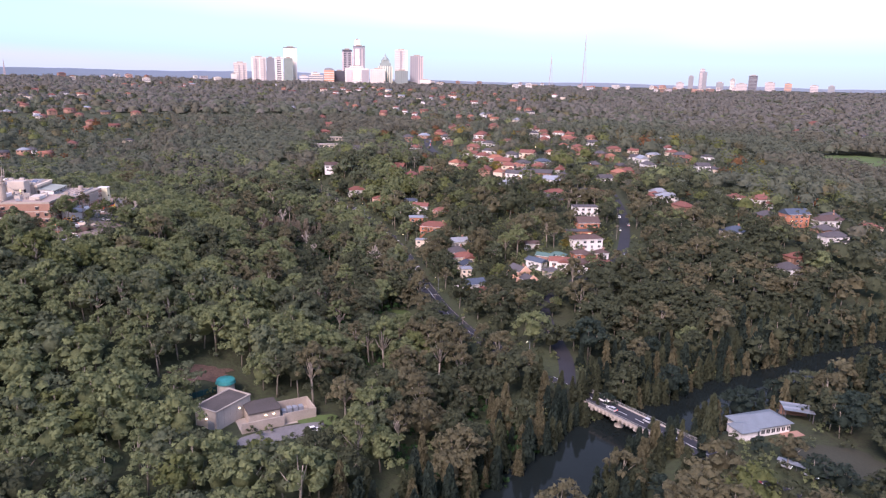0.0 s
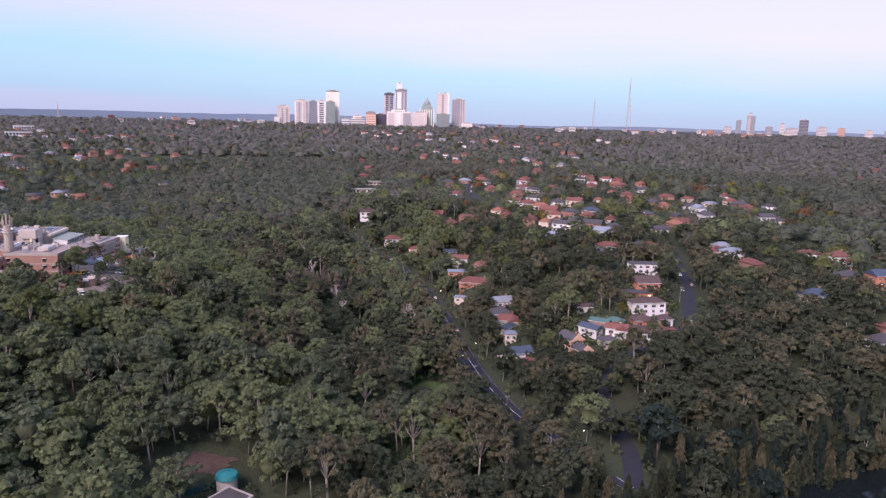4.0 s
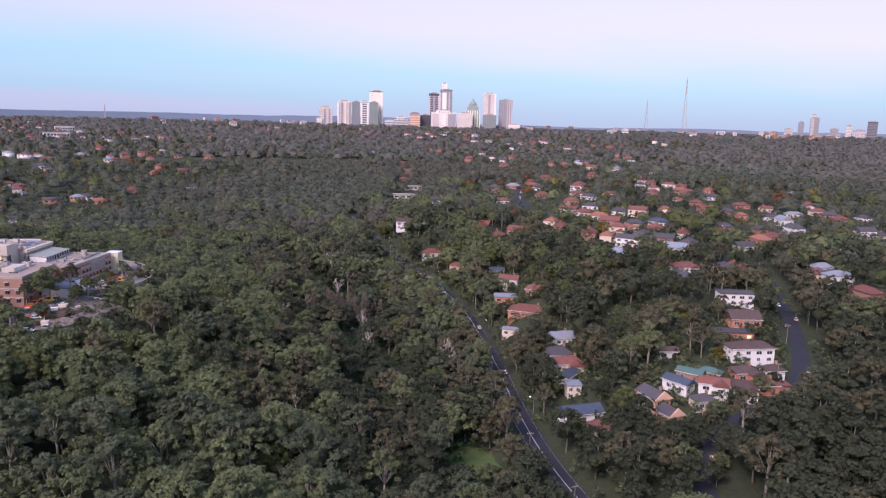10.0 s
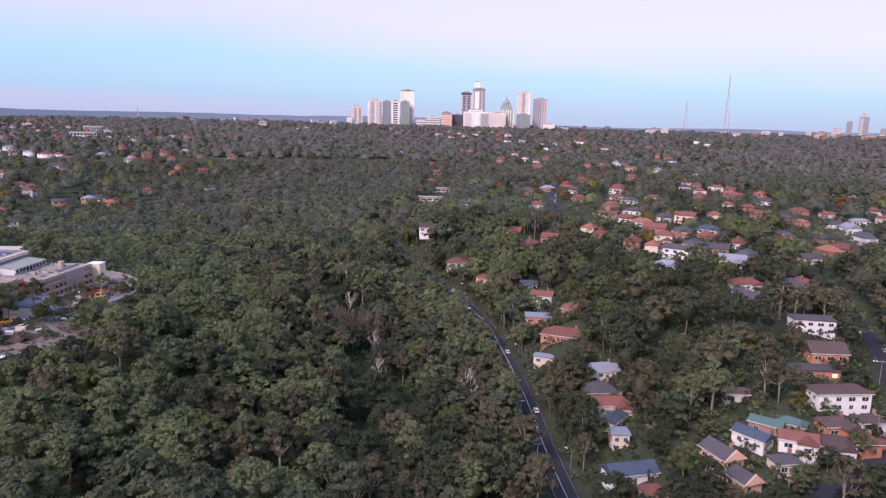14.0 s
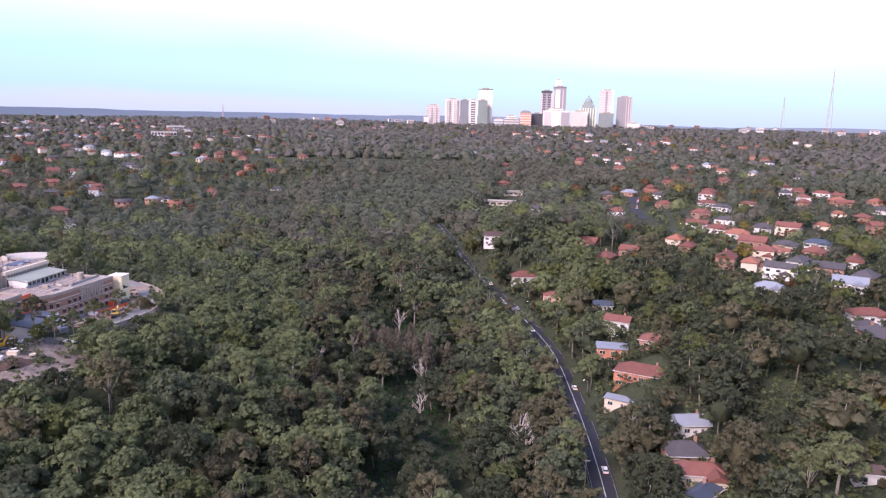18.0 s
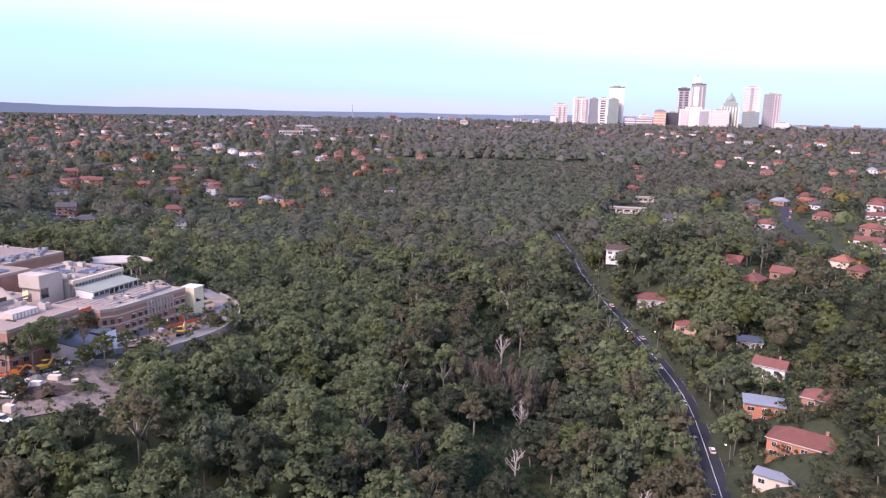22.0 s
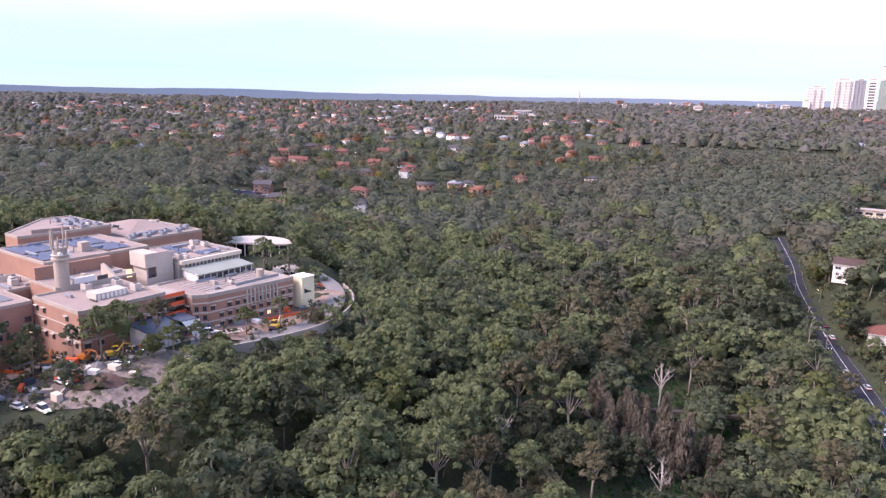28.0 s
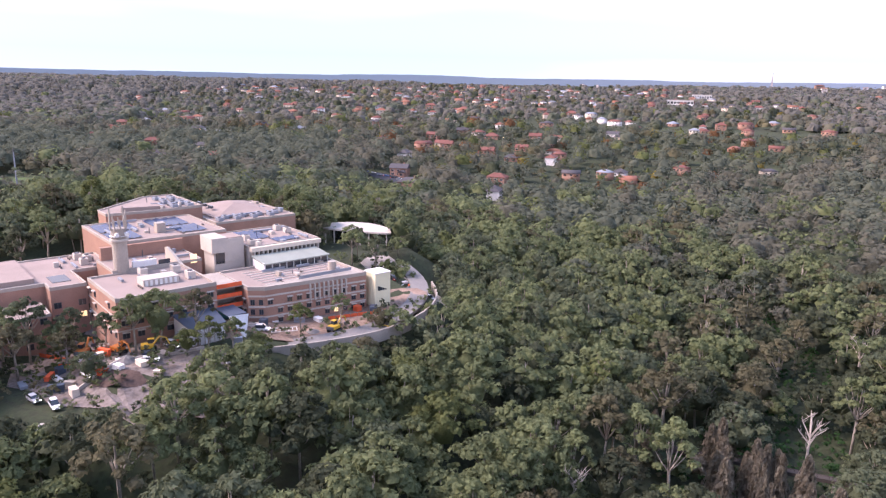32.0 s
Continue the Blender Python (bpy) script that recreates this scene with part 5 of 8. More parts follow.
def arched_block():
    x, y = skyline_place(9.38, 2130)
    ob = thing("tower", "orange brick office block with arched roof", "tower", pose(x, y, 98, 0, 0, 9.4), group="city skyline")
    part("shaft", Shape().box(-15.5, 15.5, -11, 11, -10, 54), M_T_BRICK, ob)
    arc = [(15.5 * math.cos(a), 54 + 7 * math.sin(a)) for a in [math.pi * k / 10 for k in range(11)]]
    s = Shape()
    n = len(arc)
    s.add([(u, -11.5, z) for u, z in arc] + [(u, 11.5, z) for u, z in arc],
          [tuple(range(n)), tuple(range(2 * n - 1, n - 1, -1))] + [(i, i + n, i + n + 1, i + 1) for i in range(n - 1)] + [(0, n - 1, 2 * n - 1, n)])
    part("arched_roof", s, M_T_GREY, ob)
    for i in range(7):
        part("floor_band", Shape().box(-15.9, 15.9, -11.4, 11.4, 4 + 7 * i, 6 + 7 * i), M_T_CREAM, ob)


def domed_tower():
    x, y = skyline_place(4.68, 2145)
    ob = thing("tower", "stepped green-gold office tower with pointed dome", "tower", pose(x, y, 98, 0, 0, 4.7), group="city skyline")
    for w, z0, z1 in ((44, -10, 70), (34, 70, 80), (26, 80, 88)):
        part("tier", Shape().box(-w / 2, w / 2, -w / 3, w / 3, z0, z1), M_T_GREEN, ob)
    s = Shape()
    ring = [(math.cos(2 * math.pi * k / 10), math.sin(2 * math.pi * k / 10)) for k in range(10)]
    for r, z in ((11, 88), (9, 94), (4, 99), (0.4, 108)):
        s.v += [(r * a, r * b, z) for a, b in ring]
    for k in range(3):
        s.f += [(10 * k + i, 10 * k + (i + 1) % 10, 10 * k + 10 + (i + 1) % 10, 10 * k + 10 + i) for i in range(10)]
    part("dome", s, M_T_GREEN, ob)
    for i in range(-3, 4):
        part("pier", Shape().box(i * 7 - 1.4, i * 7 + 1.4, -15.6, -14.4, 0, 70), M_T_GOLD, ob)


arched_block()
domed_tower()
for az, w, top, skin in ((-19.82, 37, 176, M_T_GREY), (-20.68, 58, 198, M_T_GREY), (-20.61, 34, 212, M_T_PINK), (-22.85, 33, 164, M_T_CREAM),
                         (-24.27, 62, 184, M_T_DARK), (-25.48, 68, 150, M_T_PINK), (-21.96, 53, 146, M_T_GREY), (-26.72, 49, 147, M_T_BRICK),
                         (-19.04, 57, 142, M_T_PINK), (-28.45, 54, 139, M_T_PINK), (-29.57, 42, 138, M_T_GREY), (-23.5, 80, 142, M_T_PINK)):
    tower(az, 3600, 0.62 * w, 98 + 0.92 * (top - 98), skin, M_T_GREY, d=26, label="distant office tower of the second skyline cluster")


def ridge_row():
    """Low shops and flats along the crest to both sides of the towers."""
    rng = random.Random(8)
    spots = [rng.uniform(-24, 1) for k in range(30)] + [rng.uniform(17.5, 30) for k in range(12)] + [rng.uniform(40, 75) for k in range(12)]
    for az in spots:
        r = rng.uniform(2050, 2500)
        x, y = skyline_place(az, r)
        z, w, h = gz(x, y) + 4, rng.uniform(9, 24), rng.uniform(3, 9)
        if az > 35:
            w, h = 0.5 * w, 0.45 * h - 2
        wall = rng.choice((M_WHITE, M_T_CREAM, M_T_PINK, M_T_BRICK, M_BRICK))
        ob = thing("ridge_building", "low pale block of flats on the crest", "building", pose(x, y, z, 0, 0, az + rng.uniform(-20, 20)), group="low blocks along the crest")
        part("wall", Shape().box(-w / 2, w / 2, -7, 7, -3, h + 6), wall, ob)
        part("roof", Shape().hip(w, 14, h + 6, 2.6, 0.5) if rng.random() < 0.4 else Shape().box(-w / 2 - 0.4, w / 2 + 0.4, -7.4, 7.4, h + 6, h + 6.7), rng.choice((M_TILE_R, M_CONC, M_CONC_L, M_TILE_O)), ob)
        for k in range(2):
            part("window_band", Shape().box(-w / 2 + 1, w / 2 - 1, -7.15, -6.95, h + 6 - 3.2 - 3.4 * k, h + 6 - 1.6 - 3.4 * k), M_T_DARK, ob)
        HOUSE_SPOTS.append((x, y, w * 0.6))
        SIGHT.append((x, y, z + h + 1, w * 0.5, (-8, 200, 125), 150.0))


ridge_row()


def mast(az, r, top, foot, legs=3.2):
    """A lattice mast: three legs drawn together, with rings of struts."""
    x, y = skyline_place(az, r)
    z0 = 105
    h = top - z0
    ob = thing("radio_mast", "red and white steel lattice broadcasting mast", "mast", pose(x, y, z0))
    for k in range(3):
        a = 2 * math.pi * k / 3
        part("leg", Shape().tube([(foot * math.cos(a), foot * math.sin(a), -5), (foot * 0.25 * math.cos(a), foot * 0.25 * math.sin(a), h * 0.7), (0.3 * math.cos(a), 0.3 * math.sin(a), h)], [0.95, 0.75, 0.6], 4), M_T_MAST, ob)
    for i in range(7):
        r1 = foot * (1 - 0.75 * i / 7) * 1.05
        part("strut_ring", Shape().prism([(r1 * math.cos(2 * math.pi * k / 3), r1 * math.sin(2 * math.pi * k / 3)) for k in range(3)], h * 0.1 * i, h * 0.1 * i + 0.5), M_T_GREY, ob)
    part("antenna", Shape().tube([(0, 0, h * 0.7), (0, 0, h + 6)], [0.6, 0.3], 5), M_T_BRICK, ob)


mast(-11.8, 2600, 303, 11)
mast(-8.95, 3400, 258, 11)
mast(32.6, 2900, 168, 4)

# far ridges beyond the plateau, with haze put in as a glowing blue
M_FAR_HAZE = glowing("far_bush_haze", (0.11, 0.135, 0.19), 0.85)


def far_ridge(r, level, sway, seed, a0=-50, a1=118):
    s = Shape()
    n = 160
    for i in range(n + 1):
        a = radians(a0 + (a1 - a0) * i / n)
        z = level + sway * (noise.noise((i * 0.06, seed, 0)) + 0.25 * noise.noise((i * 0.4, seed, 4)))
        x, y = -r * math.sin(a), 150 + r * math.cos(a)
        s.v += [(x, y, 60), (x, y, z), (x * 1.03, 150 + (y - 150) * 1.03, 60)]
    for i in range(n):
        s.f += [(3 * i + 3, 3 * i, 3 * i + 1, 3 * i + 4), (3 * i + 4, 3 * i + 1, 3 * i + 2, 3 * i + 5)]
    tagged(part("backdrop", s, M_FAR_HAZE), "wooded ridge on the horizon, painted a glowing haze blue", "backdrop", kind="structure")


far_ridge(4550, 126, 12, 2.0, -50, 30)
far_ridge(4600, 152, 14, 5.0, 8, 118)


# ---------------------------------------------------------------- bridge and river bank
M_POLE_G = surface("railing_grey", (0.20, 0.20, 0.20), rough=0.7, vary=0.2, scale=0.5, fine=4, bump=0)


def bridge():
    ang = math.degrees(math.atan2(229 - 264, 88 - 62))
    length = math.hypot(88 - 62, 229 - 264) + 6
    ob = thing("road_bridge", "concrete road bridge with white railings over the river", "bridge", pose(75, 246.5, 5.9, 0, 0, ang))
    part("deck", Shape().box(-length / 2, length / 2, -4.7, 4.7, -0.7, 0), M_CONC, ob)
    part("carriageway", Shape().box(-length / 2, length / 2, -3.7, 3.7, 0, 0.12), M_ASPHALT, ob)
    for i in range(6):
        part("centre_line_dash", Shape().box(-length / 2 + 2 + i * 8, -length / 2 + 6 + i * 8, -0.12, 0.12, 0.12, 0.14), M_PAINT, ob)
    for k in (-1, 1):
        part("footway", Shape().box(-length / 2, length / 2, min(k * 3.75, k * 4.7), max(k * 3.75, k * 4.7), 0, 0.25), M_CONC, ob)
        part("girder", Shape().box(-length / 2, length / 2, k * 3.4 - 0.4, k * 3.4 + 0.4, -1.9, -0.7), M_CONC, ob)
        rail = part("railing", Shape().box(-length / 2, length / 2, k * 4.6 - 0.09, k * 4.6 + 0.09, 1.1, 1.25), M_POLE_G, ob)
        part("lower_rail", Shape().box(-length / 2, length / 2, k * 4.6 - 0.05, k * 4.6 + 0.05, 0.6, 0.7), M_POLE_G, rail)
        me = Shape().box(-0.1, 0.1, -0.1, 0.1, 0.25, 1.1).data("post", M_POLE_G)
        for i in range(22):
            part("post", me, None, rail).matrix_local = pose(-length / 2 + 1 + i * (length - 2) / 21, k * 4.6, 0)
    for i in range(4):
        x = -length / 2 + 8 + i * 10.5
        pier = part("pier", Shape().tube([(x, 0, -9), (x, 0, -1.9)], [0.8, 0.8], 10), M_CONC_L, ob)
        part("crosshead", Shape().box(x - 0.6, x + 0.6, -4.2, 4.2, -2.4, -1.7), M_CONC_L, pier)
        part("footing", Shape().tube([(x, 0, -8), (x, 0, -5.2)], [1.9, 1.7], 12), M_CONC_L, pier)
    me = Shape().prism([(-0.25, 0), (0.25, 0), (0.25, 0.9), (-0.25, 0.9)], -1.3, 0).data("corbel", M_CONC_L)
    for i in range(26):
        part("corbel", me, None, ob).matrix_local = pose(-length / 2 + 1 + i * (length - 2) / 25, -4.7 - 0.15, -0.1)


bridge()


# ---------------------------------------------------------------- cars
def car_kit(colour, name, lamps=True):
    m = surface(name, colour, rough=0.35, vary=0.06, scale=1, fine=4, bump=0)
    m.node_tree.nodes["Principled BSDF"].inputs["Specular IOR Level"].default_value = 0.6
    return m


CAR_PAINT = {"white": car_kit((0.75, 0.75, 0.75), "paint_white"), "silver": car_kit((0.42, 0.43, 0.45), "paint_silver"), "red": car_kit((0.38, 0.03, 0.03), "paint_red"),
             "black": car_kit((0.03, 0.03, 0.035), "paint_black"), "blue": car_kit((0.05, 0.12, 0.30), "paint_blue"), "yellow": car_kit((0.58, 0.36, 0.04), "paint_yellow"),
             "orange": car_kit((0.50, 0.16, 0.03), "paint_orange")}
M_RUBBER = surface("tyre_rubber", (0.02, 0.02, 0.02), rough=0.9, vary=0.2, scale=3, fine=9, bump=0)
M_HEAD = glowing("headlight_glow", (1.0, 0.95, 0.85), 3.0)
M_TAIL = glowing("tail_light_glow", (1.0, 0.05, 0.03), 1.6)
M_LAMP = glowing("lamp_glow", (1.0, 0.78, 0.45), 9.0)
WHEEL = Shape().tube([(0, -0.11, 0), (0, 0.11, 0)], [0.33, 0.33], 10)
WHEEL_ME = WHEEL.data("wheel", M_RUBBER)
HUB_ME = Shape().tube([(0, -0.13, 0), (0, 0.13, 0)], [0.19, 0.19], 8).data("rim", M_METAL_L)


def car(x, y, z, deg, colour, van=False):
    """A parked or halted car: body, glasshouse, wheels with rims, lamps."""
    ob = thing("car", f"{colour} {'van' if van else 'car'} with dark windows on the asphalt", "car", pose(x, y, z, 0, 0, deg), group="cars")
    side = [(-2.2, 0.35), (2.15, 0.35), (2.2, 0.7), (1.9, 0.88), (0.95, 0.96), (-2.1, 0.98), (-2.25, 0.8)]
    s = Shape()
    n = len(side)
    s.add([(a, -0.88, b) for a, b in side] + [(a, 0.88, b) for a, b in side],
          [tuple(range(n)), tuple(range(2 * n - 1, n - 1, -1))] + [(i, i + n, (i + 1) % n + n, (i + 1) % n) for i in range(n)])
    part("body", s, CAR_PAINT[colour], ob)
    top = 1.95 if van else 1.46
    cab = Shape().add([(-2.0, -0.82, 0.97), (1.0, -0.82, 0.95), (1.0, 0.82, 0.95), (-2.0, 0.82, 0.97), (-1.6, -0.66, top), (0.25, -0.66, top), (0.25, 0.66, top), (-1.6, 0.66, top)],
                      [(3, 2, 1, 0), (4, 5, 6, 7), (0, 1, 5, 4), (1, 2, 6, 5), (2, 3, 7, 6), (3, 0, 4, 7)])
    part("glasshouse", cab, M_GLASS, ob)
    part("roof_panel", Shape().box(-1.6, 0.25, -0.66, 0.66, top, top + 0.04), CAR_PAINT[colour], ob)
    for a in (-1.35, 1.35):
        for b in (-0.8, 0.8):
            w = part("wheel", WHEEL_ME, None, ob)
            w.matrix_local = pose(a, b, 0.33)
            part("rim", HUB_ME, None, w)
    for b in (-0.62, 0.62):
        part("headlight", Shape().box(2.12, 2.22, b - 0.2, b + 0.2, 0.58, 0.74), M_HEAD, ob)
        part("tail_light", Shape().box(-2.28, -2.2, b - 0.2, b + 0.2, 0.66, 0.82), M_TAIL, ob)
    return ob


def on_road(line, s, off, colour, back=False, van=False):
    seg = along(line, s, s + 1.0)
    p, d = seg[0], (seg[-1] - seg[0]).normalized()
    side = d.cross(Vector((0, 0, 1))).normalized()
    q = p + side * off
    return car(q.x, q.y, q.z + 0.03, math.degrees(math.atan2(d.y, d.x)) + (180 if back else 0), colour, van)


bdir = Vector((26, -35, 0)).normalized()
bperp = Vector((-bdir.y, bdir.x, 0))
for s, off, col, back in ((-16, 1.8, "white", False), (-9, -1.8, "silver", True), (6, 1.8, "silver", False)):
    q = Vector((75, 246.5, 6.05)) + bdir * s + bperp * off
    car(q.x, q.y, q.z, math.degrees(math.atan2(bdir.y, bdir.x)) + (180 if back else 0), col)
for s, off, col, back in ((145, -2.0, "black", True), (190, 2.0, "white", False), (262, 2.0, "white", False), (300, -2.0, "white", True), (338, -2.0, "silver", True), (352, 2.0, "blue", False),
                          (385, -2.0, "white", True), (440, 2.0, "black", False), (374, 2.0, "silver", False), (412, -2.0, "black", True), (425, 2.0, "white", False)):
    on_road(ROAD_S, s, off, col, back)
for s, off, col, back in ((162, 3.2, "white", False), (169, 3.2, "silver", False), (235, -3.2, "black", True), (250, 3.0, "silver", False), (274, -3.0, "white", True), (84, 3.0, "red", False)):
    on_road(SIDE_S, s, off, col, back)
on_road(SOUTH_S, 34, 2.0, "red")
on_road(SOUTH_S, 58, 2.0, "black")
for i, col in enumerate(("white", "silver", "black", "blue", "white", "red")):
    px, py = (-20 + 5.0, 905 + 12 * i)
    car(px, py, gz(px, py) + 0.45, 92, col)
for i, col in enumerate(("silver", "white", "white", "black", "blue")):
    px, py = 66 + 9 * i, 690 - 15 * i
    car(px + 2.4, py + 2, gz(px, py) + 0.45, -58, col)
for i, col in enumerate(("blue", "white", "silver", "blue", "black", "white")):
    px, py = -560 + 7 * i, 622 + 2.5 * i
    car(px, py, gz(px, py) + 0.1, 70, col)


# ---------------------------------------------------------------- poles and lamps
def utility_pole(x, y, z, deg, h=10.5):
    ob = thing("utility_pole", "weathered timber utility pole with crossarm beside road", "utility pole", pose(x, y, z, 0, 0, deg), group="poles along the road")
    part("shaft", Shape().tube([(0, 0, -1), (0, 0, h)], [0.17, 0.12], 7), M_POLE, ob)
    arm = part("crossarm", Shape().box(-1.2, 1.2, -0.07, 0.07, h - 0.7, h - 0.52), M_POLE, ob)
    for a in (-1.05, -0.4, 0.4, 1.05):
        part("insulator", Shape().tube([(a, 0, h - 0.52), (a, 0, h - 0.3)], [0.06, 0.05], 6), M_TRIM, arm)
    return ob


M_POLE = surface("weathered_timber", (0.24, 0.20, 0.17), rough=0.95, vary=0.3, scale=1, fine=8, bump=0.3)


def street_lamp(x, y, z, deg, h=8.0, lit=True):
    ob = thing("street_lamp", "galvanised street lamp with glowing head", "street lamp", pose(x, y, z, 0, 0, deg), group="street lamps")
    part("post", Shape().tube([(0, 0, -1), (0, 0, h), (1.6, 0, h + 0.5)], [0.11, 0.08, 0.05], 6), M_METAL_L, ob)
    head = part("lamp_head", Shape().box(1.3, 2.1, -0.15, 0.15, h + 0.45, h + 0.6), M_METAL_L, ob)
    part("lamp_glass", Shape().box(1.35, 2.05, -0.12, 0.12, h + 0.36, h + 0.45), M_LAMP, head)


run = 30.0
while run < 520:
    seg = along(ROAD_S, run, run + 1)
    if len(seg) > 1:
        d = (seg[-1] - seg[0]).normalized()
        q = seg[0] + d.cross(Vector((0, 0, 1))) * -6.2
        utility_pole(q.x, q.y, q.z - 0.3, math.degrees(math.atan2(d.y, d.x)) + 90)
        if int(run) % 3 == 0:
            q2 = seg[0] + d.cross(Vector((0, 0, 1))) * 5.6
            street_lamp(q2.x, q2.y, q2.z - 0.3, math.degrees(math.atan2(d.y, d.x)) + 90)
    run += 37.0
for s in (40, 95, 150, 205, 260):
    seg = along(SIDE_S, s, s + 1)
    d = (seg[-1] - seg[0]).normalized()
    q = seg[0] + d.cross(Vector((0, 0, 1))) * -5.2
    utility_pole(q.x, q.y, q.z - 0.3, math.degrees(math.atan2(d.y, d.x)) + 90)

# crash barrier along the bush side of the main road
barrier = thing("crash_barrier", "galvanised steel crash barrier beside the bush road", "crash barrier", pose(0, 0, 0))
part("rail", ribbon([p + Vector((0, 0, 0.5)) for p in along(ROAD_S, 150, 420)], 4.75, -4.65, 0.0, 0.32), M_METAL_L, barrier)
for s in range(150, 420, 6):
    seg = along(ROAD_S, s, s + 1)
    d = (seg[-1] - seg[0]).normalized()
    q = seg[0] + d.cross(Vector((0, 0, 1))) * -4.85
    part("post", Shape().box(q.x - 0.07, q.x + 0.07, q.y - 0.07, q.y + 0.07, q.z - 0.6, q.z + 0.8), M_METAL_D, barrier)


# ---------------------------------------------------------------- pumping depot by the bank
def depot():
    ob = thing("depot_building", "windowless grey concrete depot with dark flat roof", "building", pose(-79.5, 241.8, 5, 0, 0, 62))
    part("wall", Shape().box(-8.7, 8.7, -5.2, 5.2, -2, 7.2), M_CONC_L, ob)
    part("roof", Shape().box(-8.3, 8.3, -4.8, 4.8, 7.2, 7.4), M_ROOFDK, ob)
    for a0, a1, b0, b1 in ((-8.9, 8.9, -5.4, -4.8), (-8.9, 8.9, 4.8, 5.4), (-8.9, -8.3, -4.8, 4.8), (8.3, 8.9, -4.8, 4.8)):
        part("parapet", Shape().box(a0, a1, b0, b1, 7.2, 7.7), M_CONC, ob)
    for i in range(6):
        part("panel_joint", Shape().box(-8 + i * 3.1, -7.9 + i * 3.1, -5.24, -5.2, 0, 7.2), M_CONC, ob)
    part("wall_light", Shape().box(2.6, 3.1, -5.45, -5.2, 4.2, 4.5), M_LAMP, ob)
    door = part("roller_door", Shape().box(-8.8, -8.7, -4.2, -1.0, 0, 3.4), M_METAL_L, ob)
    part("wall_light", Shape().box(-9.0, -8.7, -0.6, -0.2, 3.6, 3.9), M_LAMP, ob)
    ann = thing("pump_annexe", "low annexe with dark roof and walled equipment yard", "building", pose(-60.5, 243, 5, 0, 0, 28))
    part("roof_slab", Shape().box(-10.5, 1.5, -2.5, 8.2, 4.4, 4.9), M_ROOFDK, ann)
    part("wall", Shape().box(-10.2, 1.2, -2.2, 7.9, -1, 4.4), M_CONC, ann)
    for a0, a1, b0, b1 in ((1.5, 14, -5.8, -5.4), (13.6, 14, -5.4, 5.0), (1.5, 14, 5.0, 5.4), (-14, 1.5, -7.2, -6.8)):
        part("yard_wall", Shape().box(a0, a1, b0, b1, -1, 3.9), M_CONC, ann)
    part("yard_slab", Shape().box(-14, 14, -7, 5.2, -0.6, 0.08), M_CONC, ann)
    part("wall_light", Shape().box(-1.4, -0.8, -2.45, -2.2, 3.0, 3.3), M_LAMP, ann)
    part("wall_light", Shape().box(-4.4, -3.8, -2.45, -2.2, 3.0, 3.3), M_LAMP, ann)
    rng = random.Random(4)
    for i in range(9):
        a, b = 3.2 + (i % 5) * 2.2, -4 + (i // 5) * 4.2
        unit = tagged(part("equipment_cabinet", Shape().box(-0.85, 0.85, -1.2, 1.2, 0, rng.uniform(2.0, 3.4)), M_METAL_L), "pale steel equipment cabinet in the depot yard", "cabinet", "cabinets in the yard")
        unit.matrix_world = pose(-60.5, 243, 5.08, 0, 0, 28) @ pose(a, b, 0)
        part("vent_panel", Shape().box(-0.6, 0.6, -1.25, -1.2, 0.4, 1.6), M_METAL_D, unit)
    for i in range(14):
        a, b = -13 + (i % 7) * 1.9, -6.2 + (i // 7) * 1.7
        unit = tagged(part("pipe_stack", Shape().tube([(0, -0.7, 0.6), (0, 0.7, 0.6)], [0.55, 0.55], 8), M_METAL_L), "stacked pale steel drum in the depot yard", "drum", "drums in the yard")
        unit.matrix_world = pose(-60.5, 243, 5.03, 0, 0, 28) @ pose(a, b, 0, 0, 0, rng.uniform(-20, 20))
    tank = thing("water_tank", "round tank with weathered teal roof behind depot", "tank", pose(-84, 260, 5.5))
    part("drum", Shape().tube([(0, 0, -2), (0, 0, 6)], [3.4, 3.4], 16), M_CONC_L, tank)
    part("roof", Shape().tube([(0, 0, 6), (0, 0, 7.2), (0, 0, 7.8)], [4.0, 3.6, 0.4], 16), M_TEAL, tank)
    for cx, cy in ((-79, 242), (-60, 243), (-70, 236), (-84, 260)):
        keep_free(cx, cy, 9, 8, 6)
    van = car(-44.5, 234, gz(-44.5, 234) + 0.1, 28, "white", True)
    fence = thing("yard_fence", "dark green mesh fence behind the depot", "fence", pose(-96, 253, gz(-96, 253), 0, 0, 40))
    part("mesh_panel", Shape().box(-14, 14, -0.05, 0.05, 0, 2.4), M_TEAL_D, fence)
    for i in range(11):
        part("post", Shape().box(-14 + i * 2.8 - 0.06, -14 + i * 2.8 + 0.06, -0.1, 0.1, -0.5, 2.5), M_METAL_D, fence)


M_CLAY = surface("dark_clay", (0.085, 0.056, 0.046), rough=0.95, vary=0.5, scale=0.2, fine=1.2, bump=0.5)
M_DUST_D = surface("worn_paving", (0.15, 0.145, 0.15), rough=0.9, vary=0.3, scale=0.15, fine=2, bump=0.2)
M_METAL_C = surface("clubhouse_roof_sheet", (0.155, 0.18, 0.21), rough=0.5, vary=0.2, scale=0.3, fine=4, bump=0.1)
M_TEAL = surface("teal_steel", (0.03, 0.19, 0.19), rough=0.5, vary=0.3, scale=0.4, fine=3, bump=0.1)
M_TEAL_D = surface("green_mesh", (0.02, 0.07, 0.07), rough=0.8, vary=0.3, scale=0.4, fine=3, bump=0.1)
depot()


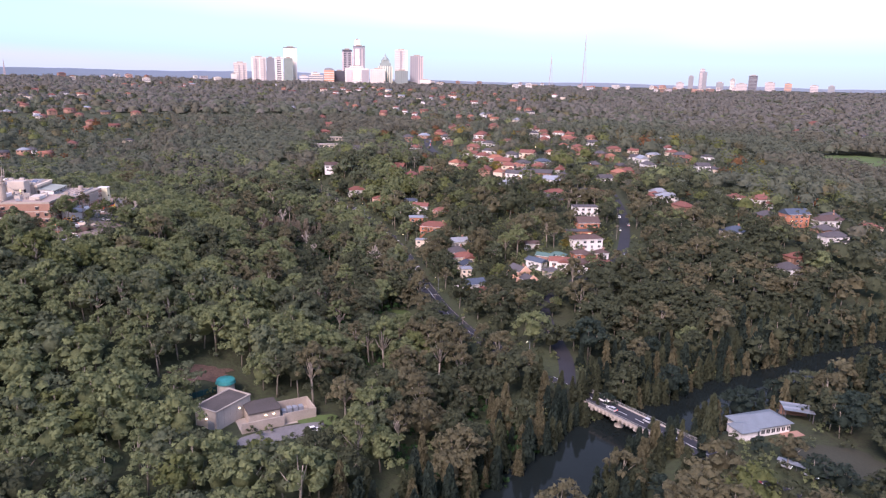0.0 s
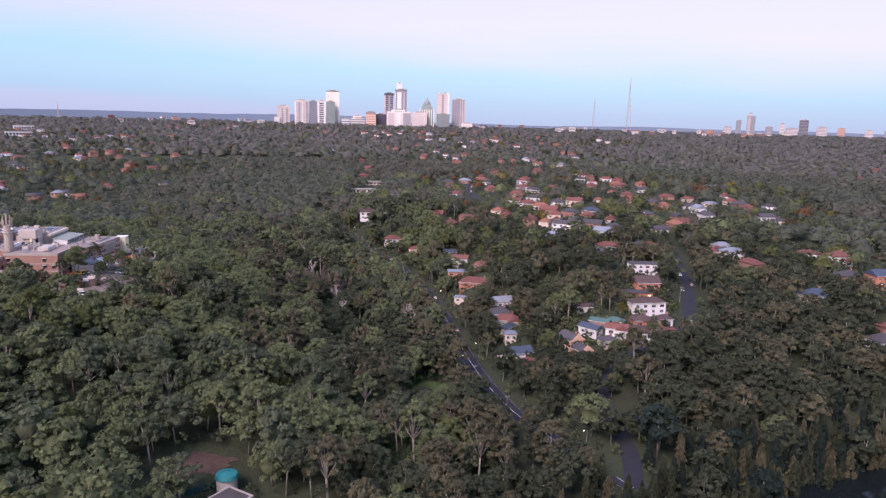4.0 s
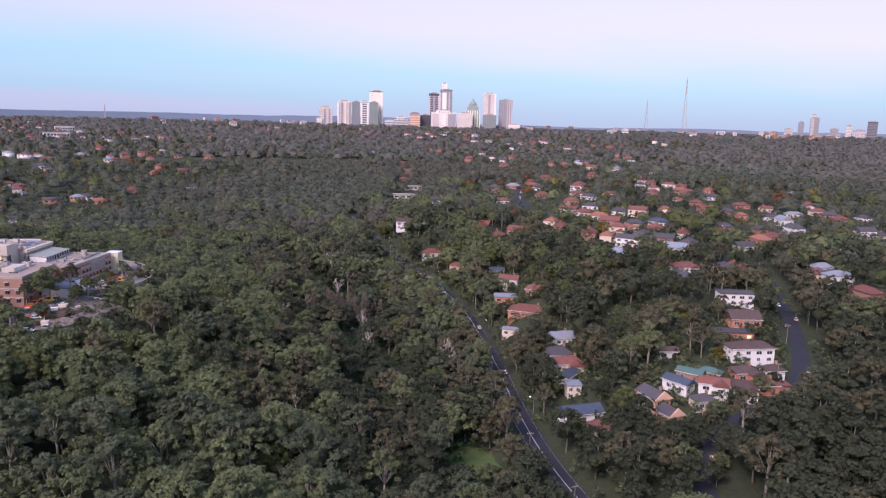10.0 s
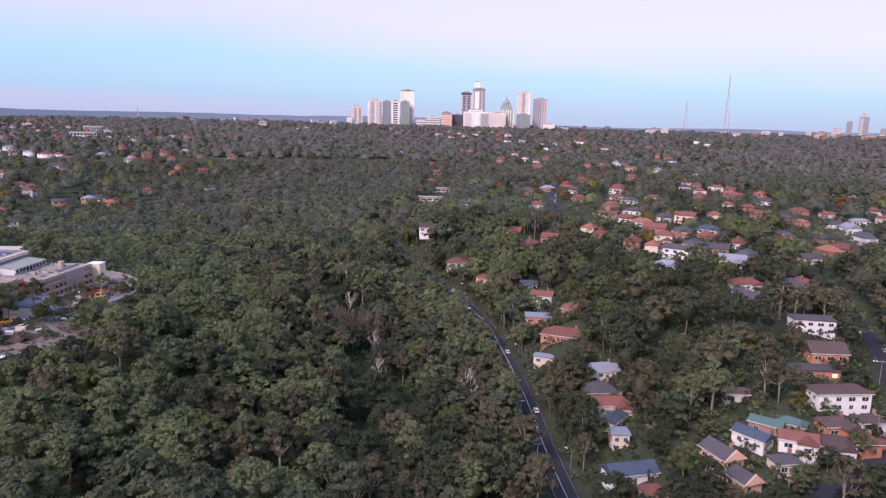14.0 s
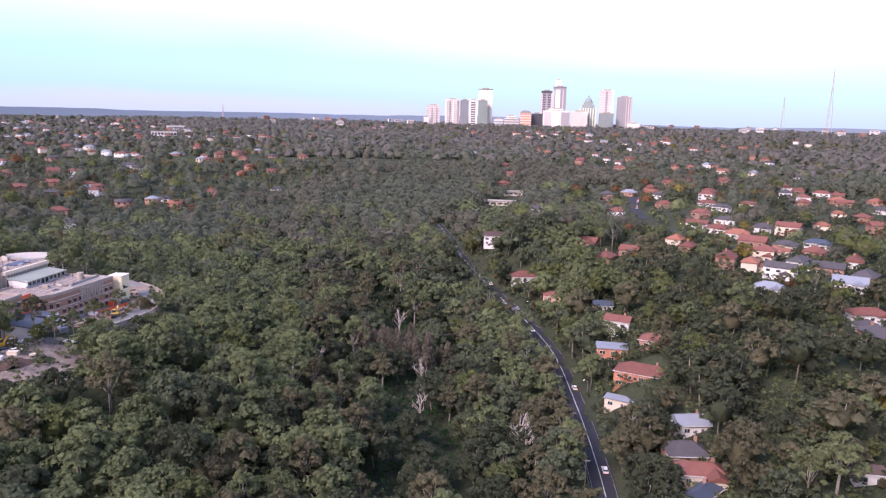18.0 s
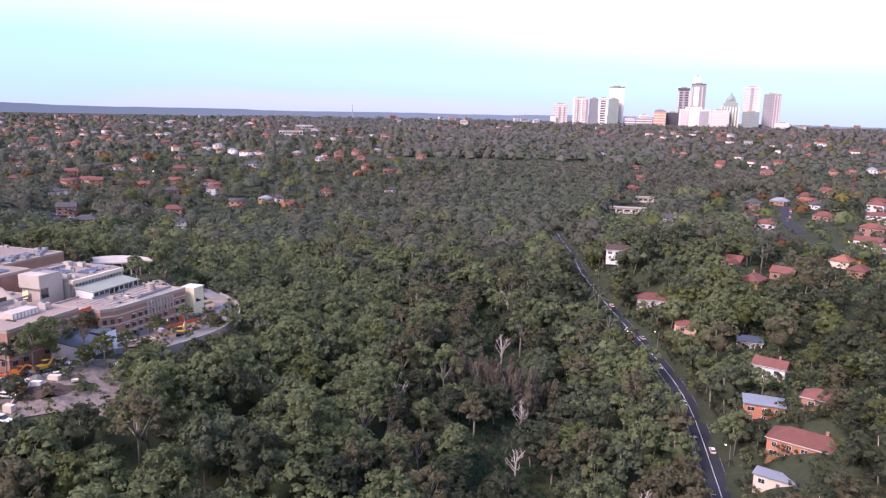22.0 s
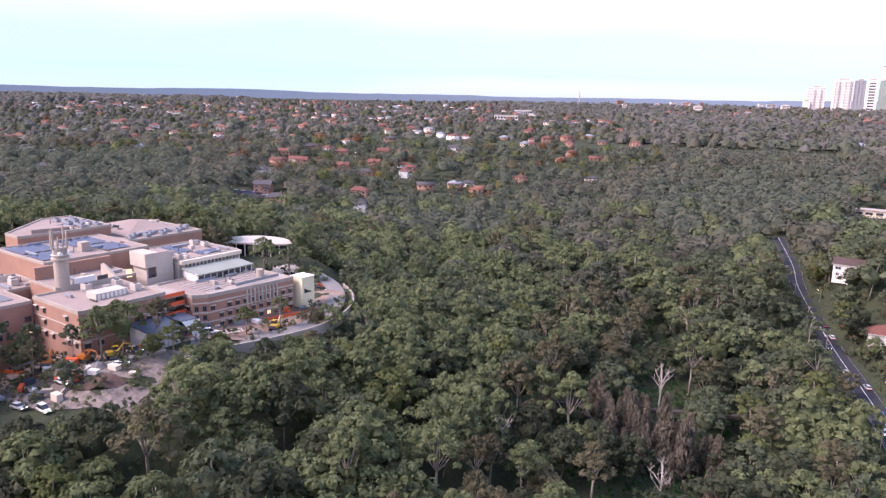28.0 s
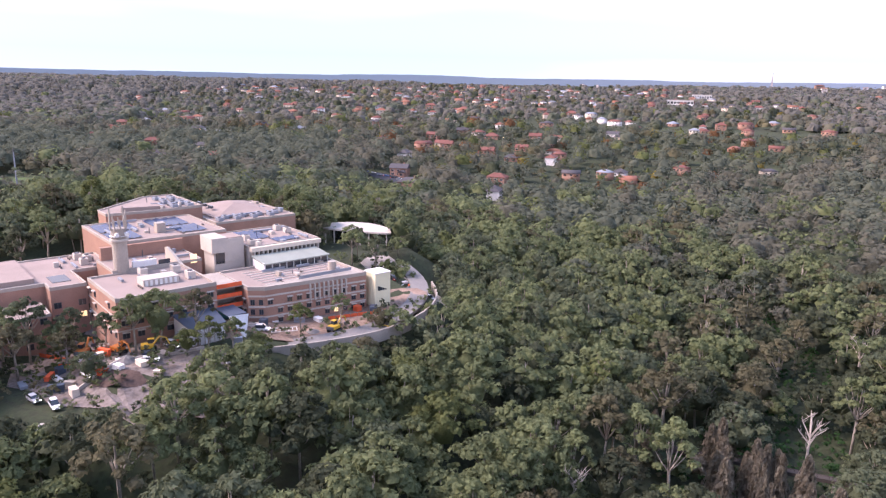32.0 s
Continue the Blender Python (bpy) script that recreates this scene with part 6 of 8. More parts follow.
def patch(name, outline, mat, label, lift=0.12, category="ground"):
    """A sheet of its own surface laid over the ground."""
    s = Shape()
    cx, cy = sum(p[0] for p in outline) / len(outline), sum(p[1] for p in outline) / len(outline)
    rings = 5
    s.v.append((cx, cy, gz(cx, cy) + lift))
    n = len(outline)
    for r in range(1, rings + 1):
        for x, y in outline:
            a, b = cx + (x - cx) * r / rings, cy + (y - cy) * r / rings
            s.v.append((a, b, gz(a, b) + lift))
    s.f += [(0, 1 + i, 1 + (i + 1) % n) for i in range(n)]
    for r in range(rings - 1):
        s.f += [(1 + r * n + i, 1 + r * n + n + i, 1 + r * n + n + (i + 1) % n, 1 + r * n + (i + 1) % n) for i in range(n)]
    ob = tagged(part(name, s, mat), label, category, kind="structure")
    return ob


def oval(cx, cy, a, b, deg=0, n=18, jag=0.12, seed=1):
    rng = random.Random(seed)
    c, s = math.cos(radians(deg)), math.sin(radians(deg))
    out = []
    for k in range(n):
        t = 2 * math.pi * k / n
        q = 1 + rng.uniform(-jag, jag)
        u, v = a * q * math.cos(t), b * q * math.sin(t)
        out.append((cx + u * c - v * s, cy + u * s + v * c))
    return out


patch("ground_bare_earth", oval(-97, 268, 12, 6, 24, n=26, jag=0.3), M_CLAY, "bare pink-brown earth behind the depot", 0.3)
patch("ground_depot_drive", oval(-56, 231, 17, 4.5, 28, jag=0.05), M_DUST_D, "grey paved drive before the depot walls", 0.25)
patch("ground_depot_verge", oval(-44, 240, 8, 6, 28, jag=0.2), M_GRASS, "rough green verge beside the depot drive", 0.2)
patch("ground_lawn", oval(136, 214, 15, 13, 10), M_DRYGRASS, "worn grass clearing by the clubhouse", 0.3)
patch("ground_playing_field", oval(505, 835, 62, 80, -20, jag=0.05), M_GRASS, "green mown playing field among trees", 0.6)
patch("ground_oval", oval(-560, 372, 40, 26, 60, jag=0.04), M_GRASS, "green sports oval beyond the school", 0.5)
patch("ground_glade", oval(-22, 362, 9, 16, 20), M_GRASS, "small grassy glade in the gully", 0.3)
patch("ground_car_park", oval(-530, 630, 30, 10, 15, jag=0.05), M_ASPHALT, "asphalt car park among the trees", 0.3)
for cx, cy, r, half in ((-95, 268, 13, 10), (136, 214, 14, 10), (505, 835, 70, 55), (-560, 372, 40, 30), (-22, 362, 10, 5), (-530, 630, 22, 20)):
    keep_free(cx, cy, r, gz(cx, cy) + 1, half)
for cx, cy in ((-66, 226), (-56, 231), (-47, 236)):
    keep_free(cx, cy, 5.5, 5.5, 6)
SIGHT += [(-72, 234, 7.0, 12, (0, 10, 130), 22), (-55, 236, 6.0, 12, (0, 10, 130), 20)]


# ---------------------------------------------------------------- clubhouse on the far bank
def clubhouse():
    z = 6.8
    ob = thing("clubhouse", "white clubhouse with pale blue metal hipped roof", "building", pose(119, 238, z, 0, 0, 18))
    part("wall", Shape().box(-9.5, 9.5, -5.2, 5.2, -2, 3.6), M_WHITE, ob)
    part("roof", Shape().hip(19, 10.4, 3.6, 2.9, 0.9), M_METAL_C, ob)
    part("side_roof", Shape().hip(7, 7, 3.4, 2.0, 0.7, cx=-9.5, cy=-3), M_METAL_C, ob)
    part("side_wall", Shape().box(-12.8, -6.2, -6.4, 0.4, -2, 3.4), M_WHITE, ob)
    for i in range(7):
        window(ob, -5 + i * 2.3, -5.2, 1.0, 1.5, 1.5, 270)
    window(ob, 9.5, 0, 1.0, 2.0, 1.5, 0)
    part("terrace", Shape().box(5, 13, -9, -5.2, -1.2, 0.15), M_BRICK, ob)
    keep_free(119, 238, 14, z + 1, 12)
    sh = thing("boat_shed", "open shed with striped pale metal roof panels", "shed", pose(138, 248, z, 0, 0, -12))
    for i in range(4):
        part("roof_panel", Shape().add([(-5.5, -4 + 2.05 * i, 4.2), (5.5, -4 + 2.05 * i, 3.6), (5.5, -2.1 + 2.05 * i, 3.6), (-5.5, -2.1 + 2.05 * i, 4.2),
                                        (-5.5, -4 + 2.05 * i, 4.35), (5.5, -4 + 2.05 * i, 3.75), (5.5, -2.1 + 2.05 * i, 3.75), (-5.5, -2.1 + 2.05 * i, 4.35)],
                                       [(3, 2, 1, 0), (4, 5, 6, 7), (0, 1, 5, 4), (1, 2, 6, 5), (2, 3, 7, 6), (3, 0, 4, 7)]), M_METAL_C if i % 2 == 0 else M_METAL_L, sh)
    for a in (-5, 5):
        for b in (-3.6, 0, 3.6):
            part("post", Shape().box(a - 0.12, a + 0.12, b - 0.12, b + 0.12, -1, 3.7), M_METAL_D, sh)
    part("back_wall", Shape().box(-5.2, 5.2, 3.7, 3.9, -1, 3.5), M_BRICK, sh)
    keep_free(138, 248, 9, z + 1, 8)
    awn = thing("boat_trailer_shelter", "low white awning over stored boats", "shelter", pose(119, 209, gz(119, 209), 0, 0, -40))
    part("awning", Shape().box(-6, 6, -1.2, 1.2, 2.4, 2.6), M_METAL_L, awn)
    for a in (-5.6, 0, 5.6):
        part("post", Shape().box(a - 0.08, a + 0.08, -0.08, 0.08, -0.5, 2.4), M_METAL_D, awn)
    car(122, 205, gz(122, 205) + 0.3, -40, "white", True)
    car(116, 211, gz(116, 211) + 0.3, -40, "silver")


clubhouse()


# ---------------------------------------------------------------- pipe bridge over the creek
M_POLE_D = surface("dark_weathered_timber", (0.062, 0.052, 0.046), rough=0.95, vary=0.35, scale=0.6, fine=5, bump=0.3)


def pipe_bridge():
    a, b = Vector((-153, 524, 14.6)), Vector((-100, 564, 14.6))
    d = b - a
    ob = thing("footbridge", "weathered grey steel footbridge over the dark gully", "footbridge", pose(*((a + b) / 2), 0, 0, math.degrees(math.atan2(d.y, d.x))))
    n = d.length
    part("deck", Shape().box(-n / 2, n / 2, -1.1, 1.1, -0.25, 0), M_POLE_D, ob)
    for k in (-1, 1):
        part("side_beam", Shape().box(-n / 2, n / 2, k * 1.1 - 0.12, k * 1.1 + 0.12, -0.9, 0.1), M_POLE_D, ob)
        r = part("handrail", Shape().box(-n / 2, n / 2, k * 1.1 - 0.05, k * 1.1 + 0.05, 1.0, 1.1), M_POLE_D, ob)
        for i in range(24):
            part("baluster", Shape().box(-0.05, 0.05, -0.05, 0.05, 0, 1.0), M_POLE_D, r).matrix_local = pose(-n / 2 + 1 + i * (n - 2) / 23, k * 1.1, 0)
    for i in range(5):
        x = -n / 2 + 5 + i * (n - 10) / 4
        part("trestle", Shape().box(x - 0.25, x + 0.25, -0.9, 0.9, -12, -0.9), M_CONC, ob)
    for k in range(7):
        q = a + d * (k / 6)
        keep_free(q.x, q.y, 3.0)


pipe_bridge()


# ---------------------------------------------------------------- school on the spur
SCH = pose(-240, 431, 45.5, 0, 0, 9.7)
M_ORANGE = surface("orange_mesh", (0.75, 0.13, 0.05), rough=0.8, vary=0.2, scale=0.5, fine=4, bump=0)
M_SOLAR = surface("solar_glass", (0.03, 0.05, 0.11), rough=0.15, vary=0.2, scale=0.5, fine=2, bump=0)
M_GREENROOF = surface("sage_roof_sheet", (0.27, 0.29, 0.255), rough=0.7, vary=0.15, scale=0.2, fine=3, bump=0.1)
M_WRAP = surface("white_sheeting", (0.66, 0.66, 0.68), rough=0.6, vary=0.15, scale=0.4, fine=3, bump=0.3)
M_DUST = surface("dusty_paving", (0.19, 0.178, 0.172), rough=0.9, vary=0.3, scale=0.15, fine=2, bump=0.2)
M_YELLOW = surface("pale_yellow_panel", (0.74, 0.68, 0.48), rough=0.7, vary=0.08, scale=0.4, fine=3, bump=0)


def school_part(name, label, category="school building"):
    return thing(name, label, category, SCH, group="school buildings")


def walled(ob, poly, z0, z1, mat, roof=M_ROOFMEM, lip=0.9, edge=M_CONC):
    """A flat-roofed block: wall, sunk roof, and a parapet along each side."""
    part("wall", Shape().prism(poly, z0, z1), mat, ob)
    part("roof", Shape().prism(poly, z1, z1 + 0.15), roof, ob)
    n = len(poly)
    for i in range(n):
        a, b = Vector((*poly[i], 0)), Vector((*poly[(i + 1) % n], 0))
        d = (b - a).normalized()
        q = Vector((-d.y, d.x, 0)) * 0.5
        o = -Vector((-d.y, d.x, 0)) * 0.06
        s = [(a + o).to_2d(), (b + o).to_2d(), (b + q).to_2d(), (a + q).to_2d()]
        part("parapet", Shape().prism([tuple(p) for p in s], z1 - 0.4, z1 + lip), edge, ob)


def wall_windows(ob, a, b, zs, n, w, h, skip=0.0, seed=0, hood=False):
    """Window openings along a wall from a to b (its outside on the right of that way)."""
    rng = random.Random(seed)
    a, b = Vector(a), Vector(b)
    d = (b - a).normalized()
    side = math.degrees(math.atan2(-d.x, d.y))
    for z in zs:
        for i in range(n):
            if rng.random() < skip:
                continue
            p = a.lerp(b, (i + 0.5) / n)
            f = window(ob, p.x, p.y, z, w, h, side, lit=rng.random() < 0.02, frame_mat=M_METAL_D)
            if hood:
                part("sun_hood", Shape().box(-w / 2 - 0.15, w / 2 + 0.15, 0.0, 0.75, h, h + 0.25), M_CONC_L, f)


def band(ob, a, b, z, t=0.5):
    """A concrete string course along a wall."""
    a, b = Vector((*a, 0)), Vector((*b, 0))
    d = (b - a).normalized()
    o = Vector((d.y, -d.x, 0)) * 0.14
    part("floor_band", Shape().prism([tuple((a + o).to_2d()), tuple((b + o).to_2d()), tuple((b - o * 0.3).to_2d()), tuple((a - o * 0.3).to_2d())], z, z + t), M_CONC_L, ob)


def rooftop_unit(ob, x, y, z, w, d, h, mat=None):
    u = tagged(part("rooftop_unit", Shape().box(-w / 2, w / 2, -d / 2, d / 2, 0, h), mat or M_CONC_L), "pale grey air-conditioning unit on the school roof", "roof unit", "roof units")
    u.matrix_world = SCH @ pose(x, y, z)
    part("fan_cowl", Shape().tube([(0, 0, h), (0, 0, h + 0.3)], [min(w, d) * 0.32] * 2, 10), M_METAL_D, u)
    part("base_frame", Shape().box(-w / 2 - 0.1, w / 2 + 0.1, -d / 2 - 0.1, d / 2 + 0.1, -0.12, 0.02), M_METAL_D, u)


def solar_array(x, y, z, n, m):
    ob = thing("solar_array", "dark blue solar panels on the school roof", "solar panels", SCH @ pose(x, y, z), group="solar arrays")
    me = Shape().add([(-0.8, -1.4, 0.15), (0.8, -1.4, 0.15), (0.8, 1.4, 0.5), (-0.8, 1.4, 0.5), (-0.8, -1.4, 0.2), (0.8, -1.4, 0.2), (0.8, 1.4, 0.55), (-0.8, 1.4, 0.55)],
                     [(3, 2, 1, 0), (4, 5, 6, 7), (0, 1, 5, 4), (1, 2, 6, 5), (2, 3, 7, 6), (3, 0, 4, 7)]).data("panel", M_SOLAR)
    for i in range(n):
        for j in range(m):
            part("panel", me, None, ob).matrix_local = pose(i * 1.75, j * 3.1, 0)


def school():
    # front block, three storeys with hooded windows
    ob = school_part("front_block", "brown brick front school block with hooded windows")
    poly = [(-9, -4), (12.5, -4), (15.5, 0), (19, 34), (-9, 34)]
    walled(ob, poly, -6, 9.0, M_BRICK, lip=0.8)
    wall_windows(ob, (15.5, 0), (19, 34), (-1.8, 1.2, 4.2), 11, 1.4, 1.5, 0.2, 1, True)
    wall_windows(ob, (12.5, -4), (15.5, 0), (1.2, 4.2), 2, 1.1, 1.5, 0, 2)
    wall_windows(ob, (-9, -4), (12.5, -4), (1.2, 4.2), 5, 1.5, 1.5, 0.2, 3, True)
    for z in (0.1, 3.3, 6.6):
        band(ob, (15.5, 0), (19, 34), z)
        band(ob, (12.5, -4), (15.5, 0), z)
    for i in range(9):
        t = 0.42 + 0.045 * i
        p = Vector((15.5, 0)).lerp(Vector((19, 34)), t)
        part("fin", Shape().box(p.x - 0.1, p.x + 0.75, p.y - 0.18, p.y + 0.18, 3.4, 8.6), M_CONC_L, ob)
    part("upper_wall", Shape().prism([(13.2, 0.5), (15.2, 2), (18.4, 33.4), (12, 33.4)], 9.0, 9.6), M_CONC, ob)
    for i in range(7):
        part("roof_stringer", Shape().box(-4 + i * 2.6, -3.7 + i * 2.6, 2, 32, 9.15, 9.4), M_CONC_L, ob)
    part("roof_drum", Shape().tube([(8, 28, 9), (8, 28, 12)], [1.4, 1.4], 14), M_CONC, ob)
    part("terrace_rail", Shape().box(14.6, 14.75, 12, 31, 9.9, 10.9), M_METAL_L, ob)
    # glazed canopy strip
    ob = school_part("canopy", "long canopy with sage-grey sheet roof and dark glazing")
    part("roof", Shape().add([(-11, 8.5, 12.4), (-1.5, 8.5, 11.4), (-1.5, 33, 11.4), (-11, 33, 12.4), (-11, 8.5, 12.8), (-1.5, 8.5, 11.8), (-1.5, 33, 11.8), (-11, 33, 12.8)],
                             [(3, 2, 1, 0), (4, 5, 6, 7), (0, 1, 5, 4), (1, 2, 6, 5), (2, 3, 7, 6), (3, 0, 4, 7)]), M_GREENROOF, ob)
    part("glazing", Shape().box(-2.6, -2.3, 9, 32.5, 9.1, 11.4), M_GLASS, ob)
    for i in range(10):
        part("post", Shape().box(-2.25, -1.9, 9 + i * 2.6 - 0.1, 9 + i * 2.6 + 0.1, 9.1, 11.4), M_TRIM, ob)
    part("end_wall", Shape().box(-10, -2, 8.6, 8.9, 9.1, 12), M_WHITE, ob)
    # colonnade block
    ob = school_part("colonnade_block", "pale concrete school block with a row of upright fins")
    walled(ob, [(-40, 9), (-13, 9), (-13, 35.5), (-40, 35.5)], -6, 15.0, M_CONC_L, lip=0.5)
    part("recess", Shape().box(-13.0, -12.9, 10, 35, 8.5, 13.6), M_GLASS, ob)
    for i in range(16):
        y = 10.2 + i * 1.62
        part("fin", Shape().add([(-12.9, y - 0.3, 8.5), (-11.9, y - 0.3, 8.5), (-11.5, y - 0.3, 13.8), (-12.9, y - 0.3, 13.8), (-12.9, y + 0.3, 8.5), (-11.9, y + 0.3, 8.5), (-11.5, y + 0.3, 13.8), (-12.9, y + 0.3, 13.8)],
                                [(0, 1, 2, 3), (7, 6, 5, 4), (1, 5, 6, 2), (0, 4, 5, 1), (2, 6, 7, 3), (3, 7, 4, 0)]), M_CONC_L, ob)
    part("eave", Shape().box(-13, -11.3, 9, 35.5, 13.8, 15.2), M_CREAM, ob)
    part("spandrel", Shape().box(-13, -12.2, 9.5, 35, 6.8, 8.3), M_CONC_L, ob)
    wall_windows(ob, (-13, 35.5), (-40, 35.5), (9.2,), 7, 1.8, 2.4)
    # stair tower
    ob = school_part("stair_tower", "raw concrete stair tower with a dark sheet for an opening")
    poly = [(-23, -2.5), (-15, -2.5), (-15, 8), (-23, 8)]
    part("wall", Shape().prism(poly, -6, 18.6), M_CONC_L, ob)
    part("head", Shape().box(-23.4, -14.0, -3.4, 1.8, 14.5, 19.4), M_CONC_L, ob)
    # inner shade of the opening, put in as a dark sheet on the wall
    part("opening", Shape().box(-14.98, -14.9, -1.9, 1.2, 10.6, 14.4), M_GLASS, ob)
    part("cap", Shape().box(-22.6, -15.4, 2.0, 7.6, 18.6, 18.9), M_ROOFMEM, ob)
    for z in (3, 7, 11):
        part("form_joint", Shape().box(-14.98, -14.9, -2.5, 8, z, z + 0.15), M_CONC_L, ob)
    # left block
    ob = school_part("west_wing", "brown brick school wing with flat gravel roof")
    poly = [(-14, -41), (12.5, -41), (12.5, -13.5), (-14, -13.5)]
    walled(ob, poly, -6, 12.3, M_BRICK, lip=0.7)
    wall_windows(ob, (12.5, -41), (12.5, -13.5), (1.6, 5.2, 8.8), 7, 1.7, 1.6, 0.25, 6, True)
    wall_windows(ob, (-14, -41), (12.5, -41), (1.6, 5.2, 8.8), 6, 1.6, 1.6, 0.3, 7, True)
    for z in (3.6, 7.4):
        band(ob, (12.5, -41), (12.5, -13.5), z, 0.35)
        band(ob, (-14, -41), (12.5, -41), z, 0.35)
    part("skylight_box", Shape().box(-1.5, 4, -31, -21, 12.4, 14.4), M_CONC_L, ob)
    for i in range(7):
        part("louvre", Shape().box(4.0, 4.25, -30.5 + i * 1.35, -29.8 + i * 1.35, 12.6, 14.1), M_TRIM, ob)
    for a, b in ((-9, -27), (-7, -18), (2, -17)):
        rooftop_unit(ob, a, b, 12.5, 3.0, 2.2, 2.2)
    # middle terraces
    ob = school_part("terrace_block", "brick terrace block with white parapet walls")
    walled(ob, [(-31, -34), (-14, -34), (-14, -7), (-31, -7)], -6, 13.4, M_BRICK, lip=0.4)
    part("screen_wall", Shape().box(-15.5, -14.2, -28, -21, 12.3, 15.6), M_WHITE, ob)
    part("back_wall", Shape().box(-31, -29, -33, -7, 13.4, 17.6), M_BRICK, ob)
    part("dark_door", Shape().box(-14.1, -13.95, -20.5, -17, 12.4, 15.2), M_GLASS, ob)
    part("lit_door", Shape().box(-14.1, -13.95, -10.5, -8.5, 12.6, 15.4), M_LIT, ob)
    part("ramp", Shape().add([(-18, -17, 12.6), (-13, -14, 12.6), (-13, -13, 12.6), (-18, -16, 12.6), (-18, -17, 18), (-17.4, -16.6, 18), (-17.4, -15.8, 18), (-18, -16, 18)],
                             [(0, 1, 5, 4), (1, 2, 6, 5), (2, 3, 7, 6), (3, 0, 4, 7), (4, 5, 6, 7), (3, 2, 1, 0)]), M_CREAM, ob)
    # solar-roofed middle block
    ob = school_part("solar_block", "broad flat-roofed school block carrying solar panels")
    walled(ob, [(-66, -29), (-31, -29), (-31, 9), (-66, 9)], -6, 18.0, M_BRICK, lip=0.5)
    part("stair_head", Shape().box(-42, -39, -12, -9, 18, 21.5), M_CONC, ob)
    for a, b, n, m in ((-62, -26, 8, 4), (-62, -8, 8, 4), (-46, -26, 7, 3), (-46, -4, 7, 3)):
        solar_array(a, b, 18.2, n, m)
    ob = None
    solar_array(-36, 14, 15.2, 8, 3)
    solar_array(-20, 22, 15.2, 3, 3)
    for a, b in ((-24, 13), (-28, 31), (-34, 30), (-16.5, 11.5)):
        rooftop_unit(ob, a, b, 15.2, 2.6, 2.0, 1.8)
    # round chimney with aerials
    ob = school_part("round_chimney", "round raw concrete chimney tower with aerials", "chimney")
    cx, cy = -15.5, -31.0
    part("shaft", Shape().tube([(cx, cy, -6), (cx, cy, 20.6), (cx, cy, 22.6), (cx, cy, 26.2)], [2.2, 2.15, 2.15, 2.1], 20), M_CONC, ob)
    part("platform", Shape().tube([(cx, cy, 22.4), (cx, cy, 23.0)], [2.7, 2.7], 20), M_CONC_L, ob)
    part("platform_rail", Shape().tube([(cx, cy, 23.9), (cx, cy, 24.0)], [2.6, 2.6], 20), M_TRIM, ob)
    for k in range(9):
        a = 2 * math.pi * k / 9
        ax, ay = cx + 2.3 * math.cos(a), cy + 2.3 * math.sin(a)
        part("aerial", Shape().box(ax - 0.17, ax + 0.17, ay - 0.17, ay + 0.17, 25.8, 29.0 + (k * 5 % 4) * 1.2), M_CONC, ob)
    for dy in (-1.3, 1.5):
        part("dish", Shape().tube([(cx + 2.4, cy + dy, 24.6), (cx + 3.3, cy + dy, 24.6)], [0.6, 0.6], 12), M_WHITE, ob)
    # far left wings
    ob = school_part("south_wing", "low flat-roofed school wing with gravel roof")
    walled(ob, [(-52, -72), (-20, -72), (-20, -51), (-14, -51), (-14, -41.3), (-31.2, -41.3), (-31.2, -29.2), (-52, -29.2)], -6, 11.0, M_BRICK, lip=0.6)
    part("dark_slot", Shape().box(-28, -20, -49, -44, 11.1, 11.3), M_GLASS, ob)
    part("roof_step", Shape().box(-50, -23, -70, -53, 11.1, 12.6), M_ROOFMEM, ob)
    wall_windows(ob, (-14, -51), (-14, -41.3), (1.6, 5.2), 3, 1.8, 1.6, 0.2, 9)
    for a, b in ((-46, -36), (-42, -34), (-38, -36)):
        rooftop_unit(ob, a, b, 11.2, 2.8, 2.2, 2.0)
    ob = school_part("lower_wing", "low brick school wing half hidden by trees")
    walled(ob, [(-18, -80), (-5, -80), (-5, -53), (-18, -53)], -6, 6.4, M_BRICK, lip=0.4)
    wall_windows(ob, (-5, -80), (-5, -53), (-2.4, 0.9, 4.2), 7, 1.6, 1.5, 0.2, 5)
    # back blocks
    ob = school_part("hall_block", "tall brick hall with stepped pale roof and plant")
    walled(ob, [(-79, -20), (-69, -20), (-67.5, -2), (-69, 16), (-102, 16), (-102, 4)], -6, 20.5, M_BRICK, lip=0.6)
    for i in range(10):
        rooftop_unit(ob, -92 + (i % 5) * 5.0, 6 + (i // 5) * 5 + (i % 2), 20.8, 3.0 + i % 2, 2.2, 1.1, M_METAL_L)
    part("raised_roof", Shape().prism([(-86, -6), (-71, -14), (-71, 2), (-86, 3)], 20.6, [21.2, 22.4, 21.8, 21.0]), M_ROOFMEM, ob)
    ob = school_part("rear_block", "rear school block with folded pale roof")
    walled(ob, [(-96, 16), (-56, 16), (-56, 50), (-96, 50)], -6, 15.5, M_BRICK, lip=0.5)
    part("folded_roof", Shape().hip(32, 26, 0, 3.5, 1.0), M_ROOFMEM, ob).matrix_local = pose(-80, 33, 15.9)
    for i in range(8):
        rooftop_unit(ob, -60 - 3 * (i % 2), 19 + i * 3.6, 15.8, 3.2, 2.0, 1.2, M_METAL_L)
    for i in range(3):
        part("roof_light", Shape().box(-90 + i * 6, -87 + i * 6, 22, 23, 18, 19), M_GLASS, ob)
    # curved drop-off canopy
    ob = school_part("curved_canopy", "crescent of white concrete canopy on columns")
    s, n = Shape(), 14
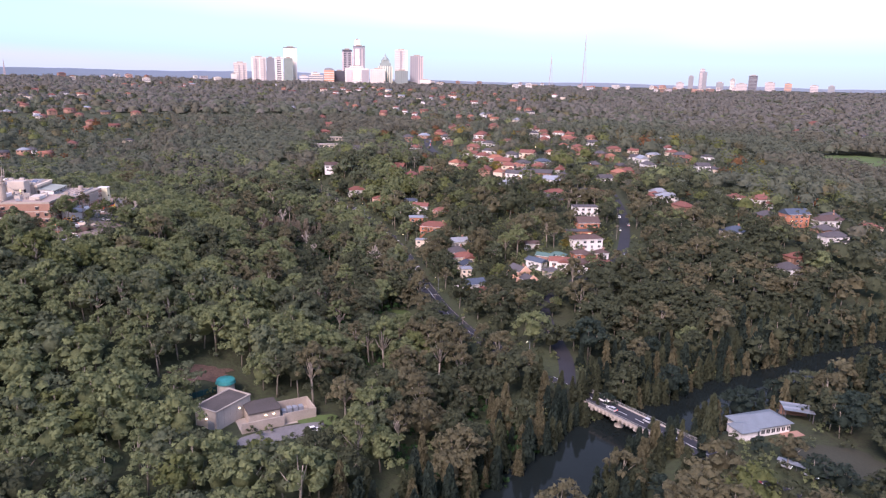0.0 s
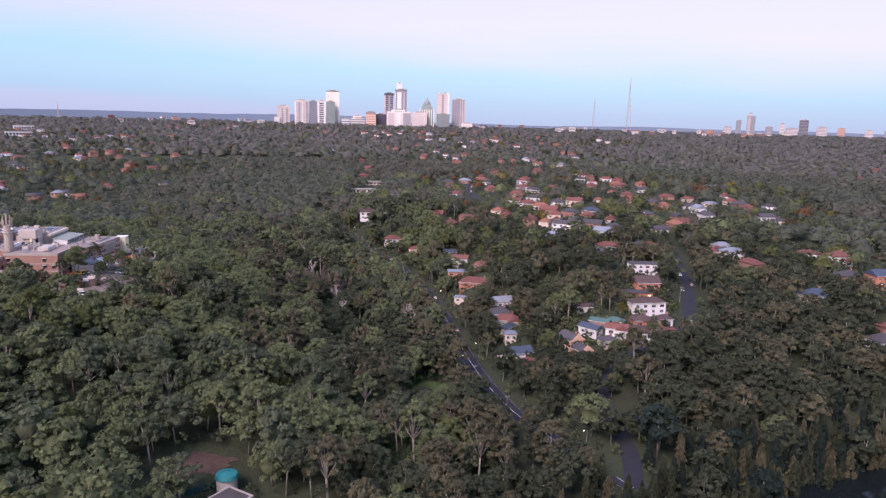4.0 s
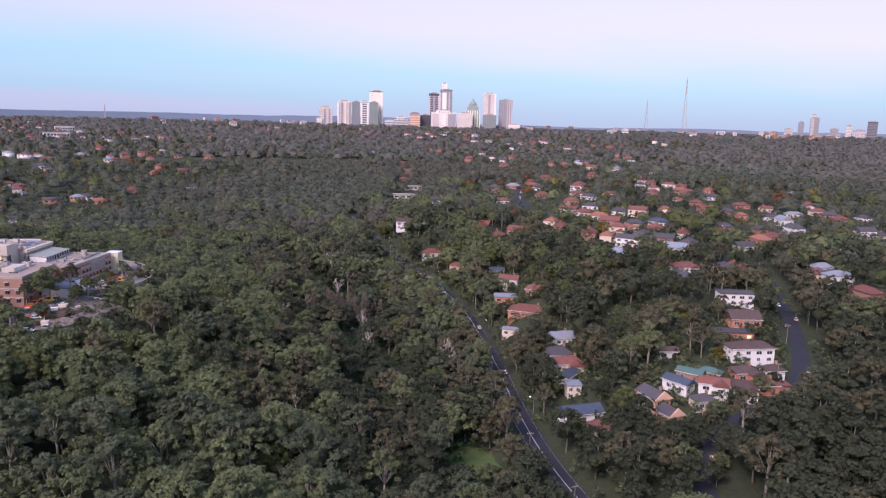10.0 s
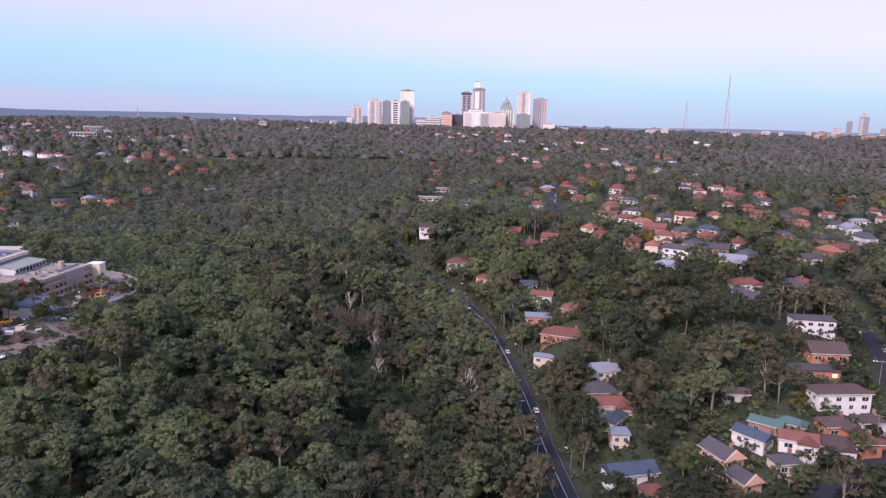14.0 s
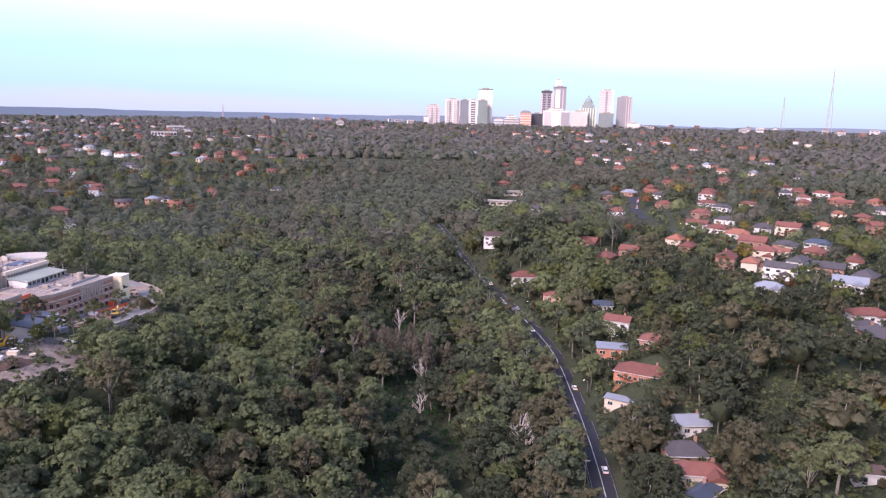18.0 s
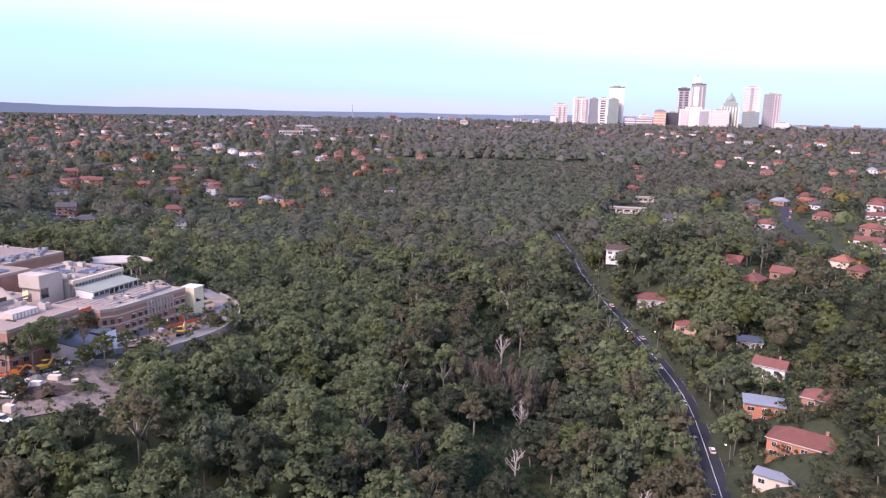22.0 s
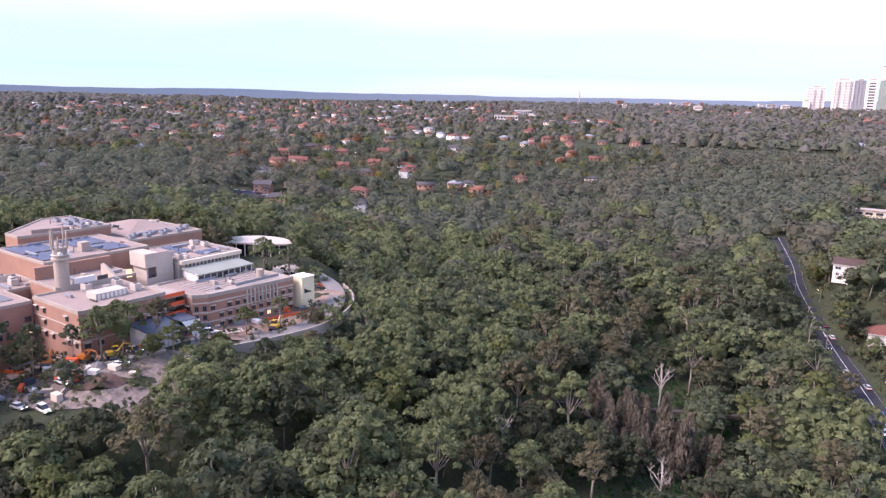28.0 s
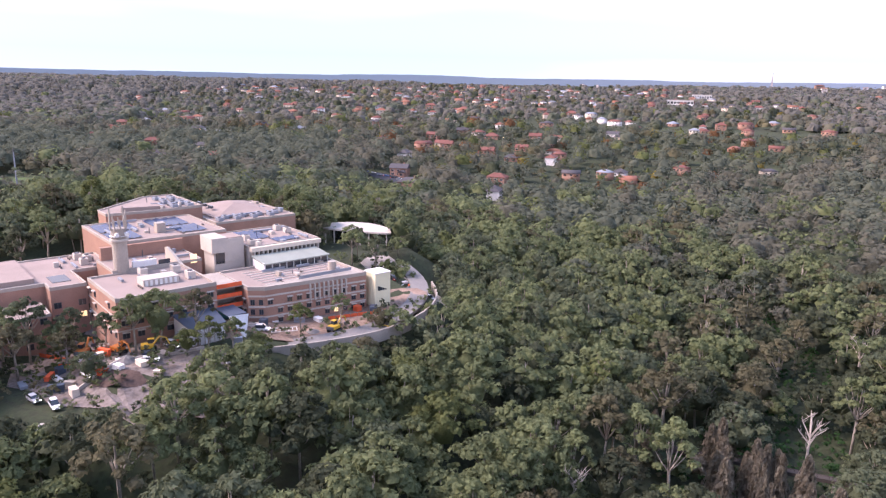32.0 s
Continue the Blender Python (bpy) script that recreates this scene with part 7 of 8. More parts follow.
    for i in range(n + 1):
        t = i / n
        x, y = -68 + 27 * t, 70 + 18 * t + 4 * math.sin(math.pi * t)
        w = 2.5 + 5.0 * math.sin(math.pi * t) ** 0.7
        s.v += [(x - w, y + w * 0.6, 6.2), (x + w, y - w * 0.6, 5.6), (x + w, y - w * 0.6, 6.3), (x - w, y + w * 0.6, 6.9)]
        if i:
            a, b = 4 * i - 4, 4 * i
            s.f += [(a + k, a + (k + 1) % 4, b + (k + 1) % 4, b + k) for k in range(4)]
    s.f += [(3, 2, 1, 0), (4 * n, 4 * n + 1, 4 * n + 2, 4 * n + 3)]
    part("roof_slab", s, M_CONC_L, ob)
    for i in range(8):
        t = (i + 0.5) / 8
        part("column", Shape().tube([(-64 + 26 * t, 67 + 19 * t, -2), (-64 + 26 * t, 67 + 19 * t, 5.8)], [0.3, 0.3], 8), M_CONC_L, ob)
    part("back_wall", Shape().box(-70, -58, 76, 76.4, -2, 5.4), M_GLASS, ob)
    # pale yellow stair box
    ob = school_part("stair_box", "pale yellow panelled box with a dark slit window")
    part("wall", Shape().box(16, 22, 35.5, 41.5, -2, 9.2), M_YELLOW, ob)
    part("roof", Shape().box(15.8, 22.2, 35.3, 41.7, 9.2, 9.5), M_WHITE, ob)
    part("slit_window", Shape().add([(22.02, 36.5, 3.5), (22.02, 40.5, 3.5), (22.02, 36.5, 5.2), (22.06, 36.5, 3.5), (22.06, 40.5, 3.5), (22.06, 36.5, 5.2)], [(2, 1, 0), (3, 4, 5), (0, 1, 4, 3), (1, 2, 5, 4), (2, 0, 3, 5)]), M_GLASS, ob)
    # link with orange netting, and sheeted pavilion
    ob = school_part("link_building", "open link floor with orange safety netting and shade")
    for z in (3.0, 6.2, 9.3):
        part("floor_slab", Shape().box(-9, 9, -13.3, -4.2, z, z + 0.35), M_CONC, ob)
        part("safety_net", Shape().box(9.0, 9.08, -13.3, -4.2, z + 0.35, z + 1.6), M_ORANGE, ob)
    part("shade_cloth", Shape().box(8.6, 8.7, -13.3, -4.2, 0, 3.0), M_TEAL_D, ob)
    part("core_wall", Shape().box(-9, 4, -13.2, -4.3, -4, 9.2), M_CONC, ob)
    ob = school_part("sheeted_pavilion", "pavilion wrapped in white sheeting with sloped roof")
    part("roof", Shape().add([(13, -27, 5.6), (24.5, -26, 4.0), (24, -16, 4.4), (13, -15, 5.6), (13, -27, 5.85), (24.5, -26, 4.25), (24, -16, 4.65), (13, -15, 5.85)],
                             [(3, 2, 1, 0), (4, 5, 6, 7), (0, 1, 5, 4), (1, 2, 6, 5), (2, 3, 7, 6), (3, 0, 4, 7)]), M_METAL_B, ob)
    part("sheet_wall", Shape().prism([(13.4, -26.6), (24.1, -25.6), (23.6, -16.4), (13.4, -15.4)], -3, [5.6, 4.0, 4.4, 5.6]), M_WRAP, ob)
    for i in range(7):
        part("sheet_joint", Shape().box(24.0, 24.25, -25 + i * 1.35, -24.9 + i * 1.35, -1, 3.9), M_CONC, ob)
    part("hanging_sheet", Shape().add([(22, -14.5, 5.2), (23, -9.0, 5.2), (25, -11.4, -1), (25.3, -11.0, -1), (22.2, -14.5, 5.4), (23.2, -9.0, 5.4)],
                                      [(0, 2, 3, 1), (4, 5, 3, 2), (0, 1, 5, 4), (0, 4, 2), (1, 3, 5)]), M_WRAP, ob)
    part("frame_roof", Shape().box(13, 22, -14.5, -9, 5.2, 5.4), M_METAL_B, ob)
    keep_free(-240, 431, 8, 48, 8)
    keep_free(-308, 499, 21)
    keep_free(-290, 492, 15)



def roof_clutter(name, label, x0, x1, y0, y1, z, n, seed):
    """Vents, ducts and pipes standing on one roof."""
    rng = random.Random(seed)
    ob = thing("roof_plant", label, "roof plant", SCH, group="roof plant")
    for i in range(n):
        x, y = rng.uniform(x0, x1), rng.uniform(y0, y1)
        k = i % 4
        if k == 0:
            w, d, h = rng.uniform(0.8, 2.4), rng.uniform(0.8, 1.8), rng.uniform(0.6, 1.7)
            part("vent_box", Shape().box(x, x + w, y, y + d, z, z + h), rng.choice((M_METAL_L, M_CONC_L, M_CONC)), ob)
        elif k == 1:
            l = rng.uniform(3, 9)
            s = Shape().box(x, min(x1, x + l), y, y + 0.7, z + 0.2, z + 0.9) if i % 8 == 1 else Shape().box(x, x + 0.7, y, min(y1, y + l), z + 0.2, z + 0.9)
            part("duct", s, M_METAL_L, ob)
        elif k == 2:
            part("pipe", Shape().tube([(x, y, z), (x, y, z + rng.uniform(0.8, 2.2))], [0.16, 0.16], 6), M_METAL_D, ob)
        else:
            part("upstand", Shape().box(x, x + rng.uniform(1.5, 4.0), y, y + 0.3, z, z + 0.45), M_ROOFDK, ob)


school()
CLUTTER = "assorted vents, ducts and pipes on the school roof"
for x0, x1, y0, y1, z, n in ((-93, -58, 19, 48, 16.0, 30), (-88, -72, -2, 14, 20.8, 16), (-12, 4, -39, -16, 12.5, 10), (-50, -33, -45, -32, 11.1, 12), (-64, -33, -27, 7, 18.2, 14), (-38, -15, 11, 34, 15.2, 14), (-8, 11, 2, 32, 9.2, 16), (-29, -17, -26, -9, 13.6, 6)):
    roof_clutter("roof_plant", CLUTTER, x0, x1, y0, y1, z, n, int(x0 * 3 + y0))


M_EARTH = surface("grey_brown_earth", (0.140, 0.112, 0.099), rough=0.95, vary=0.5, scale=0.14, fine=1.0, bump=0.5, tint=(0.205, 0.172, 0.155))


def along_wall(name, pts, z, h, t, mat, label, category="wall"):
    line = [Vector((x, y, (z if z is not None else gz(x, y)))) for x, y in pts]
    return tagged(part(name, ribbon(smooth_line(line, 4), t / 2, t / 2, -2.5, h), mat), label, category)


# service road that rounds the spur, its kerb wall, and the works on the lower ground
RING = [(-262, 499, 45.6), (-246, 496, 45.2), (-233, 491, 44.7), (-222, 483, 44.2), (-213, 472, 43.8), (-207, 459, 43.5), (-206, 445, 43.4), (-207, 430, 43.2), (-208, 416, 42.8), (-210, 402, 42.0)]
tagged(part("service_road", ribbon(smooth_line(RING), 3.2, 3.0, -0.6, 0.18), M_DUST), "dusty grey concrete service road round the spur", "road", kind="structure")
along_wall("retaining_wall", [(-240, 500), (-226, 494), (-214, 484), (-206, 472), (-201.5, 459), (-201, 445), (-202.5, 432), (-205, 420)], 43.4, 1.2, 0.5, M_CONC, "curved pale concrete retaining wall round the service road")
patch("ground_works_yard", oval(-222, 458, 14, 34, 14, jag=0.04), M_ROCK, "trampled pink-brown earth around the school works", 0.3)
patch("ground_fore_yard", oval(-222, 428, 8, 26, 2, jag=0.08, seed=3), M_ROCK, "trampled earth in front of the school", 0.2)
patch("ground_lower_works", oval(-220, 389, 44, 21, 22, n=30, jag=0.12, seed=5), M_EARTH, "churned earth and gravel of the lower works", 0.2)
patch("ground_turning_circle", oval(-262, 500, 20, 12, 20, jag=0.08, seed=6), M_CONC, "grey gravel turning circle beside curved canopy", 0.2)
along_wall("garden_wall", [(-203, 380), (-207, 387), (-210, 392), (-208, 401), (-209, 412)], None, 1.0, 0.4, M_CONC_L, "long pale concrete path edge on the works")
along_wall("garden_wall", [(-190, 371), (-195, 379), (-194, 384), (-187, 393), (-186, 402)], 40.0, 0.8, 0.9, M_CONC_L, "long pale concrete path edge on the works")
for cx, cy, r in ((-208, 378, 13), (-214, 392, 11), (-204, 396, 11), (-206, 410, 10), (-194, 384, 8), (-206, 430, 6), (-206, 446, 6), (-208, 460, 6), (-215, 474, 6), (-225, 486, 6), (-240, 497, 7), (-262, 500, 16), (-222, 420, 12), (-218, 440, 10), (-222, 460, 10)):
    keep_free(cx, cy, r)
for cx, cy, r in ((-196, 376, 12), (-192, 392, 9), (-202, 366, 12), (-206, 416, 9), (-198, 404, 7), (-228, 394, 14), (-242, 384, 13), (-254, 381, 12), (-232, 374, 9), (-188, 384, 6), (-197, 437, 8), (-193, 426, 7)):
    keep_free(cx, cy, r)
SIGHT += [(-214, 452, 43.2, 14, (-20, 350, 117), 30), (-306, 498, 50.5, 15, (-20, 350, 117), 55), (-285, 492, 47, 9, (-20, 350, 117), 40), (-196, 384, 40.5, 18, (-20, 340, 118), 70), (-216, 412, 47, 9, (-20, 350, 117), 45), (-117, 552, 14.5, 3, (-24, 370, 116), 40), (-146, 529, 14.5, 2, (-24, 370, 116), 40), (-208, 385, 42, 16, (-20, 350, 117), 40), (-234, 386, 42.5, 20, (-20, 350, 117), 60), (-206, 445, 44.2, 16, (-20, 350, 117), 42), (-213, 474, 44.4, 10, (-20, 350, 117), 42), (-225, 487, 44.6, 8, (-20, 350, 117), 35)]


# ---------------------------------------------------------------- plant and stores on the works
def excavator(x, y, z, deg, colour):
    ob = thing("excavator", f"{colour} tracked excavator on the bare earth", "excavator", pose(x, y, z, 0, 0, deg), group="site machines")
    for b in (-1.1, 1.1):
        t = part("track", Shape().box(-1.9, 1.9, b - 0.3, b + 0.3, 0, 0.85), M_RUBBER, ob)
        part("track_frame", Shape().box(-1.5, 1.5, b - 0.32, b + 0.32, 0.25, 0.6), M_METAL_D, t)
    part("house", Shape().box(-1.9, 1.2, -1.2, 1.2, 0.95, 1.9), CAR_PAINT[colour], ob)
    cab = part("cab", Shape().box(-0.1, 1.4, 0.1, 1.2, 1.9, 3.0), M_GLASS, ob)
    part("cab_roof", Shape().box(-0.2, 1.5, 0.0, 1.3, 3.0, 3.1), CAR_PAINT[colour], cab)
    part("counterweight", Shape().box(-2.4, -1.9, -1.2, 1.2, 0.95, 1.8), M_METAL_D, ob)
    part("boom", Shape().tube([(1.0, -0.4, 1.7), (2.8, -0.4, 3.9), (4.4, -0.4, 3.4)], [0.28, 0.3, 0.22], 5), CAR_PAINT[colour], ob)
    part("arm", Shape().tube([(4.4, -0.4, 3.4), (5.2, -0.4, 1.4)], [0.22, 0.16], 5), CAR_PAINT[colour], ob)
    part("bucket", Shape().prism([(4.6, -0.9), (5.6, -0.9), (5.6, 0.1), (4.6, 0.1)], 0.6, 1.4), M_METAL_D, ob)


for x, y, deg, col in ((-216, 392, 30, "orange"), (-214, 399, 80, "yellow"), (-211, 450, 120, "yellow"), (-208, 462, 60, "yellow"), (-256, 503, 10, "orange"), (-222, 384, 150, "orange")):
    excavator(x, y, gz(x, y) + 0.25, deg, col)


def crate(x, y, w, d, h, deg, mat, label, category, name="site_box"):
    ob = tagged(part(name, Shape().box(-w / 2, w / 2, -d / 2, d / 2, 0, h), mat), label, category, "stores on the works")
    ob.matrix_world = pose(x, y, gz(x, y) + 0.15, 0, 0, deg)
    part("lid", Shape().box(-w / 2 - 0.05, w / 2 + 0.05, -d / 2 - 0.05, d / 2 + 0.05, h, h + 0.1), mat, ob)
    return ob


rng_s = random.Random(9)
STORES = [(M_METAL_L, "pale steel site storage container", "container"), (M_ORANGE, "stack of orange plastic site barriers", "barrier"), (M_WHITE, "white site shed with flat roof", "shed"),
          (M_CONC, "grey pallet of concrete building blocks", "pallet"), (M_CREAM, "wrapped pallet of pale timber", "pallet"), (M_METAL_B, "blue-grey steel rubbish skip on earth", "skip")]
for i in range(54):
    if i < 30:
        x, y = -211 + rng_s.gauss(0, 9), 390 + rng_s.gauss(0, 12)
    elif i < 42:
        x, y = -222 + rng_s.gauss(0, 3), 440 + rng_s.uniform(-22, 30)
    else:
        x, y = -262 + rng_s.gauss(0, 9), 501 + rng_s.gauss(0, 5)
    m, lab, cat = STORES[i % 6]
    crate(x, y, rng_s.uniform(1.2, 4.5), rng_s.uniform(1.0, 2.2), rng_s.uniform(0.5, 2.2), rng_s.uniform(0, 180), m, lab, cat)
for x, y, deg, col, van in ((-214, 405, 40, "white", True), (-206, 398, 70, "white", False), (-209, 384, 20, "white", False), (-219, 424, 80, "blue", False), (-217, 430, 60, "white", True),
                            (-250, 505, 20, "white", True), (-268, 497, 80, "red", True), (-262, 508, 10, "white", False), (-204, 372, 20, "silver", False), (-198, 376, 10, "white", True)):
    car(x, y, gz(x, y) + 0.25, deg, col, van)


def site_fence(x, y, deg, n):
    ob = thing("safety_fence", "orange mesh safety fence along the works", "fence", pose(x, y, gz(x, y), 0, 0, deg), group="safety fences")
    for i in range(n):
        part("mesh_panel", Shape().box(i * 2.4, i * 2.4 + 2.3, -0.04, 0.04, 0.1, 1.3), M_ORANGE, ob)
        part("stake", Shape().box(i * 2.4 - 0.05, i * 2.4 + 0.05, -0.05, 0.05, -0.5, 1.5), M_POLE, ob)


for x, y, deg, n in ((-221, 452, 85, 8), (-222, 378, 60, 6), (-228, 384, 75, 5), (-234, 374, 40, 6), (-216, 404, 100, 5)):
    site_fence(x, y, deg, n)
scaffold = thing("scaffold", "leaning white steel scaffold frame on the earth", "scaffold", pose(-214, 432, gz(-214, 432) + 0.2, 0, 0, 75))
for i in range(7):
    part("rung", Shape().box(i * 1.2 - 0.08, i * 1.2 + 0.08, 0, 3.2, 0.3, 0.45), M_TRIM, scaffold)
for b in (0.0, 3.2):
    part("side_rail", Shape().box(-0.2, 7.4, b - 0.08, b + 0.08, 0.45, 0.6), M_TRIM, scaffold)
flood = thing("flood_mast", "tall steel floodlight mast at the oval", "mast", pose(-508, 372, gz(-508, 372)))
part("shaft", Shape().tube([(0, 0, -1), (0, 0, 26)], [0.6, 0.35], 8), M_METAL_L, flood)
part("lamp_bank", Shape().box(-1.6, 1.6, -0.3, 0.3, 25.5, 27), M_METAL_D, flood)
for x, y in ((-330, 520), (-300, 540), (-420, 420), (-380, 470)):
    street_lamp(x, y, gz(x, y), 60)
for x, y in ((160, 560), (205, 520), (268, 520), (240, 470), (300, 560), (330, 640), (380, 700), (215, 640), (150, 700), (-600, 700), (-640, 820), (-560, 900), (-700, 640), (20, 760), (110, 820), (150, 420)):
    street_lamp(x, y, gz(x, y), 200, h=9)


# trees that stand among the works and the school yards
YARD_TREES = [(-216, 402, 0.95, 0), (-211, 411, 0.7, 3), (-214, 396, 0.8, 0), (-206, 407, 0.5, 4), (-204, 412, 0.55, 4), (-201, 418, 0.5, 0),
              (-199, 424, 0.5, 4), (-217, 389, 0.5, 2), (-221, 380, 0.55, 3), (-207, 384, 0.45, 2), 
              (-300, 372, 1.0, 1), (-318, 380, 0.9, 0), (-330, 392, 1.0, 2), (-345, 400, 0.95, 0), (-258, 486, 0.75, 2),
              (-250, 492, 0.6, 0), (-271, 482, 0.8, 0), (-277, 487, 0.6, 2), (-318, 489, 0.9, 0), (-211, 452, 0.5, 0), (-212, 440, 0.5, 4), (-209, 464, 0.45, 3), (-226, 366, 0.9, 0), (-229, 372, 0.8, 2), (-223, 358, 0.95, 0), (-230, 350, 0.9, 2), (-238, 343, 1.0, 0), (-226, 379, 0.7, 0), (-219, 369, 0.75, 3), (-230, 382, 0.6, 2)]
# flat dark sheet laid over the works ground where the pit is
patch("ground_pit", oval(-201, 390, 7, 3.6, 50, jag=0.08, seed=8), M_CLAY, "dark flat patch for the excavated pit in the works", 0.35)


def rubble_mound(x, y, r, h, mat, label):
    rng = random.Random(int(-x))
    s = Shape()
    s.v.append((0, 0, h))
    for k, (q, z) in enumerate(((0.45, h * 0.7), (0.8, h * 0.25), (1.1, -0.4))):
        for i in range(12):
            a = 2 * math.pi * i / 12
            w = r * q * rng.uniform(0.85, 1.15)
            s.v.append((w * math.cos(a), w * math.sin(a), z * rng.uniform(0.85, 1.15)))
    s.f += [(0, 1 + i, 1 + (i + 1) % 12) for i in range(12)]
    for k in range(2):
        s.f += [(1 + 12 * k + i, 13 + 12 * k + i, 13 + 12 * k + (i + 1) % 12, 1 + 12 * k + (i + 1) % 12) for i in range(12)]
    tagged(part("rubble_mound", s, mat), label, "spoil heap", "spoil heaps").matrix_world = pose(x, y, gz(x, y) + 0.2)


for x, y, r, h in ((-209, 393, 2.6, 1.8), (-216, 386, 3.4, 1.5), (-213, 444, 2.2, 1.0), (-219, 470, 2.6, 1.2), (-226, 478, 3.0, 1.1), (-206, 412, 2.4, 1.2), (-258, 496, 3.2, 1.2)):
    rubble_mound(x, y, r, h, M_DUST if r < 2.7 else M_ROCK, "heap of broken rubble and soil on the works")


forest()
singles([(x, y, gz(x, y), size, 1.7 * i, 11 + i % 2 if i % 3 else i % 8, tone) for i, (x, y, size, tone) in enumerate(YARD_TREES)])
rng_y = random.Random(12)
yard = []
for i in range(130):
    x, y = (-209 + rng_y.gauss(0, 11), 386 + rng_y.gauss(0, 13)) if i < 105 else (-208 + rng_y.gauss(0, 4), 440 + rng_y.uniform(-28, 30))
    yard.append((x, y, gz(x, y) - 0.5, rng_y.uniform(0.2, 0.62), rng_y.uniform(0, 6), rng_y.randrange(4), rng_y.choice((0, 2, 3, 4))))
plant("yard_shrubs", "scattered dusty shrubs on the churned works ground", yard, [tree_proto(120 + s, "shrub", 4, 11, 1.05, 5, 0, 1, 0.66, True) for s in range(4)])

back = []
for i in range(22):
    u, v = (-60 - 5.5 * i + rng_y.uniform(-3, 3), 57 + rng_y.uniform(-3, 7)) if i < 9 else (-112 + rng_y.uniform(-8, 4), 52 - 6.5 * (i - 9) + rng_y.uniform(-2, 2))
    q = SCH @ Vector((u, v, 0))
    back.append((q.x, q.y, gz(q.x, q.y), rng_y.uniform(0.85, 1.1), rng_y.uniform(0, 6), rng_y.choice((11, 12, 12, 11, 3)), rng_y.choice((0, 0, 4, 3))))
singles(back)

# feathery grey-brown stand in the gully, and tall gums that tower over the gardens
stand = []
for i in range(52):
    x, y = -116 + rng_y.gauss(0, 13), 528 + rng_y.gauss(0, 9)
    stand.append((x, y, gz(x, y), rng_y.uniform(0.65, 1.3), rng_y.uniform(0, 6), 8 + i % 3, 7))
singles(stand)

tall = [(47, 417, 1.05, 0), (66, 423, 0.85, 3), (70, 421, 0.8, 3), (40, 416, 0.8, 0), (33, 411, 0.85, 2), (-38, 647, 1.0, 0), (-136, 619, 1.15, 2), (-126, 580, 1.1, 0), (-171, 620, 1.0, 3)]
singles([(x, y, gz(x, y), s, 0.9 * i, 11 + i % 2, tone) for i, (x, y, s, tone) in enumerate(tall)])
garden = [(8, 505), (13, 515), (4, 521), (9, 493), (16, 502), (20, 488), (24, 500), (-8, 520), (20, 474), (27, 460), (24, 440), (30, 450), (26, 424), (30, 400), (34, 386), (-30, 590), (-40, 612), (-12, 590), (6, 560)]
singles([(x, y, gz(x, y), 0.5 + 0.07 * (i % 5), 1.3 * i, 13 + i % 3 if i % 2 else i % 8, (1, 0, 3, 1, 4)[i % 5]) for i, (x, y) in enumerate(garden)])


def bare_tree(x, y, h, seed):
    """A leafless gum: pale trunk that forks into crooked limbs and twigs."""
    rng = random.Random(seed)
    ob = thing("bare_tree", "leafless dead gum with pale forked limbs", "tree", pose(x, y, gz(x, y)), group="dead trees in the gully")
    part("trunk", Shape().tube([(0, 0, -1), (0.3, 0.1, h * 0.4), (0.1, 0.5, h * 0.72)], [0.42, 0.32, 0.2], 7), M_DEAD, ob)
    for i in range(9):
        a, z0 = 2.4 * i + rng.uniform(-0.4, 0.4), h * rng.uniform(0.3, 0.7)
        r = h * rng.uniform(0.14, 0.26)
        tip = (r * math.cos(a), r * math.sin(a), min(h, z0 + h * rng.uniform(0.22, 0.4)))
        mid = (tip[0] * 0.45 + rng.uniform(-0.5, 0.5), tip[1] * 0.45, z0 + (tip[2] - z0) * 0.6)
        limb = part("limb", Shape().tube([(0.2, 0.2, z0), mid, tip], [0.2, 0.15, 0.06], 5), M_DEAD, ob)
        twigs = Shape()
        for k in range(4):
            q = [m + (t - m) * rng.uniform(0.2, 0.9) for m, t in zip(mid, tip)]
            twigs.tube([q, (q[0] + rng.uniform(-1.4, 1.4), q[1] + rng.uniform(-1.4, 1.4), q[2] + rng.uniform(0.8, 2.2))], [0.09, 0.04], 3)
        part("twigs", twigs, M_DEAD, limb)


M_DEAD = surface("dead_wood", (0.42, 0.37, 0.33), rough=0.9, vary=0.3, scale=0.5, fine=4, bump=0.3)
for i, (x, y, h) in enumerate(((-44.7, 455.5, 19), (-41.5, 449, 17), (-135, 478, 15), (-150.7, 625, 20), (-98, 505, 15), (-128, 560, 17), (-87, 470, 14))):
    bare_tree(x, y, h, i)
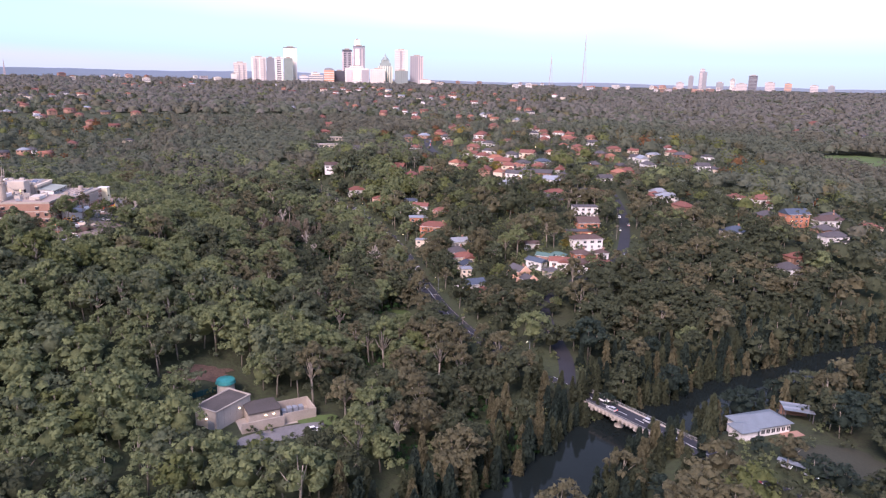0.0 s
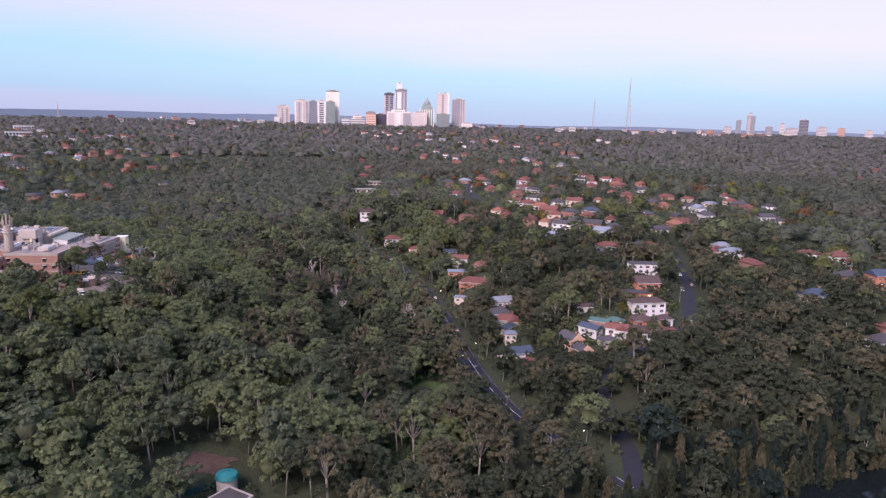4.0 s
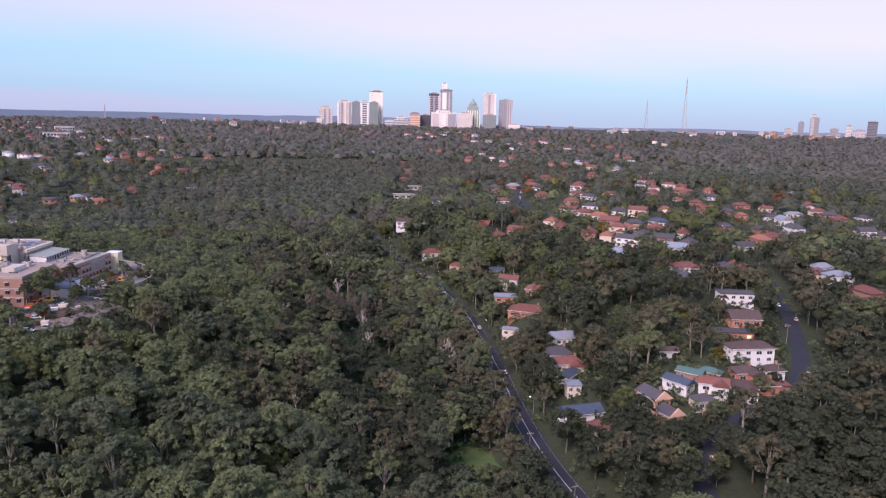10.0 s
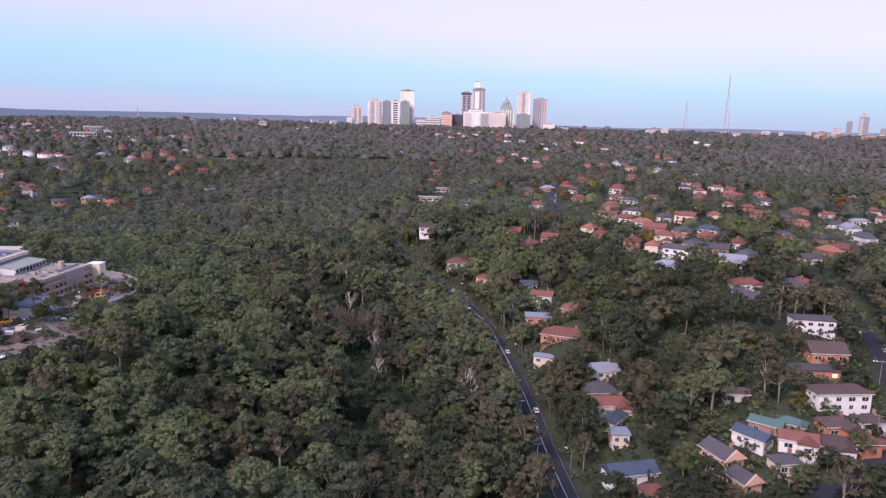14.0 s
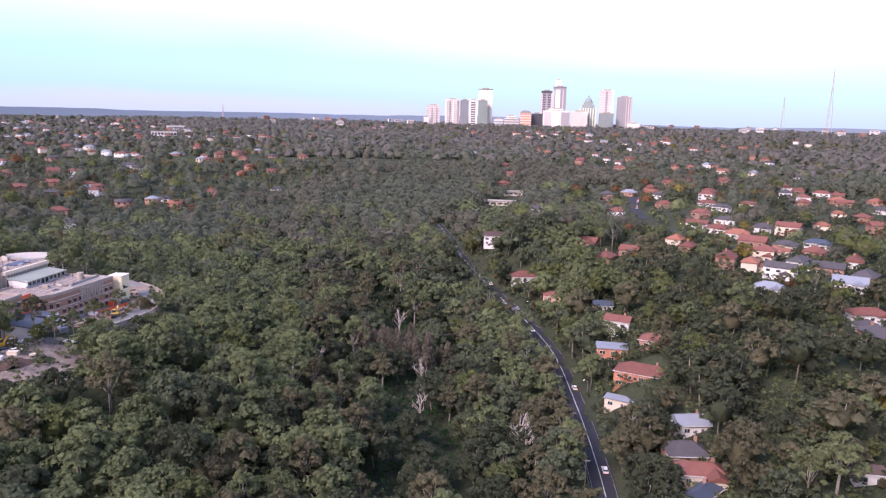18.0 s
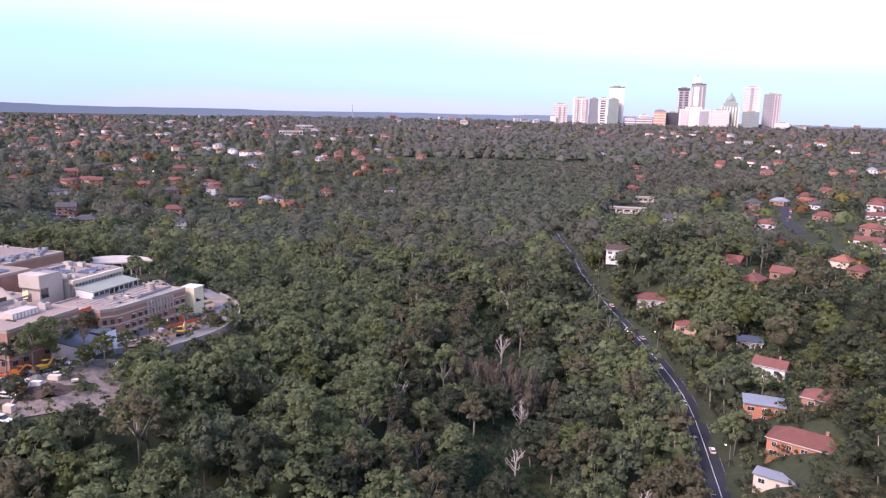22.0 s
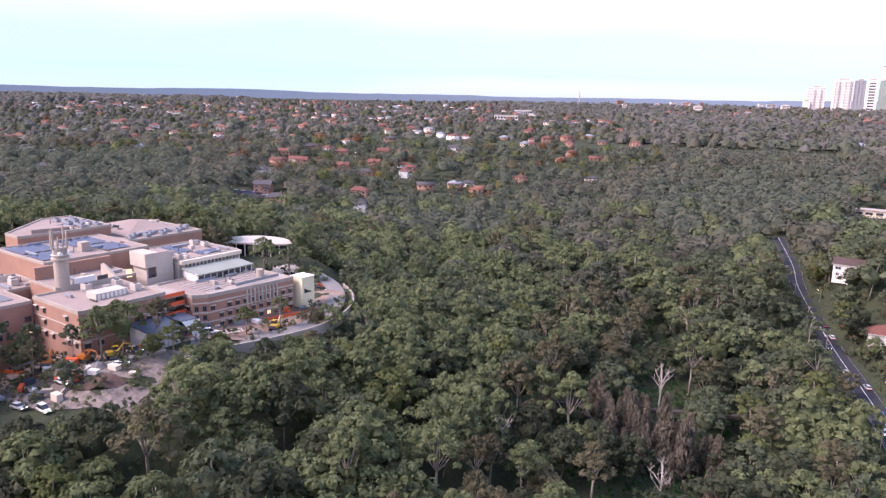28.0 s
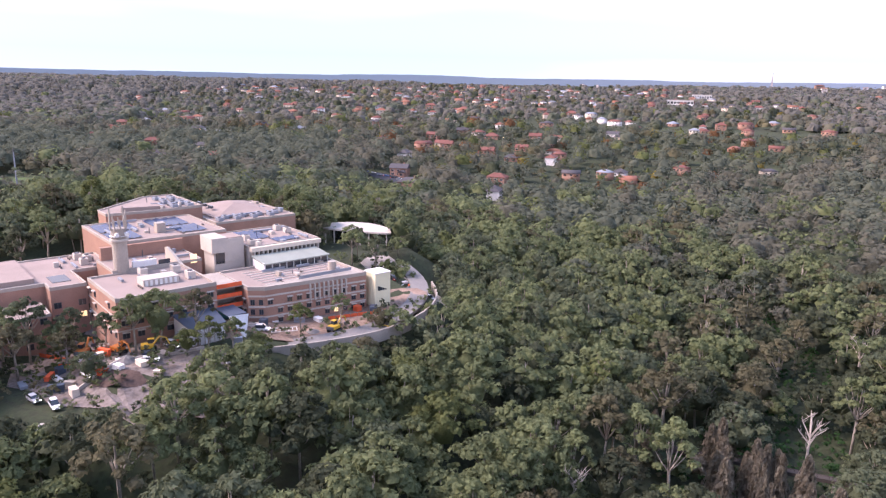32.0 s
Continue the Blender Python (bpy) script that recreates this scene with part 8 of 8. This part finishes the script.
# golden garden trees
singles([(x, y, gz(x, y), size, 1.1 * i, 13 + i % 3, 6 if i < 3 else 4) for i, (x, y, size) in enumerate(((16.4, 379, 0.95), (70, 462, 0.8), (24.4, 724, 1.0), (3, 424, 0.6), (33, 425, 0.7), (52, 452, 0.7), (76, 440, 0.6)))])
# garden trees that close over the bend of the side street, and shrubs along the verges
row = []
for p in along(SIDE_S, 70, 152)[::2]:
    for k in (-1, 1):
        x, y = p.x + k * rng_y.uniform(3.6, 5.5), p.y - k * rng_y.uniform(3.2, 5.0)
        row.append((x, y, gz(x, y) - 0.4, rng_y.uniform(0.34, 0.5) if k > 0 else rng_y.uniform(0.4, 0.62), rng_y.uniform(0, 6), rng_y.randrange(8), rng_y.choice((1, 1, 0))))
singles(row)
verge = []
for p in along(ROAD_S, 330, 600):
    for k in range(3):
        off = rng_y.uniform(6.5, 19)
        x, y = p.x + 0.86 * off + rng_y.uniform(-2, 2), p.y + 0.5 * off + rng_y.uniform(-2, 2)
        verge.append((x, y, gz(x, y) - 0.2, rng_y.uniform(0.4, 0.95), rng_y.uniform(0, 6), rng_y.randrange(4), rng_y.choice((1, 1, 1, 2, 3, 3, 5))))
verge = [v for v in verge if all(math.hypot(v[0] - hx, v[1] - hy) > hr for hx, hy, hr in HOUSE_SPOTS)]
plant("verge_shrubs", "green and rust-tinted shrubs along the road verge", verge, [tree_proto(130 + s, "shrub", 6, 14, 0.85, 5, 0, 1, 0.66, True) for s in range(4)])

# low garden planting between the houses
beds = []
while len(beds) < 1000:
    x, y = (rng_y.uniform(-30, 60), rng_y.uniform(430, 640)) if len(beds) < 800 else (rng_y.uniform(20, 115), rng_y.uniform(368, 470))
    if -0.30 * (y - 640) - 62 > x or min(math.hypot(x - hx, y - hy) / hr for hx, hy, hr in HOUSE_SPOTS) < 0.68 or near_line(ROAD, x, y)[0] < 7 or near_line(SIDE, x, y)[0] < 6:
        continue
    beds.append((x, y, gz(x, y) + 0.3, rng_y.uniform(0.42, 0.8), rng_y.uniform(0, 6), rng_y.randrange(4), rng_y.choice((0, 1, 1, 1, 2, 3, 4))))
plant("garden_shrubs", "clipped and overgrown shrubs in the hillside gardens", beds, [tree_proto(140 + s, "shrub", 5, 12, 0.85, 5, 0, 1, 0.66, True) for s in range(4)])
